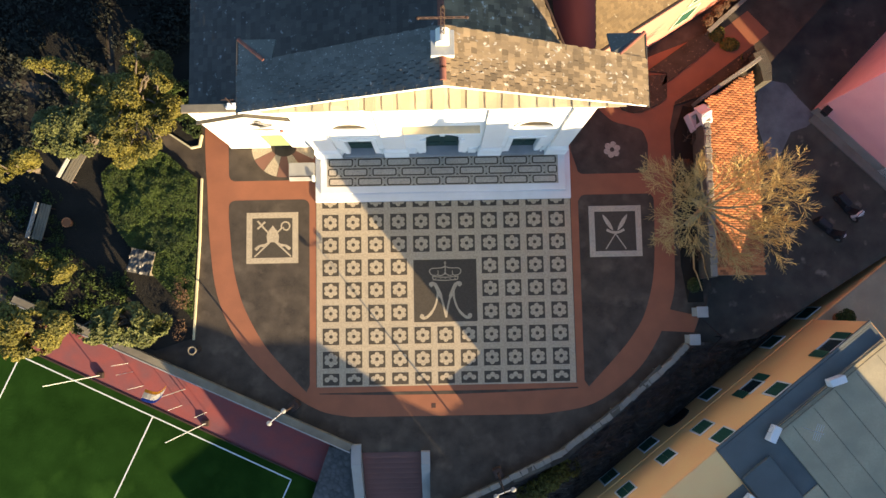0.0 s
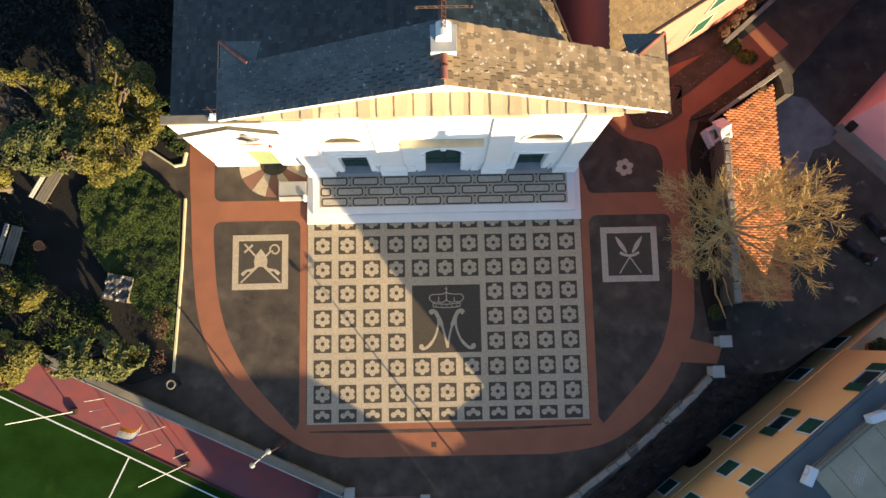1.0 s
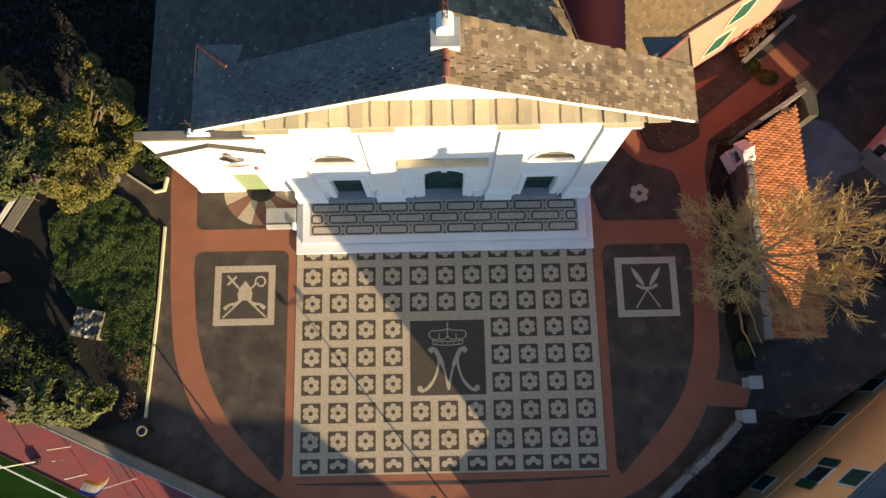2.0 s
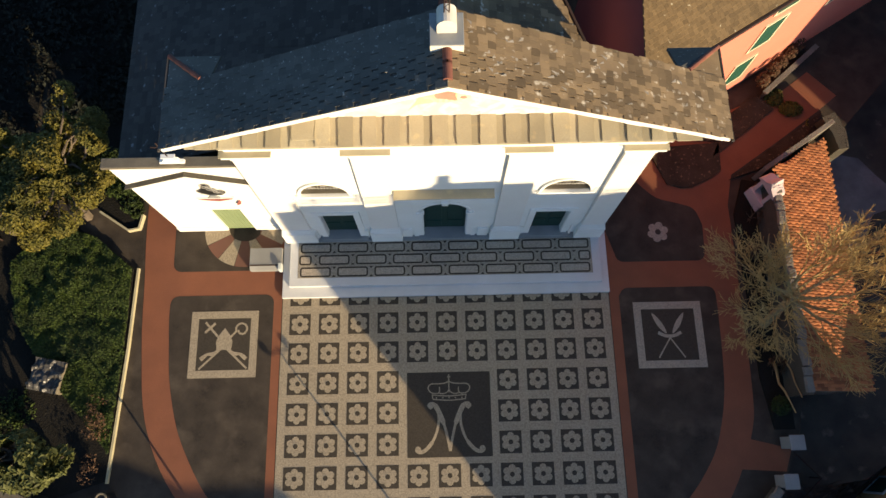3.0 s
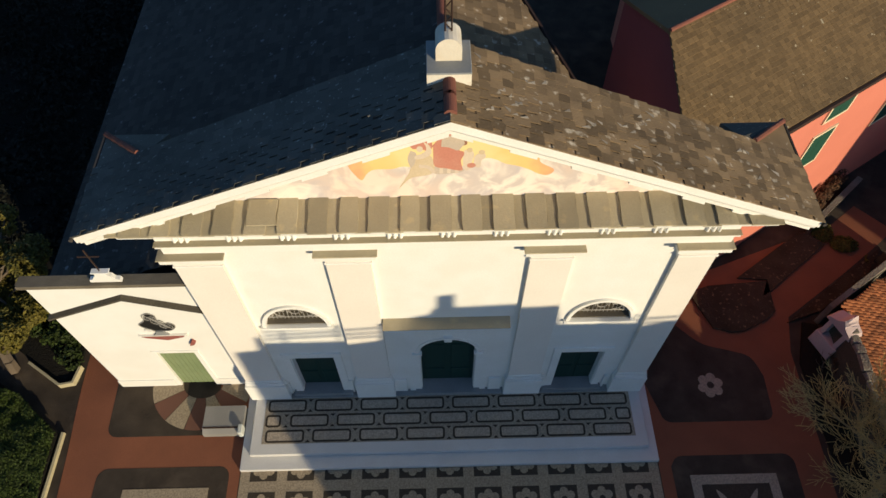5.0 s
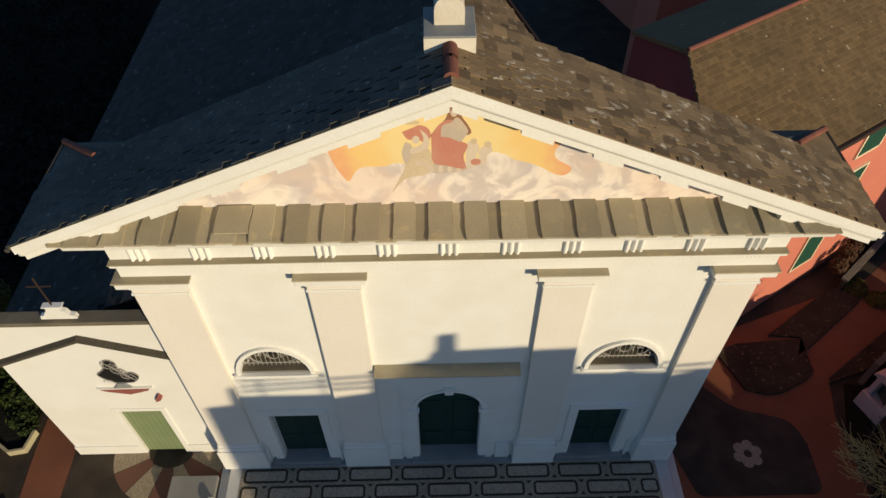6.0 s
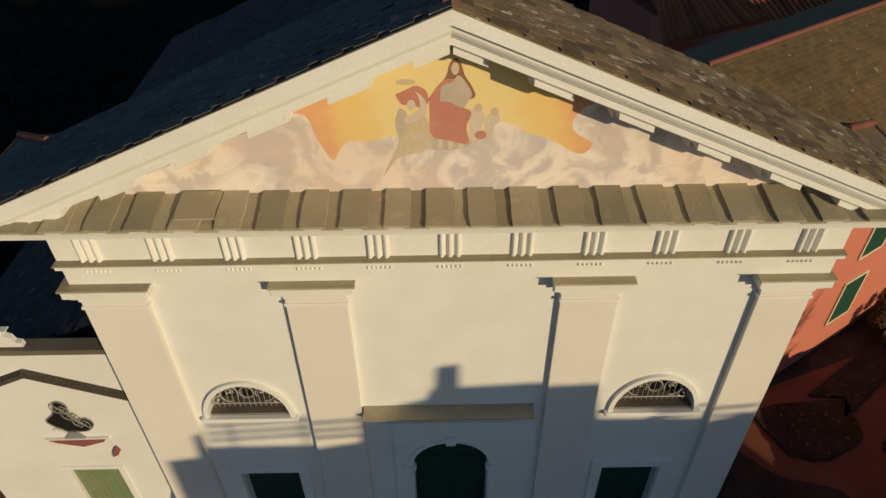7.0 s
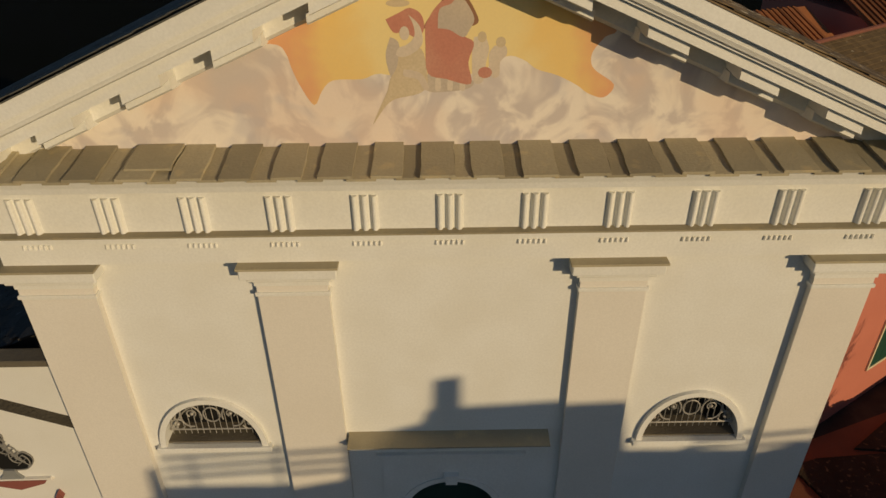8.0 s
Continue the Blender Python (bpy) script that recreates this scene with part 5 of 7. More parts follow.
low_wall([(-0.55, -8.1), (2.35, -6.8), (5.0, -5.6), (7.54, -3.82), (10.13, -1.72), (11.1, -0.75)], 0.17, -6.0, 0.45, MOSSY, STONE, "low rough stone parapet round the churchyard", stones=True)
near = smooth_line([(-0.6, -8.2, -1.2), (5.2, -5.9, -1.0), (11.2, -1.1, -1.2), (15.5, -0.1, -2.1), (25.0, 7.6, -2.1)], 26)
far = smooth_line([(4.44, -10.30, -4.0), (8.42, -7.28, -4.0), (12.40, -4.25, -4.1), (16.38, -1.22, -4.1), (24.33, 4.84, -4.2)], 26)
verts, faces = [], []
for a, b in zip(near, far):
    for k in range(25):
        p = Vector(a).lerp(Vector(b), k / 24)
        edge = min(1.0, k / 4, (24 - k) / 4)
        verts.append(p + Vector((0, 0, edge * (0.55 * noise.noise(p * 0.9) + 0.40 * abs(noise.noise(p * 2.3)) + 0.16 * noise.noise(p * 6.0)))))
for r in range(len(near) - 1):
    for k in range(24):
        faces.append((r * 25 + k, r * 25 + k + 1, r * 25 + k + 26, r * 25 + k + 25))
ROCK = material("dark rocky bank", (0.075, 0.060, 0.052), (0.028, 0.023, 0.020), 0.95, 14, 16, 0.9, 1.0, bump_dist=0.06, spots=(0.12, 0.10, 0.085), spot_amount=0.1, spot_scale=3.0)
me = bpy.data.meshes.new("alley")
me.from_pydata(verts, [], faces)
me.materials.append(ROCK)
tagged(new("alley", me), "dark rocky bank sloping down below the parapet", "bank", kind="structure")
for a, b in (((2.9, -6.62), (4.6, -5.9)), ((6.6, -4.55), (7.9, -3.5)), ((8.9, -2.7), (9.9, -1.75))):
    bm = B()
    ribbon(bm, [a, b], 0.34, 0.36, 0.44)
    bench = thing("stone_bench", "plain stone bench along the parapet", "bench", "stone benches")
    part("seat", bm, MOSSY, bench)
    for p in (a, b):
        q = Vector(a).lerp(Vector(b), 0.2 if p is a else 0.8)
        part("leg", box(B(), q.x - 0.12, q.x + 0.12, q.y - 0.12, q.y + 0.12, 0.0, 0.36, 0.01), MOSSY, bench)

stair = thing("stairs", "flight of dark red brick steps between pale flank walls", "stairs", kind="structure")
for k in range(14):
    part("tread", box(B(), -3.96, -1.25, -5.40 - 0.27 * (k + 1), -5.40 - 0.27 * k, -6.0, -0.02 - 0.165 * (k + 0.5), 0.012), material("stair brick", (0.16, 0.075, 0.06), (0.11, 0.055, 0.045), 0.9, 5, 30, 0.3, 0.6) if k == 0 else bpy.data.materials["stair brick"], stair)
for a, b in ((-4.42, -3.98), (-1.23, -0.83)):
    bm = B()
    prism(bm, [(-5.0 if a < -2 else -5.35, -6), (-9.3, -6), (-9.3, -1.6), (-8.6, -1.6), (-5.9, 0.30), (-5.0 if a < -2 else -5.35, 0.30)], 'x', a, b)
    part("flank_wall", bm, CONCRETE, stair)
solid("stone_apron", slab([(-7.2, -9.4), (-4.5, -9.4), (-4.5, -5.9), (-5.9, -5.6)], -6.0, -2.6), material("blue grey cobbles", (0.105, 0.10, 0.095), (0.05, 0.048, 0.046), 0.9, 8, 18, 0.7, 0.9, cells=5.0, bump_dist=0.04), "rough cobbled apron beside the stairs", "paving", kind="structure")

# lamps on posts
def street_lamp(x, y, h, turn):
    l = thing("street_lamp", "slim street lamp on a dark square base", "lamp", "street lamps", at=(x, y, 0), turn=turn)
    part("base", box(B(), -0.2, 0.2, -0.2, 0.2, 0, 0.45, 0.02), IRON, l)
    part("pole", tube(B(), (0, 0, 0.4), (0, 0, h), 0.045, 0.025, 8), IRON, l)
    part("arm", tube(B(), (-0.35, 0, h - 0.06), (0.35, 0, h - 0.06), 0.022, 0.022, 6), GREY_METAL, l)
    for s in (-1, 1):
        bm = B()
        bmesh.ops.create_uvsphere(bm, u_segments=10, v_segments=6, radius=0.11, matrix=Matrix.Translation((s * 0.38, 0, h + 0.04)) @ Matrix.Diagonal((1, 1, 0.8, 1)))
        part("globe", bm, CONCRETE, l, "dull pale lamp globe")
    return l


street_lamp(-7.0, -3.15, 3.7, 40)
street_lamp(2.25, -6.35, 3.7, 20)
bin_ = thing("litter_bin", "round dark litter bin with a pale rim", "bin", at=(-11.55, -0.55, 0))
part("drum", prism(B(), arc(0, 0, 0.16, 0.16, 0, 345, 23), 'z', 0.0, 0.75), BLACK_PLASTIC, bin_)
bm = B()
ring_path(bm, [(x, y, 0.78) for x, y in arc(0, 0, 0.17, 0.17, 0, 360, 20)], 0.035, 6)
part("rim", bm, WEATHERED, bin_)

# gate piers at the right-hand opening
for x, y, sz in ((11.75, 0.75, 0.42), (11.35, -0.50, 0.40)):
    pier = thing("gate_pier", "short white plastered gate pier", "pier", "gate piers")
    part("shaft", box(B(), x - sz / 2, x + sz / 2, y - 0.2, y + 0.2, 0, 0.75, 0.015), CONCRETE, pier)
    part("cap", box(B(), x - sz / 2 - 0.05, x + sz / 2 + 0.05, y - 0.25, y + 0.25, 0.75, 0.82, 0.02), CONCRETE, pier)
part("red_path", slab([(10.5, 0.9), (11.9, 0.55), (11.6, -0.2), (10.1, -0.1)], 0.0, 0.0085), RED_PAVE, pavement)
rail = thing("handrail", "thin grey iron handrail on the bank", "railing")
bm = B()
ring_path(bm, [(12.0, 0.5, -0.2), (13.4, -0.5, -1.2), (12.7, -1.5, -2.0)], 0.03, 5)
part("rail", bm, IRON, rail)
for p, z in (((12.0, 0.5), -0.2), ((13.4, -0.5), -1.2), ((12.7, -1.5), -2.0)):
    part("rail_post", tube(B(), (p[0], p[1], -6.0), (p[0], p[1], z), 0.025, 0.025, 5), IRON, rail)

# ---- garden on the left ----
def kerb(pts, z, label):
    return solid("kerb", ribbon(B(), pts, 0.075, -0.02, z), KERB, label, "kerb", kind="structure")


kerb([(-11.44, 7.5), (-11.50, 4.5), (-11.73, -0.1)], 0.14, "pale yellow kerb wall of the garden")
kerb([(-13.1, 9.75), (-11.95, 8.98), (-11.55, 9.05), (-11.45, 9.6)], 0.22, "pale yellow kerb of a small bed")
solid("garden_bed", slab([(-11.6, 7.5), (-11.7, 0.0), (-13.5, -0.55), (-20.0, 1.9), (-24, 4), (-24, 13), (-15.2, 10.1)], 0.0, 0.12), SOIL, "dark earth of the garden bed", "bed", kind="structure")
solid("garden_bed", slab([(-11.5, 9.6), (-11.55, 9.1), (-11.95, 9.05), (-13.1, 9.85), (-15.5, 11.6), (-16, 16), (-11.5, 16)], 0.0, 0.12), SOIL, "dark earth of a small garden bed", "bed", kind="structure")

# added bed whose near-black colour stands in for shade behind the garden
solid("garden_bed", slab([(-30, 3), (-24.02, 4.05), (-24.02, 13.05), (-16.2, 11.9), (-16.1, 16.1), (-11.4, 16.1), (-11.4, 40), (-30, 40)], 0.0, 0.1), SOIL, "added near-black earth behind the garden, coloured as deep shade", "bed", kind="structure")


def leaves(name, label, mat, blobs, count, size, seed, parent=None, flat=0.5, gaps=True):
    """A crown of many small leaves set in lumps: (centre, radii) each."""
    rr = random.Random(seed)
    vs, fs = [], []
    vol = [r[0] * r[1] * r[2] for c, r in blobs]
    tot = sum(vol)
    for (c, r), v in zip(blobs, vol):
        for _ in range(int(count * v / tot)):
            d = Vector((rr.gauss(0, 1), rr.gauss(0, 1), rr.gauss(0, 1))).normalized() * (rr.uniform(0.35, 1.0) ** 0.5)
            p = Vector((c[0] + d.x * r[0], c[1] + d.y * r[1], c[2] + d.z * r[2]))
            if gaps and (noise.noise(p * 0.9 + Vector((seed, 0, 0))) < -0.2 or noise.noise(p * 2.3) < -0.36):
                continue
            s = size * rr.uniform(0.6, 1.4)
            n = (d + Vector((rr.uniform(-1, 1), rr.uniform(-1, 1), rr.uniform(-0.2, 1.2))) * 0.8).normalized()
            t = n.cross(Vector((rr.uniform(-1, 1), rr.uniform(-1, 1), rr.uniform(-1, 1)))).normalized()
            b = n.cross(t)
            i = len(vs)
            vs += [p - t * s, p - b * s * flat + n * s * 0.2, p + t * s, p + b * s * flat + n * s * 0.2]
            fs.append((i, i + 1, i + 2, i + 3))
    me = bpy.data.meshes.new(name)
    me.from_pydata(vs, [], fs)
    me.materials.append(mat)
    if parent:
        return part(name, me, None, parent, label)
    return tagged(new(name, me), label)


def limb(bm, a, b, ra, rb, rr, bend=0.15, n=4):
    a, b = Vector(a), Vector(b)
    pts = [a.lerp(b, k / n) + Vector((rr.uniform(-1, 1), rr.uniform(-1, 1), rr.uniform(-0.5, 0.5))) * bend * (0 < k < n) for k in range(n + 1)]
    for k in range(n):
        tube(bm, pts[k], pts[k + 1], ra + (rb - ra) * k / n, ra + (rb - ra) * (k + 1) / n, 6)
    return pts


def tree(label, base, top, blobs, mat, count, size, seed, r=0.18):
    t = thing("tree", label, "tree")
    rr = random.Random(seed)
    bm = B()
    pts = limb(bm, base, top, r, r * 0.5, rr, 0.12, 5)
    for c, rad in blobs:
        k = rr.choice(pts[2:])
        limb(bm, k, c, r * 0.4, 0.02, rr, 0.2, 4)
    part("trunk", bm, BARK, t)
    leaves("crown", "", mat, blobs, count, size, seed, t)
    return t


def lumps(cx, cy, cz, rx, ry, rz, n, r, seed):
    rr = random.Random(seed)
    out = []
    while len(out) < n:
        d = Vector((rr.uniform(-1, 1), rr.uniform(-1, 1), rr.uniform(-1, 1)))
        if d.length < 1:
            k = rr.uniform(0.6, 1.25)
            out.append(((cx + d.x * rx, cy + d.y * ry, cz + d.z * rz), (r * k, r * k * rr.uniform(0.7, 1.2), r * k * 0.75)))
    return out


def strand(a, b, n, r, seed):
    """Lumps of leaves along a bough."""
    rr = random.Random(seed)
    return [(tuple(Vector(a).lerp(Vector(b), k / (n - 1)) + Vector((rr.uniform(-0.2, 0.2), rr.uniform(-0.2, 0.2), rr.uniform(-0.2, 0.2)))), (r * (1.1 - 0.5 * k / n), r * (0.9 - 0.5 * k / n), r * 0.6)) for k in range(n)]


def carpet(name, label, mat, outline, count, size, height, seed, thin=-0.25):
    """Low plants over a patch of ground: short leaves that follow its hummocks and thin out in places."""
    rr = random.Random(seed)
    xs, ys = [p[0] for p in outline], [p[1] for p in outline]
    vs, fs = [], []
    while len(fs) < count:
        x, y = rr.uniform(min(xs), max(xs)), rr.uniform(min(ys), max(ys))
        inside = False
        for (xa, ya), (xb, yb) in zip(outline, outline[1:] + outline[:1]):
            if (ya > y) != (yb > y) and x < (xb - xa) * (y - ya) / (yb - ya) + xa:
                inside = not inside
        if not inside:
            continue
        h = noise.noise(Vector((x * 0.8, y * 0.8, seed))) + 0.6 * noise.noise(Vector((x * 2.6, y * 2.6, seed)))
        if h < thin and rr.random() < 0.8:
            count -= 1
            continue
        p = Vector((x, y, 0.12 + height * max(0.0, 0.55 + 0.6 * h) * rr.uniform(0.5, 1.0)))
        n = Vector((rr.gauss(0, 0.55), rr.gauss(0, 0.55), 1)).normalized()
        t = n.cross(Vector((rr.uniform(-1, 1), rr.uniform(-1, 1), 0.1))).normalized()
        b, q = n.cross(t), size * rr.uniform(0.6, 1.4)
        i = len(vs)
        vs += [p - t * q, p - b * q * 0.45, p + t * q + n * q * 0.3, p + b * q * 0.45]
        fs.append((i, i + 1, i + 2, i + 3))
    me = bpy.data.meshes.new(name)
    me.from_pydata(vs, [], fs)
    me.materials.append(mat)
    return tagged(new(name, me), label, "plants", kind="stuff")


tree("leafy tree with yellow green autumn leaves", (-13.6, 9.6, 0), (-13.5, 10.4, 3.0), lumps(-13.2, 10.0, 3.0, 1.6, 2.4, 0.8, 80, 0.50, 21) + lumps(-14.8, 10.6, 2.9, 1.3, 1.0, 0.4, 30, 0.50, 22) + strand((-14.0, 10.8, 3.0), (-17.6, 12.15, 3.2), 16, 0.60, 5) + strand((-14.0, 10.4, 2.9), (-16.2, 11.2, 3.0), 9, 0.55, 8) + strand((-13.4, 11.8, 3.0), (-13.35, 13.3, 3.3), 4, 0.5, 6) + strand((-14.0, 9.8, 2.8), (-15.6, 10.7, 2.9), 5, 0.55, 7), LEAF_Y, 90000, 0.060, 31)
tree("dense grey green olive-like tree", (-16.2, 9.0, 0), (-16.3, 9.1, 2.4), lumps(-15.9, 9.25, 2.9, 1.75, 1.0, 0.35, 80, 0.46, 23), LEAF_G, 46000, 0.07, 33)
tree("dense grey green shrub-like tree above the parapet", (-13.8, 0.9, 0), (-14.0, 0.8, 1.6), lumps(-14.25, 0.72, 2.0, 2.0, 0.68, 0.4, 60, 0.42, 24), LEAF_G, 15000, 0.12, 34)
tree("yellow leaved tree beside the pitch", (-17.9, 1.0, 0), (-18.1, 0.8, 2.8), lumps(-18.0, 0.65, 3.0, 1.8, 1.0, 0.7, 50, 0.48, 25), LEAF_Y, 32000, 0.075, 35)
tree("yellow leaved tree in the shade of the garden", (-17.8, 3.3, 0), (-17.7, 3.2, 1.8), lumps(-17.6, 3.1, 2.0, 1.15, 0.42, 0.5, 10, 0.42, 26), LEAF_Y, 8000, 0.075, 36)
tree("low yellow leaved tree at the edge of the garden", (-19.2, 8.0, 0), (-19.1, 7.9, 2.2), lumps(-19.0, 7.9, 2.4, 1.2, 0.5, 0.5, 10, 0.46, 27), LEAF_Y, 11000, 0.075, 37)

# low plants
rr = random.Random(8)
carpet("ground_cover", "dense low green ground cover of the garden", LEAF_D, [(-11.62, 7.45), (-13.1, 8.7), (-14.6, 9.2), (-16.1, 7.8), (-15.7, 5.7), (-14.9, 4.6), (-13.4, 2.8), (-12.3, 1.6), (-11.75, 0.9), (-11.62, 4.5)], 105000, 0.05, 0.34, 41, -0.30)
blobs = []
for _ in range(30):
    x, y = rr.uniform(-13.2, -11.75), rr.uniform(9.2, 12.0)
    if y > 9.3 + (-11.75 - x) * 0.6:
        blobs.append(((x, y, 0.3), (0.4, 0.4, 0.25)))
tagged(leaves("ground_cover", "low green plants in the small bed", LEAF_D, blobs, 7000, 0.065, 42), category="plants", kind="stuff")
blobs = []
for _ in range(150):
    x, y = rr.uniform(-21.0, -14.8), rr.uniform(1.2, 7.0)
    if y < 3.9 + (x + 18) * -0.25 or x < -17.6:
        blobs.append(((x, y, 0.16), (rr.uniform(0.3, 0.6), rr.uniform(0.3, 0.6), rr.uniform(0.08, 0.2))))
tagged(leaves("ground_cover", "sparse low plants and leaves on dark garden soil", LEAF_D, blobs, 9000, 0.06, 45), category="plants", kind="stuff")
blobs = [((rr.uniform(-12.4, -11.9), rr.uniform(0.2, 2.6), 0.5), (0.3, 0.4, 0.4)) for _ in range(10)]
tagged(leaves("dry_shrub", "dry reddish shrub by the kerb", LEAF_R, blobs, 1100, 0.04, 43), category="shrub")
# added low thicket: its dark leaves stand in for shade behind the garden
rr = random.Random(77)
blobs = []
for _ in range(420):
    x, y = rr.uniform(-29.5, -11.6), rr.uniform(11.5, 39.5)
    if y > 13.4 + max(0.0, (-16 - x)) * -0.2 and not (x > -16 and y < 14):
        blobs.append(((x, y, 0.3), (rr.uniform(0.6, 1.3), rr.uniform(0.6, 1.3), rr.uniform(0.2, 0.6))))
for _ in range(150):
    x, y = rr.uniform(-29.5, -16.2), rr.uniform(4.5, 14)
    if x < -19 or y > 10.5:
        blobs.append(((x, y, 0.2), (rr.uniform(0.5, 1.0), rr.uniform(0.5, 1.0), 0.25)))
tagged(leaves("thicket", "added thicket behind the garden, its near-black leaves standing in for shade", LEAF_N, blobs, 70000, 0.10, 44, gaps=False), category="plants", kind="stuff")
# planter under crumpled sheet
pl = thing("covered_planter", "square planter under a crumpled dark plastic sheet", "planter", at=(-14.03, 3.55, 0.1), turn=-12)
part("box", box(B(), -0.5, 0.5, -0.55, 0.55, 0, 0.42, 0.02), WEATHERED, pl)
bm = B()
bmesh.ops.create_grid(bm, x_segments=22, y_segments=22, size=0.56, matrix=Matrix.Translation((0, 0, 0.5)))
for v in bm.verts:
    v.co.z += 0.16 * noise.noise(v.co * 4.0) + 0.09 * noise.noise(v.co * 9.0)
bmesh.ops.solidify(bm, geom=bm.faces[:], thickness=0.01)
sheet = material("crumpled plastic sheet", (0.045, 0.043, 0.04), (0.09, 0.085, 0.08), 0.34, 8, 30, 0.2, 0.5)
part("sheet", bm, sheet, pl, "glossy crumpled dark sheet")
# garden seats of pale slats, and a round pot
for x, y, tn in ((-18.7, 5.5, 76), (-17.2, 8.15, 62)):
    bn = thing("garden_bench", "weathered pale slatted garden bench", "bench", "garden benches", at=(x, y, 0.1), turn=tn)
    for k in range(4):
        part("slat", box(B(), -0.85, 0.85, -0.24 + k * 0.13, -0.13 + k * 0.13, 0.42, 0.46, 0.006), WEATHERED, bn)
    for k in range(2):
        part("back_slat", box(B(), -0.85, 0.85, 0.29, 0.33, 0.55 + 0.16 * k, 0.67 + 0.16 * k, 0.006), CONCRETE, bn)
    for s in (-1, 1):
        part("bench_side", box(B(), s * 0.70, s * 0.76, -0.24, 0.36, 0, 0.42, 0.008), IRON, bn)
pot = thing("flower_pot", "round terracotta pot on the garden soil", "pot", at=(-17.6, 5.47, 0.1))
bm = B()
bmesh.ops.create_cone(bm, cap_ends=True, segments=20, radius1=0.15, radius2=0.21, depth=0.36, matrix=Matrix.Translation((0, 0, 0.18)))
part("body", bm, TERRA, pot)
bm = B()
ring_path(bm, [(x, y, 0.36) for x, y in arc(0, 0, 0.21, 0.21, 0, 360, 20)], 0.028, 5)
part("rim", bm, TERRA, pot)

# ---- right-hand bed, shed and bare tree ----
solid("garden_bed", slab([(11.1, 9.2), (11.6, 10.6), (12.05, 10.5), (12.1, 1.2), (11.4, 1.2), (11.15, 3.0)], 0.0, 0.1), SOIL, "dark earth bed under the bare tree", "bed", kind="structure")
solid("garden_bed", slab([(8.16, 11.82), (8.33, 11.33), (8.67, 10.49), (9.2, 10.32), (9.65, 10.35), (10.5, 10.75), (10.85, 11.04), (10.91, 12.2), (8.86, 12.05)], 0.0, 0.08), LITTER, "earth bed with fallen leaves beside the church", "bed", kind="structure")
solid("garden_bed", slab([(9.94, 12.35), (12.69, 14.24), (13.34, 13.62), (10.99, 11.84), (10.6, 11.6), (10.92, 12.25)], 0.0, 0.08), LITTER, "earth bed with fallen leaves under the red house", "bed", kind="structure")
solid("garden_bed", slab([(11.13, 10.63), (13.36, 12.2), (15.29, 13.48), (14.34, 12.28), (12.32, 11.01)], 0.0, 0.07), LITTER, "narrow bed with fallen leaves along the stone wall", "bed", kind="structure")
shed = thing("tool_shed", "low stone shed with a red tile roof", "shed")
TL, TR = 1.45, 0.6
SX0, SX1 = 12.22, 14.80


def shed_y(x):
    """North end of the roof, which runs askew."""
    return 10.44 + (x - SX0) * 0.64


bm = B()
prism(bm, [(SX0 + 0.05, 2.5), (SX1 - 0.15, 2.5), (SX1 - 0.15, shed_y(SX1) - 0.2), (SX0 + 0.05, shed_y(SX0) - 0.2)], 'z', -2.0, 0.38)
part("shed_wall", bm, STONE, shed)
bm = B()
v = [(SX0, 2.4, TL), (SX1, 2.4, TR), (SX1, shed_y(SX1), TR), (SX0, shed_y(SX0), TL)]
a = [bm.verts.new(p) for p in v]
b = [bm.verts.new((p[0], p[1], p[2] - 0.09)) for p in v]
bm.faces.new(a)
bm.faces.new(list(reversed(b)))
for k in range(4):
    bm.faces.new((a[k], b[k], b[(k + 1) % 4], a[(k + 1) % 4]))
bmesh.ops.recalc_face_normals(bm, faces=bm.faces[:])
deck = part("roof_deck", bm, TERRA, shed)
bm = B()
prof = arc(0, 0, 0.064, 0.034, 180, 0, 5)
va = [[bm.verts.new((x0, px * (1.0 if x0 == 0 else 0.85), pz + lift)) for px, pz in prof] for x0, lift in ((0.0, 0.034), (-0.30, 0.0))]
for k in range(5):
    bm.faces.new((va[0][k], va[0][k + 1], va[1][k + 1], va[1][k]))
bm.faces.new(va[0])
TILE = mesh_of("roof_tile", bm, TERRA)
rr = random.Random(4)
lnx = SX1 - SX0
tang = math.atan2(TL - TR, lnx)
tcount = 0
rest_v, rest_f = [], []
for j in range(86, -1, -1):
    y = 2.46 + j * 0.112
    for i in range(9):
        x = SX0 + (i + (0.5 if j % 2 else 1.0)) * lnx / 9
        if y > shed_y(x) - 0.06:
            continue
        mm = Matrix.Translation((x, y + rr.uniform(-0.006, 0.006), TL - (TL - TR) * (x - SX0) / lnx + 0.012)) @ pose(0, 0, 0, rr.uniform(-3, 3), math.degrees(tang) + rr.uniform(-1, 1), rr.uniform(-2, 2))
        tcount += 1
        if tcount <= 298:
            part("roof_tile", TILE, None, deck).matrix_basis = mm
        else:
            o = len(rest_v)
            rest_v += [mm @ v.co for v in TILE.vertices]
            rest_f += [tuple(o + q for q in p.vertices) for p in TILE.polygons]
me = bpy.data.meshes.new("tiling")
me.from_pydata(rest_v, [], rest_f)
me.materials.append(TERRA)
part("tiling", me, None, deck, kind="stuff")
bm = B()
ribbon(bm, [(SX0 - 0.14, 2.3), (SX0 - 0.12, 10.2)], 0.28, 0.0, 1.55)
side = part("side_wall", bm, MOSSY, shed, "weathered stone side wall with uneven coping stones")
stone_coping(side, [(SX0 - 0.14, 2.35), (SX0 - 0.12, 10.2)], 0.28, 1.52, STONE, 9)
bm = B()
ribbon(bm, [(SX0 - 0.15, 10.62), (15.0, 12.55)], 0.17, -2.0, 1.1)
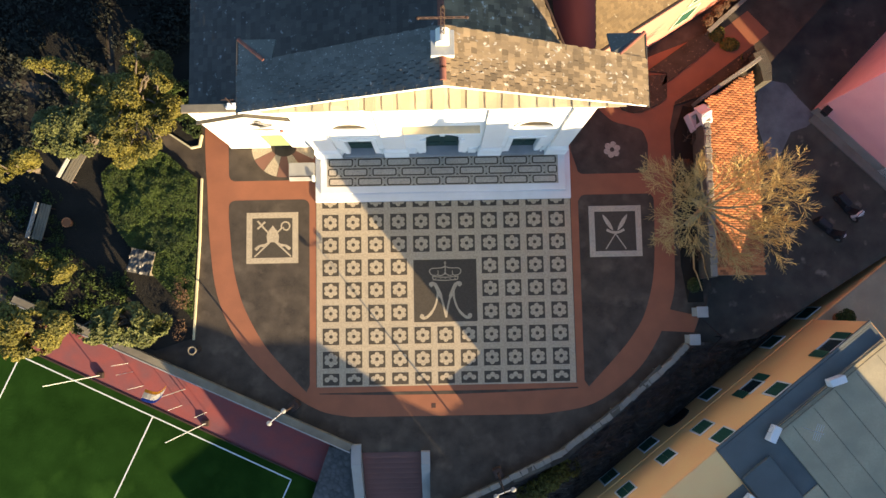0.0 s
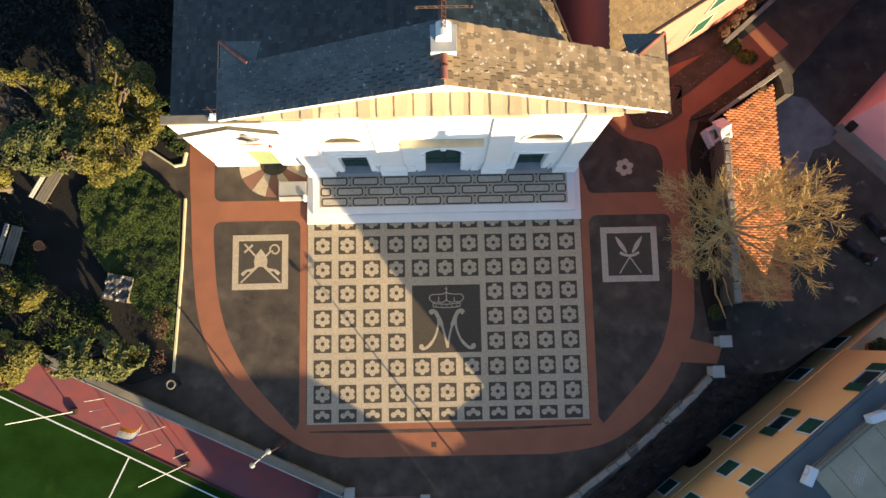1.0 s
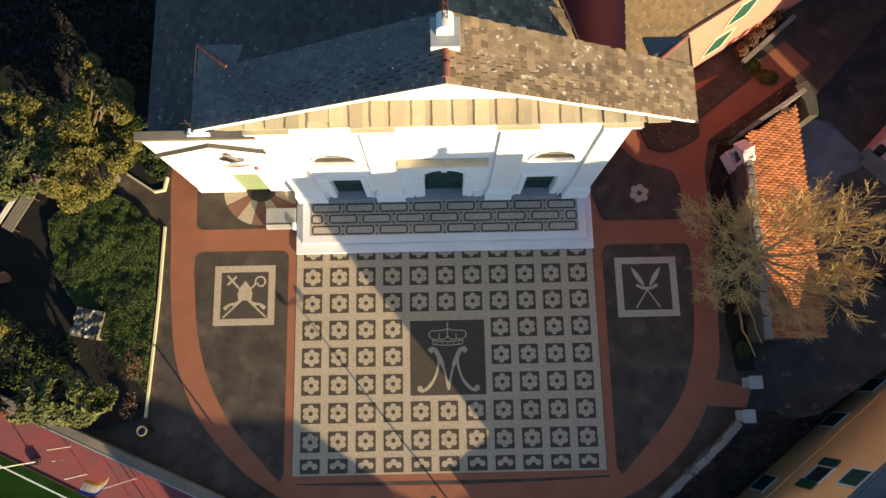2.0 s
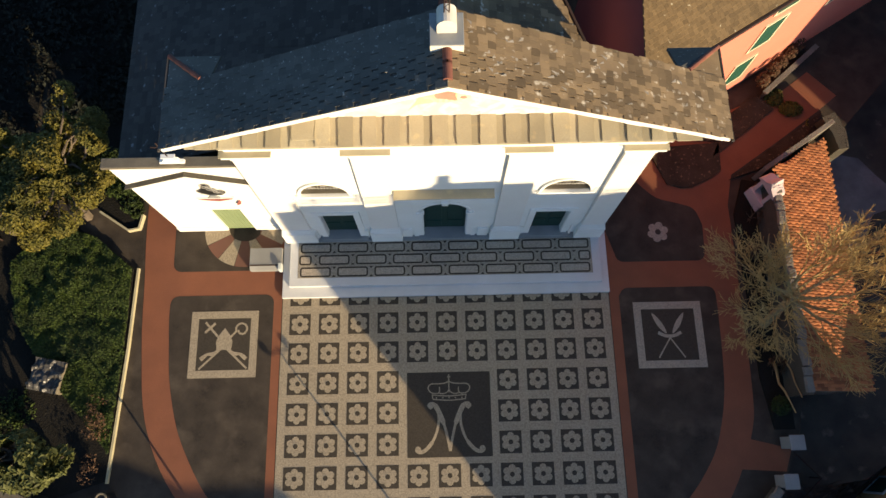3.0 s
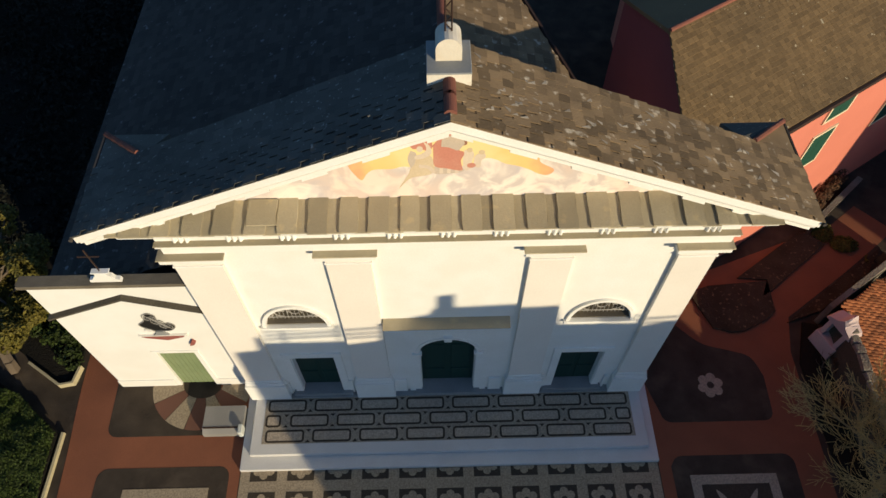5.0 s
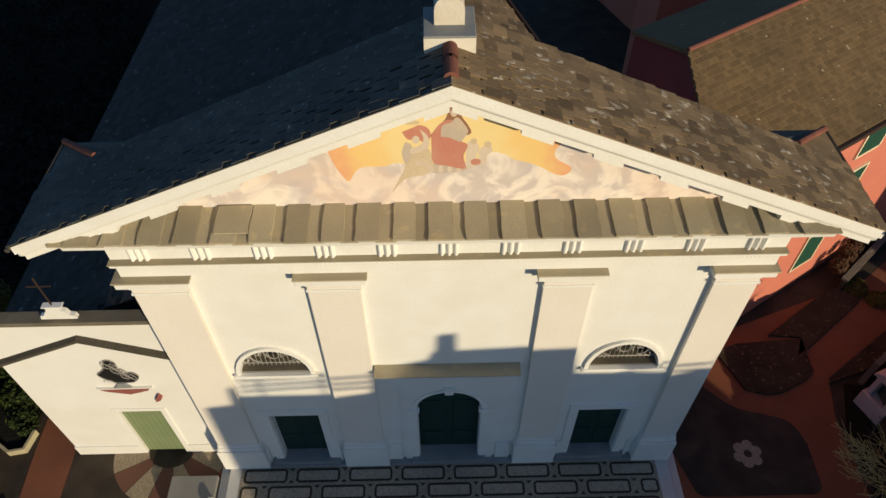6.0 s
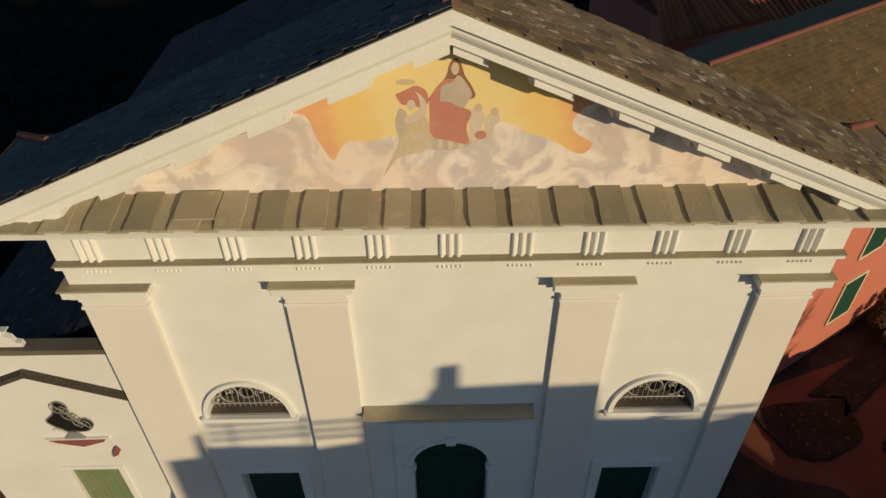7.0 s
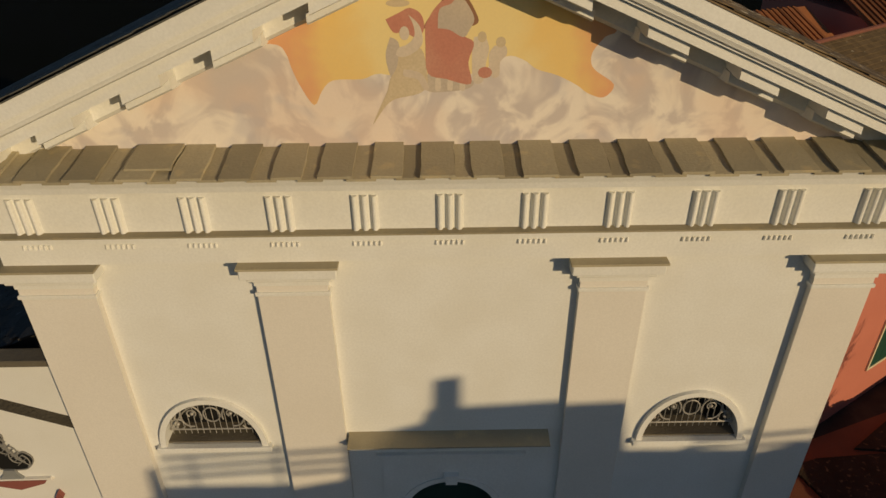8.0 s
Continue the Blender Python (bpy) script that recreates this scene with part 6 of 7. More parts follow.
part("end_wall", bm, STONE, shed, "pale stone end wall")
part("end_block", ribbon(B(), [(15.15, 13.05), (15.45, 12.3), (15.5, 11.6)], [0.6, 0.55, 0.4], -2.0, 0.6), MOSSY, shed, "broad pale stone block at the end of the wall")
# wayside shrine on the wall
shr = thing("wayside_shrine", "small pinkish stone shrine with an empty niche", "shrine", at=(12.0, 9.75, 0), turn=-68)
PALE_PINK = material("pale pink stone", (0.55, 0.44, 0.43), (0.42, 0.34, 0.33), 0.9, 8, 30, 0.4, 0.6)
part("pedestal", box(B(), -0.42, 0.42, -0.28, 0.28, 0, 0.7, 0.02), PALE_PINK, shr)
bm = B()
box(bm, -0.36, -0.22, -0.22, 0.2, 0.7, 1.45, 0.01)
box(bm, 0.22, 0.36, -0.22, 0.2, 0.7, 1.45, 0.01)
box(bm, -0.22, 0.22, 0.1, 0.2, 0.7, 1.45, 0.01)
part("niche", bm, PALE_PINK, shr)
part("gable", prism(B(), [(-0.48, 1.45), (0.48, 1.45), (0.40, 1.60), (0.16, 1.72), (0.0, 1.95), (-0.16, 1.72), (-0.40, 1.60)], 'y', -0.26, 0.24), PALE_PINK, shr)

# bare tree
rr = random.Random(17)
bt = thing("bare_tree", "leafless tree with a broad crown of pale golden twigs", "tree")
btrunk, btwig = B(), B()


def grow(p, d, length, r, level):
    """A limb of several bent pieces that sends out side shoots."""
    n = (2, 4, 5, 6)[level]
    pos, way = Vector(p), Vector(d)
    for k in range(n):
        way = (way + Vector((rr.gauss(0, 0.15), rr.gauss(0, 0.15), rr.gauss(0.04, 0.08)))).normalized()
        nxt = pos + way * length / n
        f0, f1 = 1 - 0.85 * k / n, 1 - 0.85 * (k + 1) / n
        tube(btrunk if level == 3 else btwig, pos, nxt, max(0.0085, r * f0), max(0.006, r * f1), 5 if level > 1 else 3)
        if level and (k > 0 or level == 1):
            for side in ((1, -1) if level > 2 or rr.random() < 0.55 else (rr.choice((1, -1)),)):
                out = way.cross(Vector((rr.gauss(0, 0.6), rr.gauss(0, 0.6), 1))).normalized() * side
                grow(nxt, (way + out * rr.uniform(0.35, 0.75) + Vector((0, 0, rr.uniform(-0.1, 0.3)))).normalized(), length * rr.uniform(0.42, 0.62) * (1.15 - 0.45 * k / n), r * f1 * 0.55, level - 1)
        pos = nxt
    return pos


fork = Vector((11.5, 5.35, 2.3))
tube(btrunk, (11.55, 4.9, 0.05), fork, 0.16, 0.12, 8)
for k in range(12):
    an = 2 * math.pi * (k + rr.uniform(-0.3, 0.3)) / 12
    reach = 2.5 + 0.15 * math.cos(an) + rr.uniform(-0.45, 0.35)
    grow(fork + Vector((0, 0, rr.uniform(-0.4, 0.4))), Vector((math.cos(an), math.sin(an) * 0.85, rr.uniform(0.15, 1.1))).normalized(), reach, 0.07, 3)
for x, y, tx, ty in ((11.9, 4.4, 11.9, 2.2), (11.7, 3.6, 11.6, 1.7), (11.95, 6.2, 11.7, 8.0)):
    limb(btrunk, (x, y, 0.05), (tx, ty, 1.3), 0.06, 0.02, rr, 0.12, 5)
part("trunk", btrunk, material("pale golden bark", (0.36, 0.26, 0.12), (0.22, 0.16, 0.08), 0.9, 8, 40, 0.4, 0.8), bt)
part("twig_crown", btwig, TWIG, bt, "fine pale golden twigs", kind="stuff")
for k, (x, y) in enumerate(((11.6, 2.0), (11.7, 3.4), (11.5, 7.6), (11.7, 9.0))):
    sh_ = thing("shrub", "small dry shrub in the dark bed", "shrub", "bed shrubs")
    bm = B()
    for q in range(9):
        limb(bm, (x, y, 0.05), (x + rr.uniform(-0.4, 0.4), y + rr.uniform(-0.4, 0.4), rr.uniform(0.3, 0.7)), 0.012, 0.004, rr, 0.05, 3)
    part("stems", bm, BARK, sh_)
    leaves("foliage", "", LEAF_D if k == 0 else LEAF_R, [((x, y, 0.4), (0.35, 0.35, 0.3))], 500 if k else 900, 0.045, 60 + k, sh_)
tagged(leaves("hedge", "yellow green shrubs below the parapet", LEAF_Y, [((3.8 + 0.5 * k, -7.85 + 0.33 * k, -1.5), (0.6, 0.5, 0.9)) for k in range(5)], 5500, 0.07, 71), category="hedge")
tagged(leaves("dry_shrub", "dry orange shrub beside the red house", LEAF_R, [((12.75 + 0.42 * k, 14.55 + 0.40 * k, 0.75 + 0.1 * (k % 2)), (0.26, 0.3, 0.35)) for k in range(5)], 2200, 0.05, 72), category="shrub")
tagged(leaves("ground_cover", "mossy yellow plants by the path", LEAF_Y, [((14.0, 13.6, 0.1), (0.5, 0.35, 0.12)), ((15.0, 12.95, 0.1), (0.5, 0.3, 0.12)), ((13.4, 14.2, 0.1), (0.4, 0.5, 0.12))], 3000, 0.05, 73), category="plants", kind="stuff")

low_wall([(12.85, 14.1), (13.9, 15.0), (15.3, 16.2)], 0.12, 0.0, 0.55, MOSSY, STONE, "low rough stone wall of a small terrace", "terrace_wall")


def louvre(x0, x1, z0, z1, y0, out, n=9):
    """A louvred shutter leaf as one folded sheet with thickness."""
    pts = [(y0, z0)]
    for k in range(n):
        za, zb = z0 + (z1 - z0) * k / n, z0 + (z1 - z0) * (k + 1) / n
        pts += [(y0 + out * 0.034, za + 0.004), (y0 + out * 0.016, zb - 0.004)]
    pts.append((y0, z1))
    return prism(B(), pts, 'x', x0, x1)


# ---- houses ----
def frame_on(origin, d):
    """A pose whose x runs along a wall, y into it and z up."""
    d = Vector((d[0], d[1], 0)).normalized()
    return Matrix((d, Vector((-d.y, d.x, 0)), Vector((0, 0, 1)))).transposed().to_4x4(), Vector((*origin, 0))


def house(name, label, origin, d, category="house"):
    m, o = frame_on(origin, d)
    h = thing(name, label, category)
    h.matrix_basis = Matrix.Translation(o) @ m
    return h


def window(h, s, z, w, ht, trim, shutters=None, inner=None, face=0.0):
    """A framed window on the face y = face of a house, shutters closed, open or none."""
    bm = B()
    t = 0.07
    for a in ((s - w / 2 - t, s - w / 2, z - ht / 2 - t, z + ht / 2 + t), (s + w / 2, s + w / 2 + t, z - ht / 2 - t, z + ht / 2 + t), (s - w / 2, s + w / 2, z + ht / 2, z + ht / 2 + t), (s - w / 2 - 0.05, s + w / 2 + 0.05, z - ht / 2 - t, z - ht / 2)):
        box(bm, a[0], a[1], face - 0.05, face + 0.02, a[2], a[3])
    wdw = part("window", bm, trim, h)
    if shutters == "open":
        part("pane", box(B(), s - w / 2, s + w / 2, face - 0.01, face + 0.01, z - ht / 2, z + ht / 2), DARK_IN, wdw)
        for q in (-1, 1):
            part("shutter", box(B(), s + q * (w / 2 + 0.02), s + q * (w + 0.02), face - 0.10, face - 0.06, z - ht / 2, z + ht / 2, 0.006), SHUTTER, wdw)
    else:
        for q in (-1, 1):
            part("shutter", louvre(s + q * 0.005, s + q * w / 2, z - ht / 2, z + ht / 2, face - 0.004, -1), SHUTTER, wdw)
    return wdw


# orange house below the churchyard
oh = house("orange_house", "orange plastered house with green shutters and a flat grey terrace", (8.42, -7.35), (0.7955, 0.606))
OW = material("window dark glass", (0.02, 0.03, 0.03), None, 0.2, 8, 40, 0.0, 0.2)
# here local y points to the church, so the house lies on the side of minus y and its face is turned round
part("house_wall", box(B(), -3.5, 12.5, -14.0, 0.0, -6.0, 2.45), ORANGE, oh)
part("low_wing", box(B(), 12.5, 19.0, -14.0, 0.0, -6.0, -1.95), ORANGE, oh, "low orange wing with a flat roof")


def face_window(h, s, z, w, ht, open_=False):
    """A window on the face y = 0 that looks along plus y."""
    bm = B()
    t = 0.07
    for a in ((s - w / 2 - t, s - w / 2, z - ht / 2 - t, z + ht / 2 + t), (s + w / 2, s + w / 2 + t, z - ht / 2 - t, z + ht / 2 + t), (s - w / 2, s + w / 2, z + ht / 2, z + ht / 2 + t), (s - w / 2, s + w / 2, z - ht / 2 - t, z - ht / 2)):
        box(bm, a[0], a[1], -0.02, 0.05, a[2], a[3])
    wd = part("window", bm, MARBLE, h)
    if open_:
        part("pane", box(B(), s - w / 2, s + w / 2, -0.01, 0.012, z - ht / 2, z + ht / 2), OW, wd)
        for q in (-1, 1):
            part("shutter", box(B(), s + q * (w / 2 + 0.03), s + q * (w + 0.05), 0.05, 0.09, z - ht / 2, z + ht / 2, 0.006), SHUTTER, wd)
    else:
        for q in (-1, 1):
            part("shutter", louvre(s + q * 0.005, s + q * w / 2, z - ht / 2, z + ht / 2, 0.004, 1), SHUTTER, wd)
    return wd


for s_ in (-3.0, -0.31, 2.27, 6.37, 10.61, 13.0):
    face_window(oh, s_, -3.4, 0.86, 1.15)
for s_, z_, o_ in ((-2.6, -0.55, False), (-0.2, -0.55, False), (2.25, -0.57, False), (4.45, -0.5, False), (7.49, -0.52, True), (4.49, 1.72, False), (7.68, 1.66, False), (10.76, 1.72, True)):
    face_window(oh, s_, z_, 0.80, 1.15, o_)
part("string_course", box(B(), -3.5, 12.5, 0.0, 0.04, -2.16, -2.10), ORANGE, oh)
part("roof_ledge", box(B(), -3.48, 3.72, -1.75, -0.02, 2.45, 2.50, 0.01), ORANGE, oh, "orange ledge along the roof edge")
part("felt_roof", box(B(), -3.45, 3.7, -13.9, -1.76, 2.45, 2.52), FELT, oh, "flat roof of blue grey felt")
part("felt_roof", box(B(), 3.76, 12.45, -13.9, -0.06, 2.45, 2.52), FELT, oh, "flat roof of blue grey felt")
part("terrace", box(B(), 6.2, 12.4, -13.8, -0.85, 2.52, 2.60, 0.01), TERRACE, oh, "olive grey terrace sheeting")
part("terrace", box(B(), 3.8, 6.15, -13.8, -3.7, 2.52, 2.59, 0.01), TERRACE, oh, "olive grey terrace sheeting")
part("wing_roof", box(B(), 12.5, 18.9, -13.9, -0.06, -1.95, -1.88), TERRACE, oh, "low flat roof of the wing")
part("gutter", box(B(), 3.75, 12.5, -0.05, 0.08, 2.42, 2.53, 0.02), FELT, oh)
for y_ in (-0.72, -0.84, -1.02):
    part("pipe", tube(B(), (5.9, y_, 2.66), (12.3, y_ - 0.06, 2.66), 0.025, 0.025, 6), WEATHERED, oh, "thin pipe along the terrace")
for k in range(5):
    part("seam", box(B(), 6.9 + 1.2 * k, 6.92 + 1.2 * k, -13.7, -1.2, 2.60, 2.612), WEATHERED, oh)
part("arch_door", prism(B(), [(3.65, -6.0), (5.05, -6.0)] + arc(4.35, -3.6, 0.70, 0.55, 0, 180, 10), 'y', -0.01, 0.03), DARK_IN, oh)
part("roof_step", box(B(), 3.8, 5.3, -3.65, -1.5, 2.52, 2.72, 0.02), FELT, oh, "raised felt patch on the roof")
for s_, y_, tn in ((6.0, -0.85, 25), (9.5, -0.8, -20), (3.3, -2.3, 10), (2.6, -2.1, -14)):
    ac = thing("air_conditioner", "white box air conditioner on the terrace", "air conditioner", "air conditioners")
    ac.matrix_basis = oh.matrix_basis @ pose(s_, y_, 2.60 if s_ > 6.1 else 2.52, 0, 0, tn)
    part("casing", box(B(), -0.36, 0.36, -0.16, 0.16, 0.06, 0.50, 0.03), MARBLE, ac)
    bm = B()
    ring_path(bm, [(0.12 + x, 0.17, 0.28 + z) for x, z in arc(0, 0, 0.16, 0.16, 0, 360, 16)], 0.012, 4)
    part("fan_ring", bm, GREY_METAL, ac)
    for q in (-1, 1):
        part("foot", box(B(), q * 0.3 - 0.03, q * 0.3 + 0.03, -0.16, 0.16, 0, 0.06), BLACK_PLASTIC, ac)
mast = thing("roof_aerial", "thin metal aerial standing on the terrace", "aerial")
mast.matrix_basis = oh.matrix_basis @ pose(7.2, -1.5, 2.60, 0, 0, 30)
part("mast", tube(B(), (0, 0, 0), (0, 0, 1.6), 0.02, 0.02, 6), GREY_METAL, mast)
for k in range(4):
    part("rod", tube(B(), (-0.35, 0, 1.0 + 0.15 * k), (0.35, 0, 1.0 + 0.15 * k), 0.01, 0.01, 4), GREY_METAL, mast)
pp = thing("potted_shrub", "round potted shrub on the terrace", "plant")
pp.matrix_basis = oh.matrix_basis @ pose(13.4, -0.6, -1.88)
part("pot", prism(B(), arc(0, 0, 0.25, 0.25, 0, 345, 23), 'z', 0, 0.4), TERRA, pp)
leaves("foliage", "", LEAF_D, [((0, 0, 0.7), (0.5, 0.45, 0.4))], 1500, 0.06, 81, pp)


# red house behind the church
rh = house("red_house", "salmon red house with green shutters and a slate roof", (8.2, 12.4), (0.85026, 0.52635))
bm = B()
prism(bm, [(-2.75, 0.0), (14.0, 0.0), (14.0, 5.6), (0.22, 5.6)], 'z', 0.0, 7.35)
part("house_wall", bm, SALMON, rh)
bm = B()
EZ, RZ, RY = 7.45, 9.05, 2.8
quad = [(-3.05, -0.30, EZ), (14.3, -0.30, EZ), (14.3, RY, RZ), (-1.4, RY, RZ)]
back = [(-1.4, RY, RZ), (14.3, RY, RZ), (14.3, 5.9, EZ), (0.25, 5.9, EZ)]
for q in (quad, back):
    a = [bm.verts.new(p) for p in q]
    b = [bm.verts.new((p[0], p[1], p[2] - 0.12)) for p in q]
    bm.faces.new(a)
    bm.faces.new(list(reversed(b)))
    for k in range(4):
        bm.faces.new((a[k], b[k], b[(k + 1) % 4], a[(k + 1) % 4]))
bmesh.ops.recalc_face_normals(bm, faces=bm.faces[:])
rdeck = part("roof", bm, SLATE_R, rh, "brown grey slate roof")
verts, faces = [], []
rr = random.Random(13)
rows = 26
for r in range(rows):
    t0, t1 = r / rows, (r + 1.25) / rows
    x = -3.02 + 1.65 * t0 + (0.15 if r % 2 else 0.0)
    while x < 14.1:
        w = rr.uniform(0.13, 0.19)
        h = rr.uniform(0.002, 0.008)
        i0 = len(verts)
        for t, lift in ((t0, 0.012 + h), (min(1.0, t1), 0.004)):
            for xx in (x + 0.004, x + w - 0.004):
                verts.append((xx, -0.30 + (RY + 0.30) * t, EZ + (RZ - EZ) * t + lift))
        for xx in (x + 0.004, x + w - 0.004):
            verts.append((xx, -0.30 + (RY + 0.30) * t0, EZ + (RZ - EZ) * t0 - 0.01))
        faces.append((i0, i0 + 1, i0 + 3, i0 + 2))
        faces.append((i0 + 4, i0 + 5, i0 + 1, i0))
        x += w
me = bpy.data.meshes.new("roof_slates")
me.from_pydata(verts, [], faces)
me.materials.append(SLATE_R)
part("slating", me, None, rdeck, kind="stuff")
part("ridge_tile", tube(B(), (-1.4, RY, RZ), (14.3, RY, RZ), 0.06, 0.06, 8), RIDGE, rdeck, "dull red ridge tiles")
part("gutter", box(B(), -3.1, 14.2, -0.42, -0.30, 7.30, 7.42, 0.02), IRON, rh)
for s_, z_, o_ in ((3.5, 4.4, None), (3.45, 6.6, None), (3.5, 1.95, None), (7.2, 4.4, None), (7.2, 6.6, None), (10.6, 4.4, None)):
    window(rh, s_, z_, 0.95, 1.5, TRIM, o_)
bm = B()
prof = [(-0.28, 0.0), (5.85, 0.0), (5.85, EZ - 0.16), (RY, RZ - 0.14), (-0.28, EZ - 0.14)]
a = [bm.verts.new((-2.9 + 0.532 * (y + 0.30) - 0.02, y, z)) for y, z in prof]
b = [bm.verts.new((-2.9 + 0.532 * (y + 0.30) + 0.20, y, z)) for y, z in prof]
bm.faces.new(a)
bm.faces.new(list(reversed(b)))
for k in range(5):
    bm.faces.new((a[k], a[(k + 1) % 5], b[(k + 1) % 5], b[k]))
bmesh.ops.recalc_face_normals(bm, faces=bm.faces[:])
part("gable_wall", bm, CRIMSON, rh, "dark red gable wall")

# pink house across the lane
ph = house("pink_house", "pink plastered house across the lane", (18.9, 10.8), (0.7071, -0.7071))
part("house_wall", box(B(), 0, 14.0, 0.0, 11.0, -6.0, 6.5), PINK, ph)
part("base_band", box(B(), -0.03, 14.0, -0.04, 0.0, -2.0, -1.3, 0.01), CONCRETE, ph)
part("roof", box(B(), -0.3, 14.3, -0.3, 11.3, 6.5, 6.75, 0.02), TERRA, ph)
part("bracket", box(B(), 0.1, 0.45, -0.4, 0.0, -0.9, -0.6, 0.01), DARK_IN, ph)
part("house_door", box(B(), 4.4, 6.8, -0.04, 0.02, -2.0, 0.4, 0.01), WHITE_PAINT, ph)
solid("verge", ribbon(B(), [(18.9, 10.5), (21.2, 8.2), (25.0, 4.4)], 0.5, -2.05, -1.9), STONE, "rough stone verge along the pink house", "kerb", kind="structure")


def scooter(x, y, turn, white):
    sc = thing("scooter", "parked white and black scooter" if white else "parked black scooter on the lane", "scooter", "parked scooters", at=(x, y, -2.0), turn=turn)
    body = BLACK_PLASTIC
    for px in (-0.62, 0.62):
        w = B()
        bmesh.ops.create_cone(w, cap_ends=True, segments=18, radius1=0.25, radius2=0.25, depth=0.12, matrix=Matrix.Translation((px, 0, 0.25)) @ pose(0, 0, 0, 90))
        wh = part("wheel", w, BLACK_PLASTIC, sc)
        w = B()
        bmesh.ops.create_cone(w, cap_ends=True, segments=14, radius1=0.14, radius2=0.14, depth=0.14, matrix=Matrix.Translation((px, 0, 0.25)) @ pose(0, 0, 0, 90))
        part("rim", w, GREY_METAL, wh)
    part("body", prism(B(), [(-0.85, 0.35), (-0.2, 0.25), (0.25, 0.25), (0.45, 0.75), (0.36, 0.82), (0.12, 0.38), (-0.1, 0.4), (-0.2, 0.66), (-0.85, 0.7)], 'y', -0.17, 0.17), body, sc)
    part("seat", box(B(), -0.85, -0.1, -0.16, 0.16, 0.68, 0.80, 0.04), BLACK_PLASTIC, sc)
    part("front_shield", box(B(), 0.38, 0.52, -0.2, 0.2, 0.35, 1.0, 0.03), WHITE_PAINT if white else body, sc)
    part("handlebar", tube(B(), (0.42, -0.34, 1.04), (0.42, 0.34, 1.04), 0.018, 0.018, 6), BLACK_PLASTIC, sc)
    part("headlight", box(B(), 0.48, 0.58, -0.09, 0.09, 0.86, 1.0, 0.02), GREY_METAL, sc)


scooter(20.2, 5.75, -52, True)
scooter(19.2, 4.65, -40, False)

# distant houses beyond the church
for x, y, w, d, h, mt, tn, lab in ((13.0, 33.0, 9, 7, 4.0, SALMON, 20, "distant salmon house with a tiled roof"), (24.5, 37.0, 12, 8, 5.5, SALMON, 12, "distant red house with pale window frames"), (38.0, 30.0, 12, 9, 5.0, PINK, 30, "distant pink house with a tiled roof")):
    fh = thing("far_house", lab, "house", "distant houses", at=(x, y, 0), turn=tn)
    part("house_wall", box(B(), -w / 2, w / 2, -d / 2, d / 2, -6.0, h), mt, fh)
    for s in (-1, 1):
        bm = B()
        prism(bm, [(0.0, h + 1.6), (s * (d / 2 + 0.4), h - 0.1), (s * (d / 2 + 0.4), h - 0.22), (0, h + 1.45)], 'x', -w / 2 - 0.4, w / 2 + 0.4)
        rf = part("roof", bm, TERRA, fh)
        for k in range(int(w / 0.3)):
            xx = -w / 2 - 0.3 + k * 0.31
            part("roof_rib", tube(B(), (xx, s * 0.02, h + 1.6), (xx, s * (d / 2 + 0.42), h - 0.08), 0.085, 0.085, 5), TERRA, rf)
    for k in range(4):
        window(fh, -w / 2 + (k + 0.5) * w / 4, h - 1.5, 0.9, 1.4, TRIM, None, face=-d / 2)

# small outbuilding behind the red house
ob_ = thing("outbuilding", "small salmon outbuilding with a bright orange tiled roof", "outbuilding", at=(9.2, 22.3, 0), turn=0)
part("house_wall", box(B(), -1.6, 0.9, 0.0, 2.4, -6.0, 5.95), SALMON, ob_)
bm = B()
v = [(-1.9, -0.3, 6.1), (1.2, -0.3, 6.9), (-0.4, 2.5, 8.0), (-1.9, 2.5, 7.6)]
a = [bm.verts.new(q) for q in v]
b = [bm.verts.new((q[0], q[1], q[2] - 0.14)) for q in v]
bm.faces.new(a)
bm.faces.new(list(reversed(b)))
for k in range(4):
    bm.faces.new((a[k], b[k], b[(k + 1) % 4], a[(k + 1) % 4]))
bmesh.ops.recalc_face_normals(bm, faces=bm.faces[:])
obr = part("roof", bm, TERRA, ob_)
for k in range(16):
    f = k / 15
    p, q = Vector(v[0]).lerp(Vector(v[1]), f), Vector(v[3]).lerp(Vector(v[2]), f)
    part("roof_rib", tube(B(), p, q, 0.06, 0.045, 6), TERRA, obr)

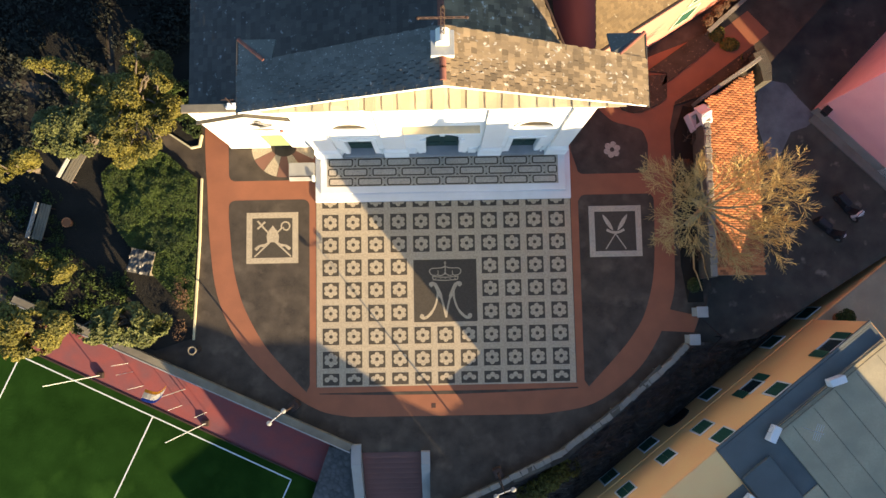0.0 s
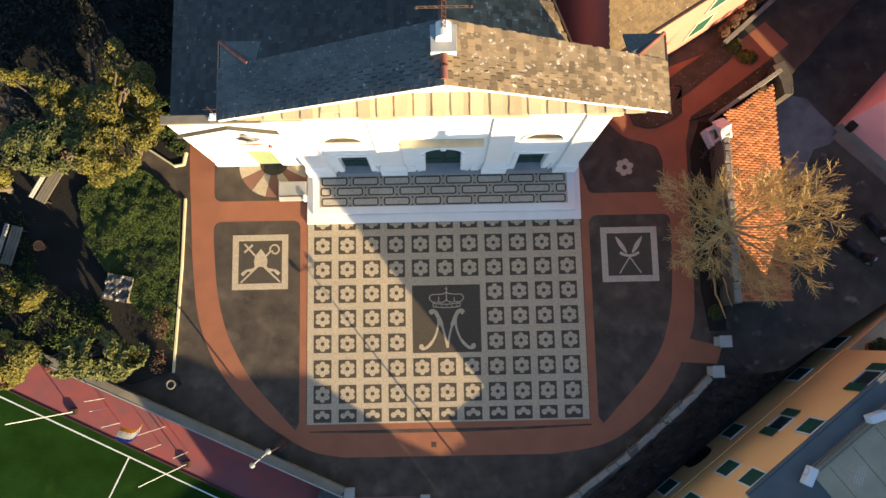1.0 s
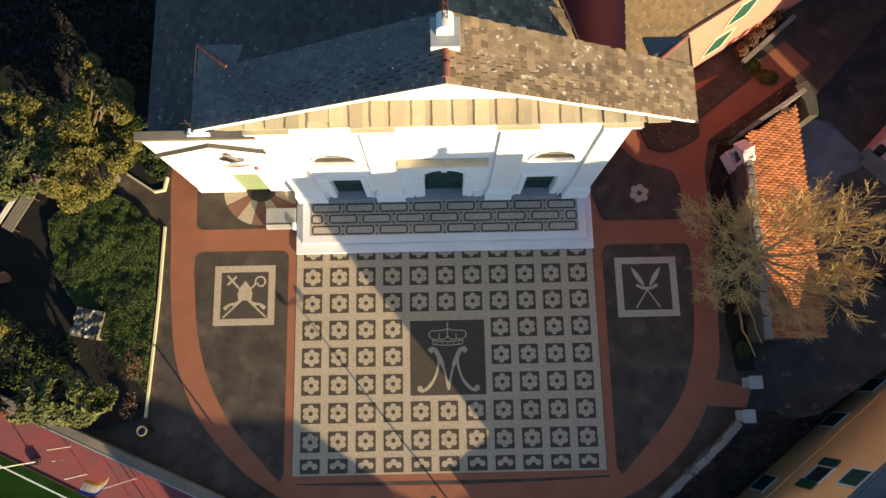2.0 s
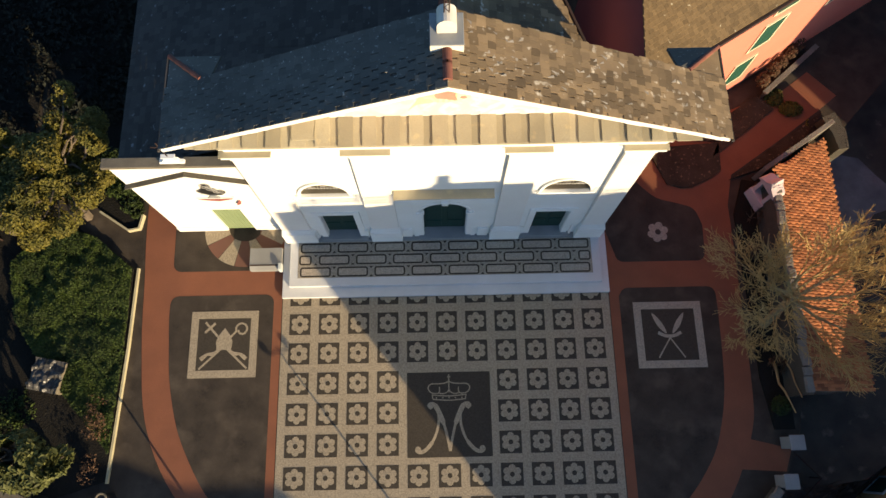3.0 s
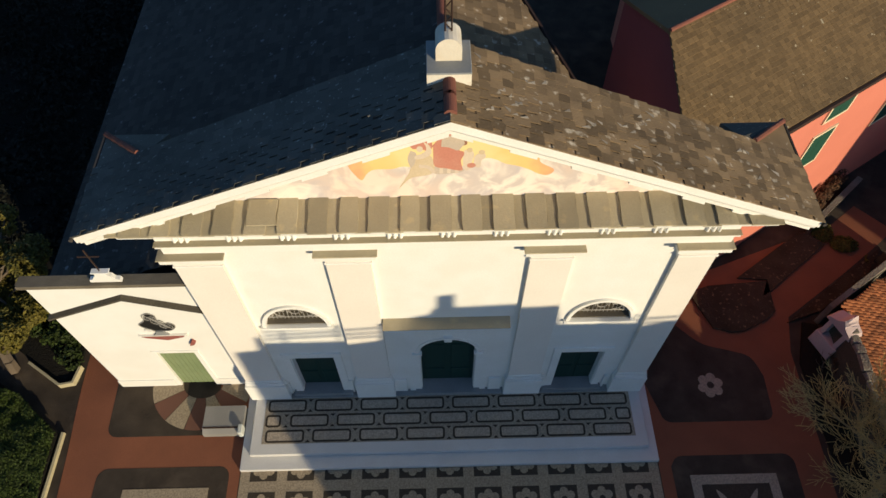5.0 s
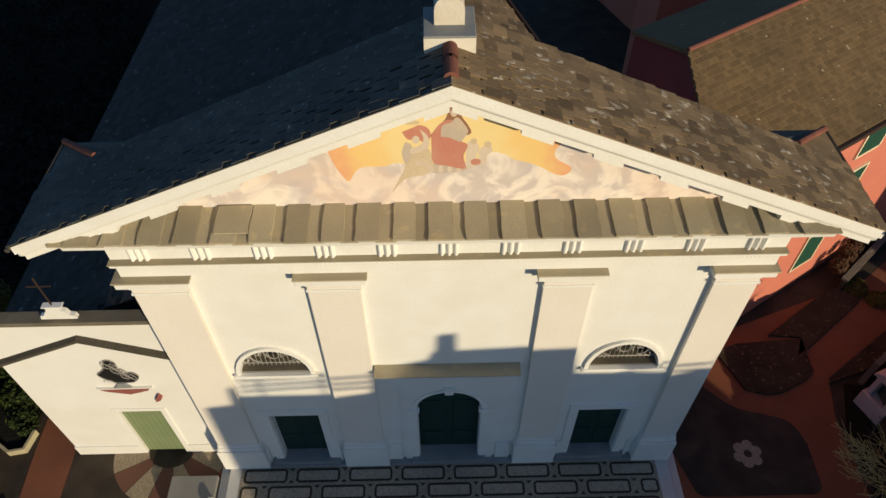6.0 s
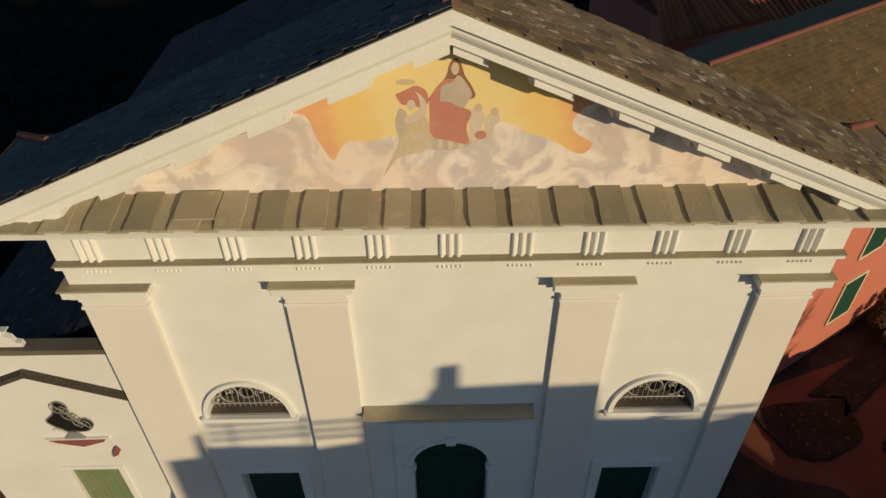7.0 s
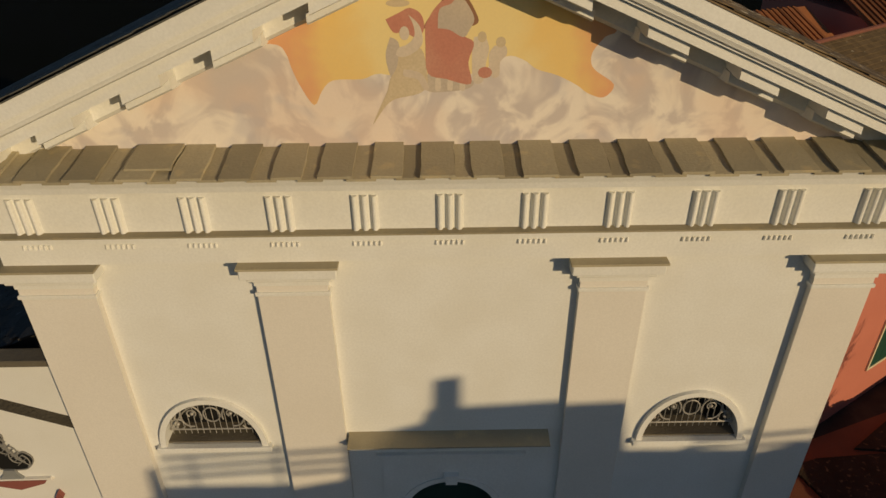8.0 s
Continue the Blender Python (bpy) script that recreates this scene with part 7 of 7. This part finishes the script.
# tall houses to the south that shade the churchyard
SA, SB = Vector((math.sin(AZ), -math.cos(AZ))), Vector((math.cos(AZ), math.sin(AZ)))


def town_house(profile, s0, depth, label):
    """A house whose skyline runs across the sun's way: (across, height) pairs."""
    h = thing("town_house", label, "house", "town houses to the south")
    h.matrix_basis = Matrix.Translation((SA.x * s0, SA.y * s0, 0)) @ Matrix(((SB.x, -SA.x, 0), (SB.y, -SA.y, 0), (0, 0, 1))).to_4x4()
    part("house_wall", prism(B(), [(profile[0][0], -6.0)] + profile + [(profile[-1][0], -6.0)], 'y', -depth, 0.0), ORANGE, h)


town_house([(-15.4, 0.0), (-15.3, 5.9), (-11.5, 5.9), (-10.9, 10.9), (-9.1, 10.3), (-7.36, 9.5), (-4.9, 9.0), (-3.62, 7.9)], 30, 9, "orange town house with a sloping roof")
town_house([(-3.6, 7.8), (-2.6, 7.3), (0.66, 7.2), (0.70, 11.6), (0.72, 14.2), (1.24, 14.2), (1.28, 14.93), (1.42, 14.95), (1.46, 14.38), (3.05, 14.05), (3.77, 14.1), (3.88, 14.85), (4.88, 15.06), (4.92, 15.3), (5.0, 15.31), (5.02, 15.92), (5.35, 15.92), (5.36, 15.29), (6.45, 15.15), (7.26, 15.03), (7.31, 14.95), (7.46, 13.84), (8.95, 13.5), (9.69, 13.6), (9.70, 14.17), (9.88, 14.17), (9.9, 13.57), (12.75, 13.8)], 30, 9, "orange town house with chimneys")
town_house([(12.77, 6.6), (20.7, 6.6), (20.7, 16.5), (34.0, 16.5)], 30, 9, "orange town house with a tall wing")

rail_house = bpy.data.objects["town_house.001"]
for hgt in (14.62, 14.84, 15.08):
    part("rail", tube(B(), (1.5, -0.2, hgt), (3.9, -0.2, hgt - 0.25), 0.05, 0.05, 5), IRON, rail_house)
for u in (1.9, 3.0, 3.85):
    part("rail_post", tube(B(), (u, -0.2, 13.5), (u, -0.2, 15.1), 0.03, 0.03, 5), IRON, rail_house)
for hgt in (13.75, 13.98):
    part("rail", tube(B(), (8.2, -0.2, hgt), (9.65, -0.2, hgt - 0.1), 0.05, 0.05, 5), IRON, rail_house)
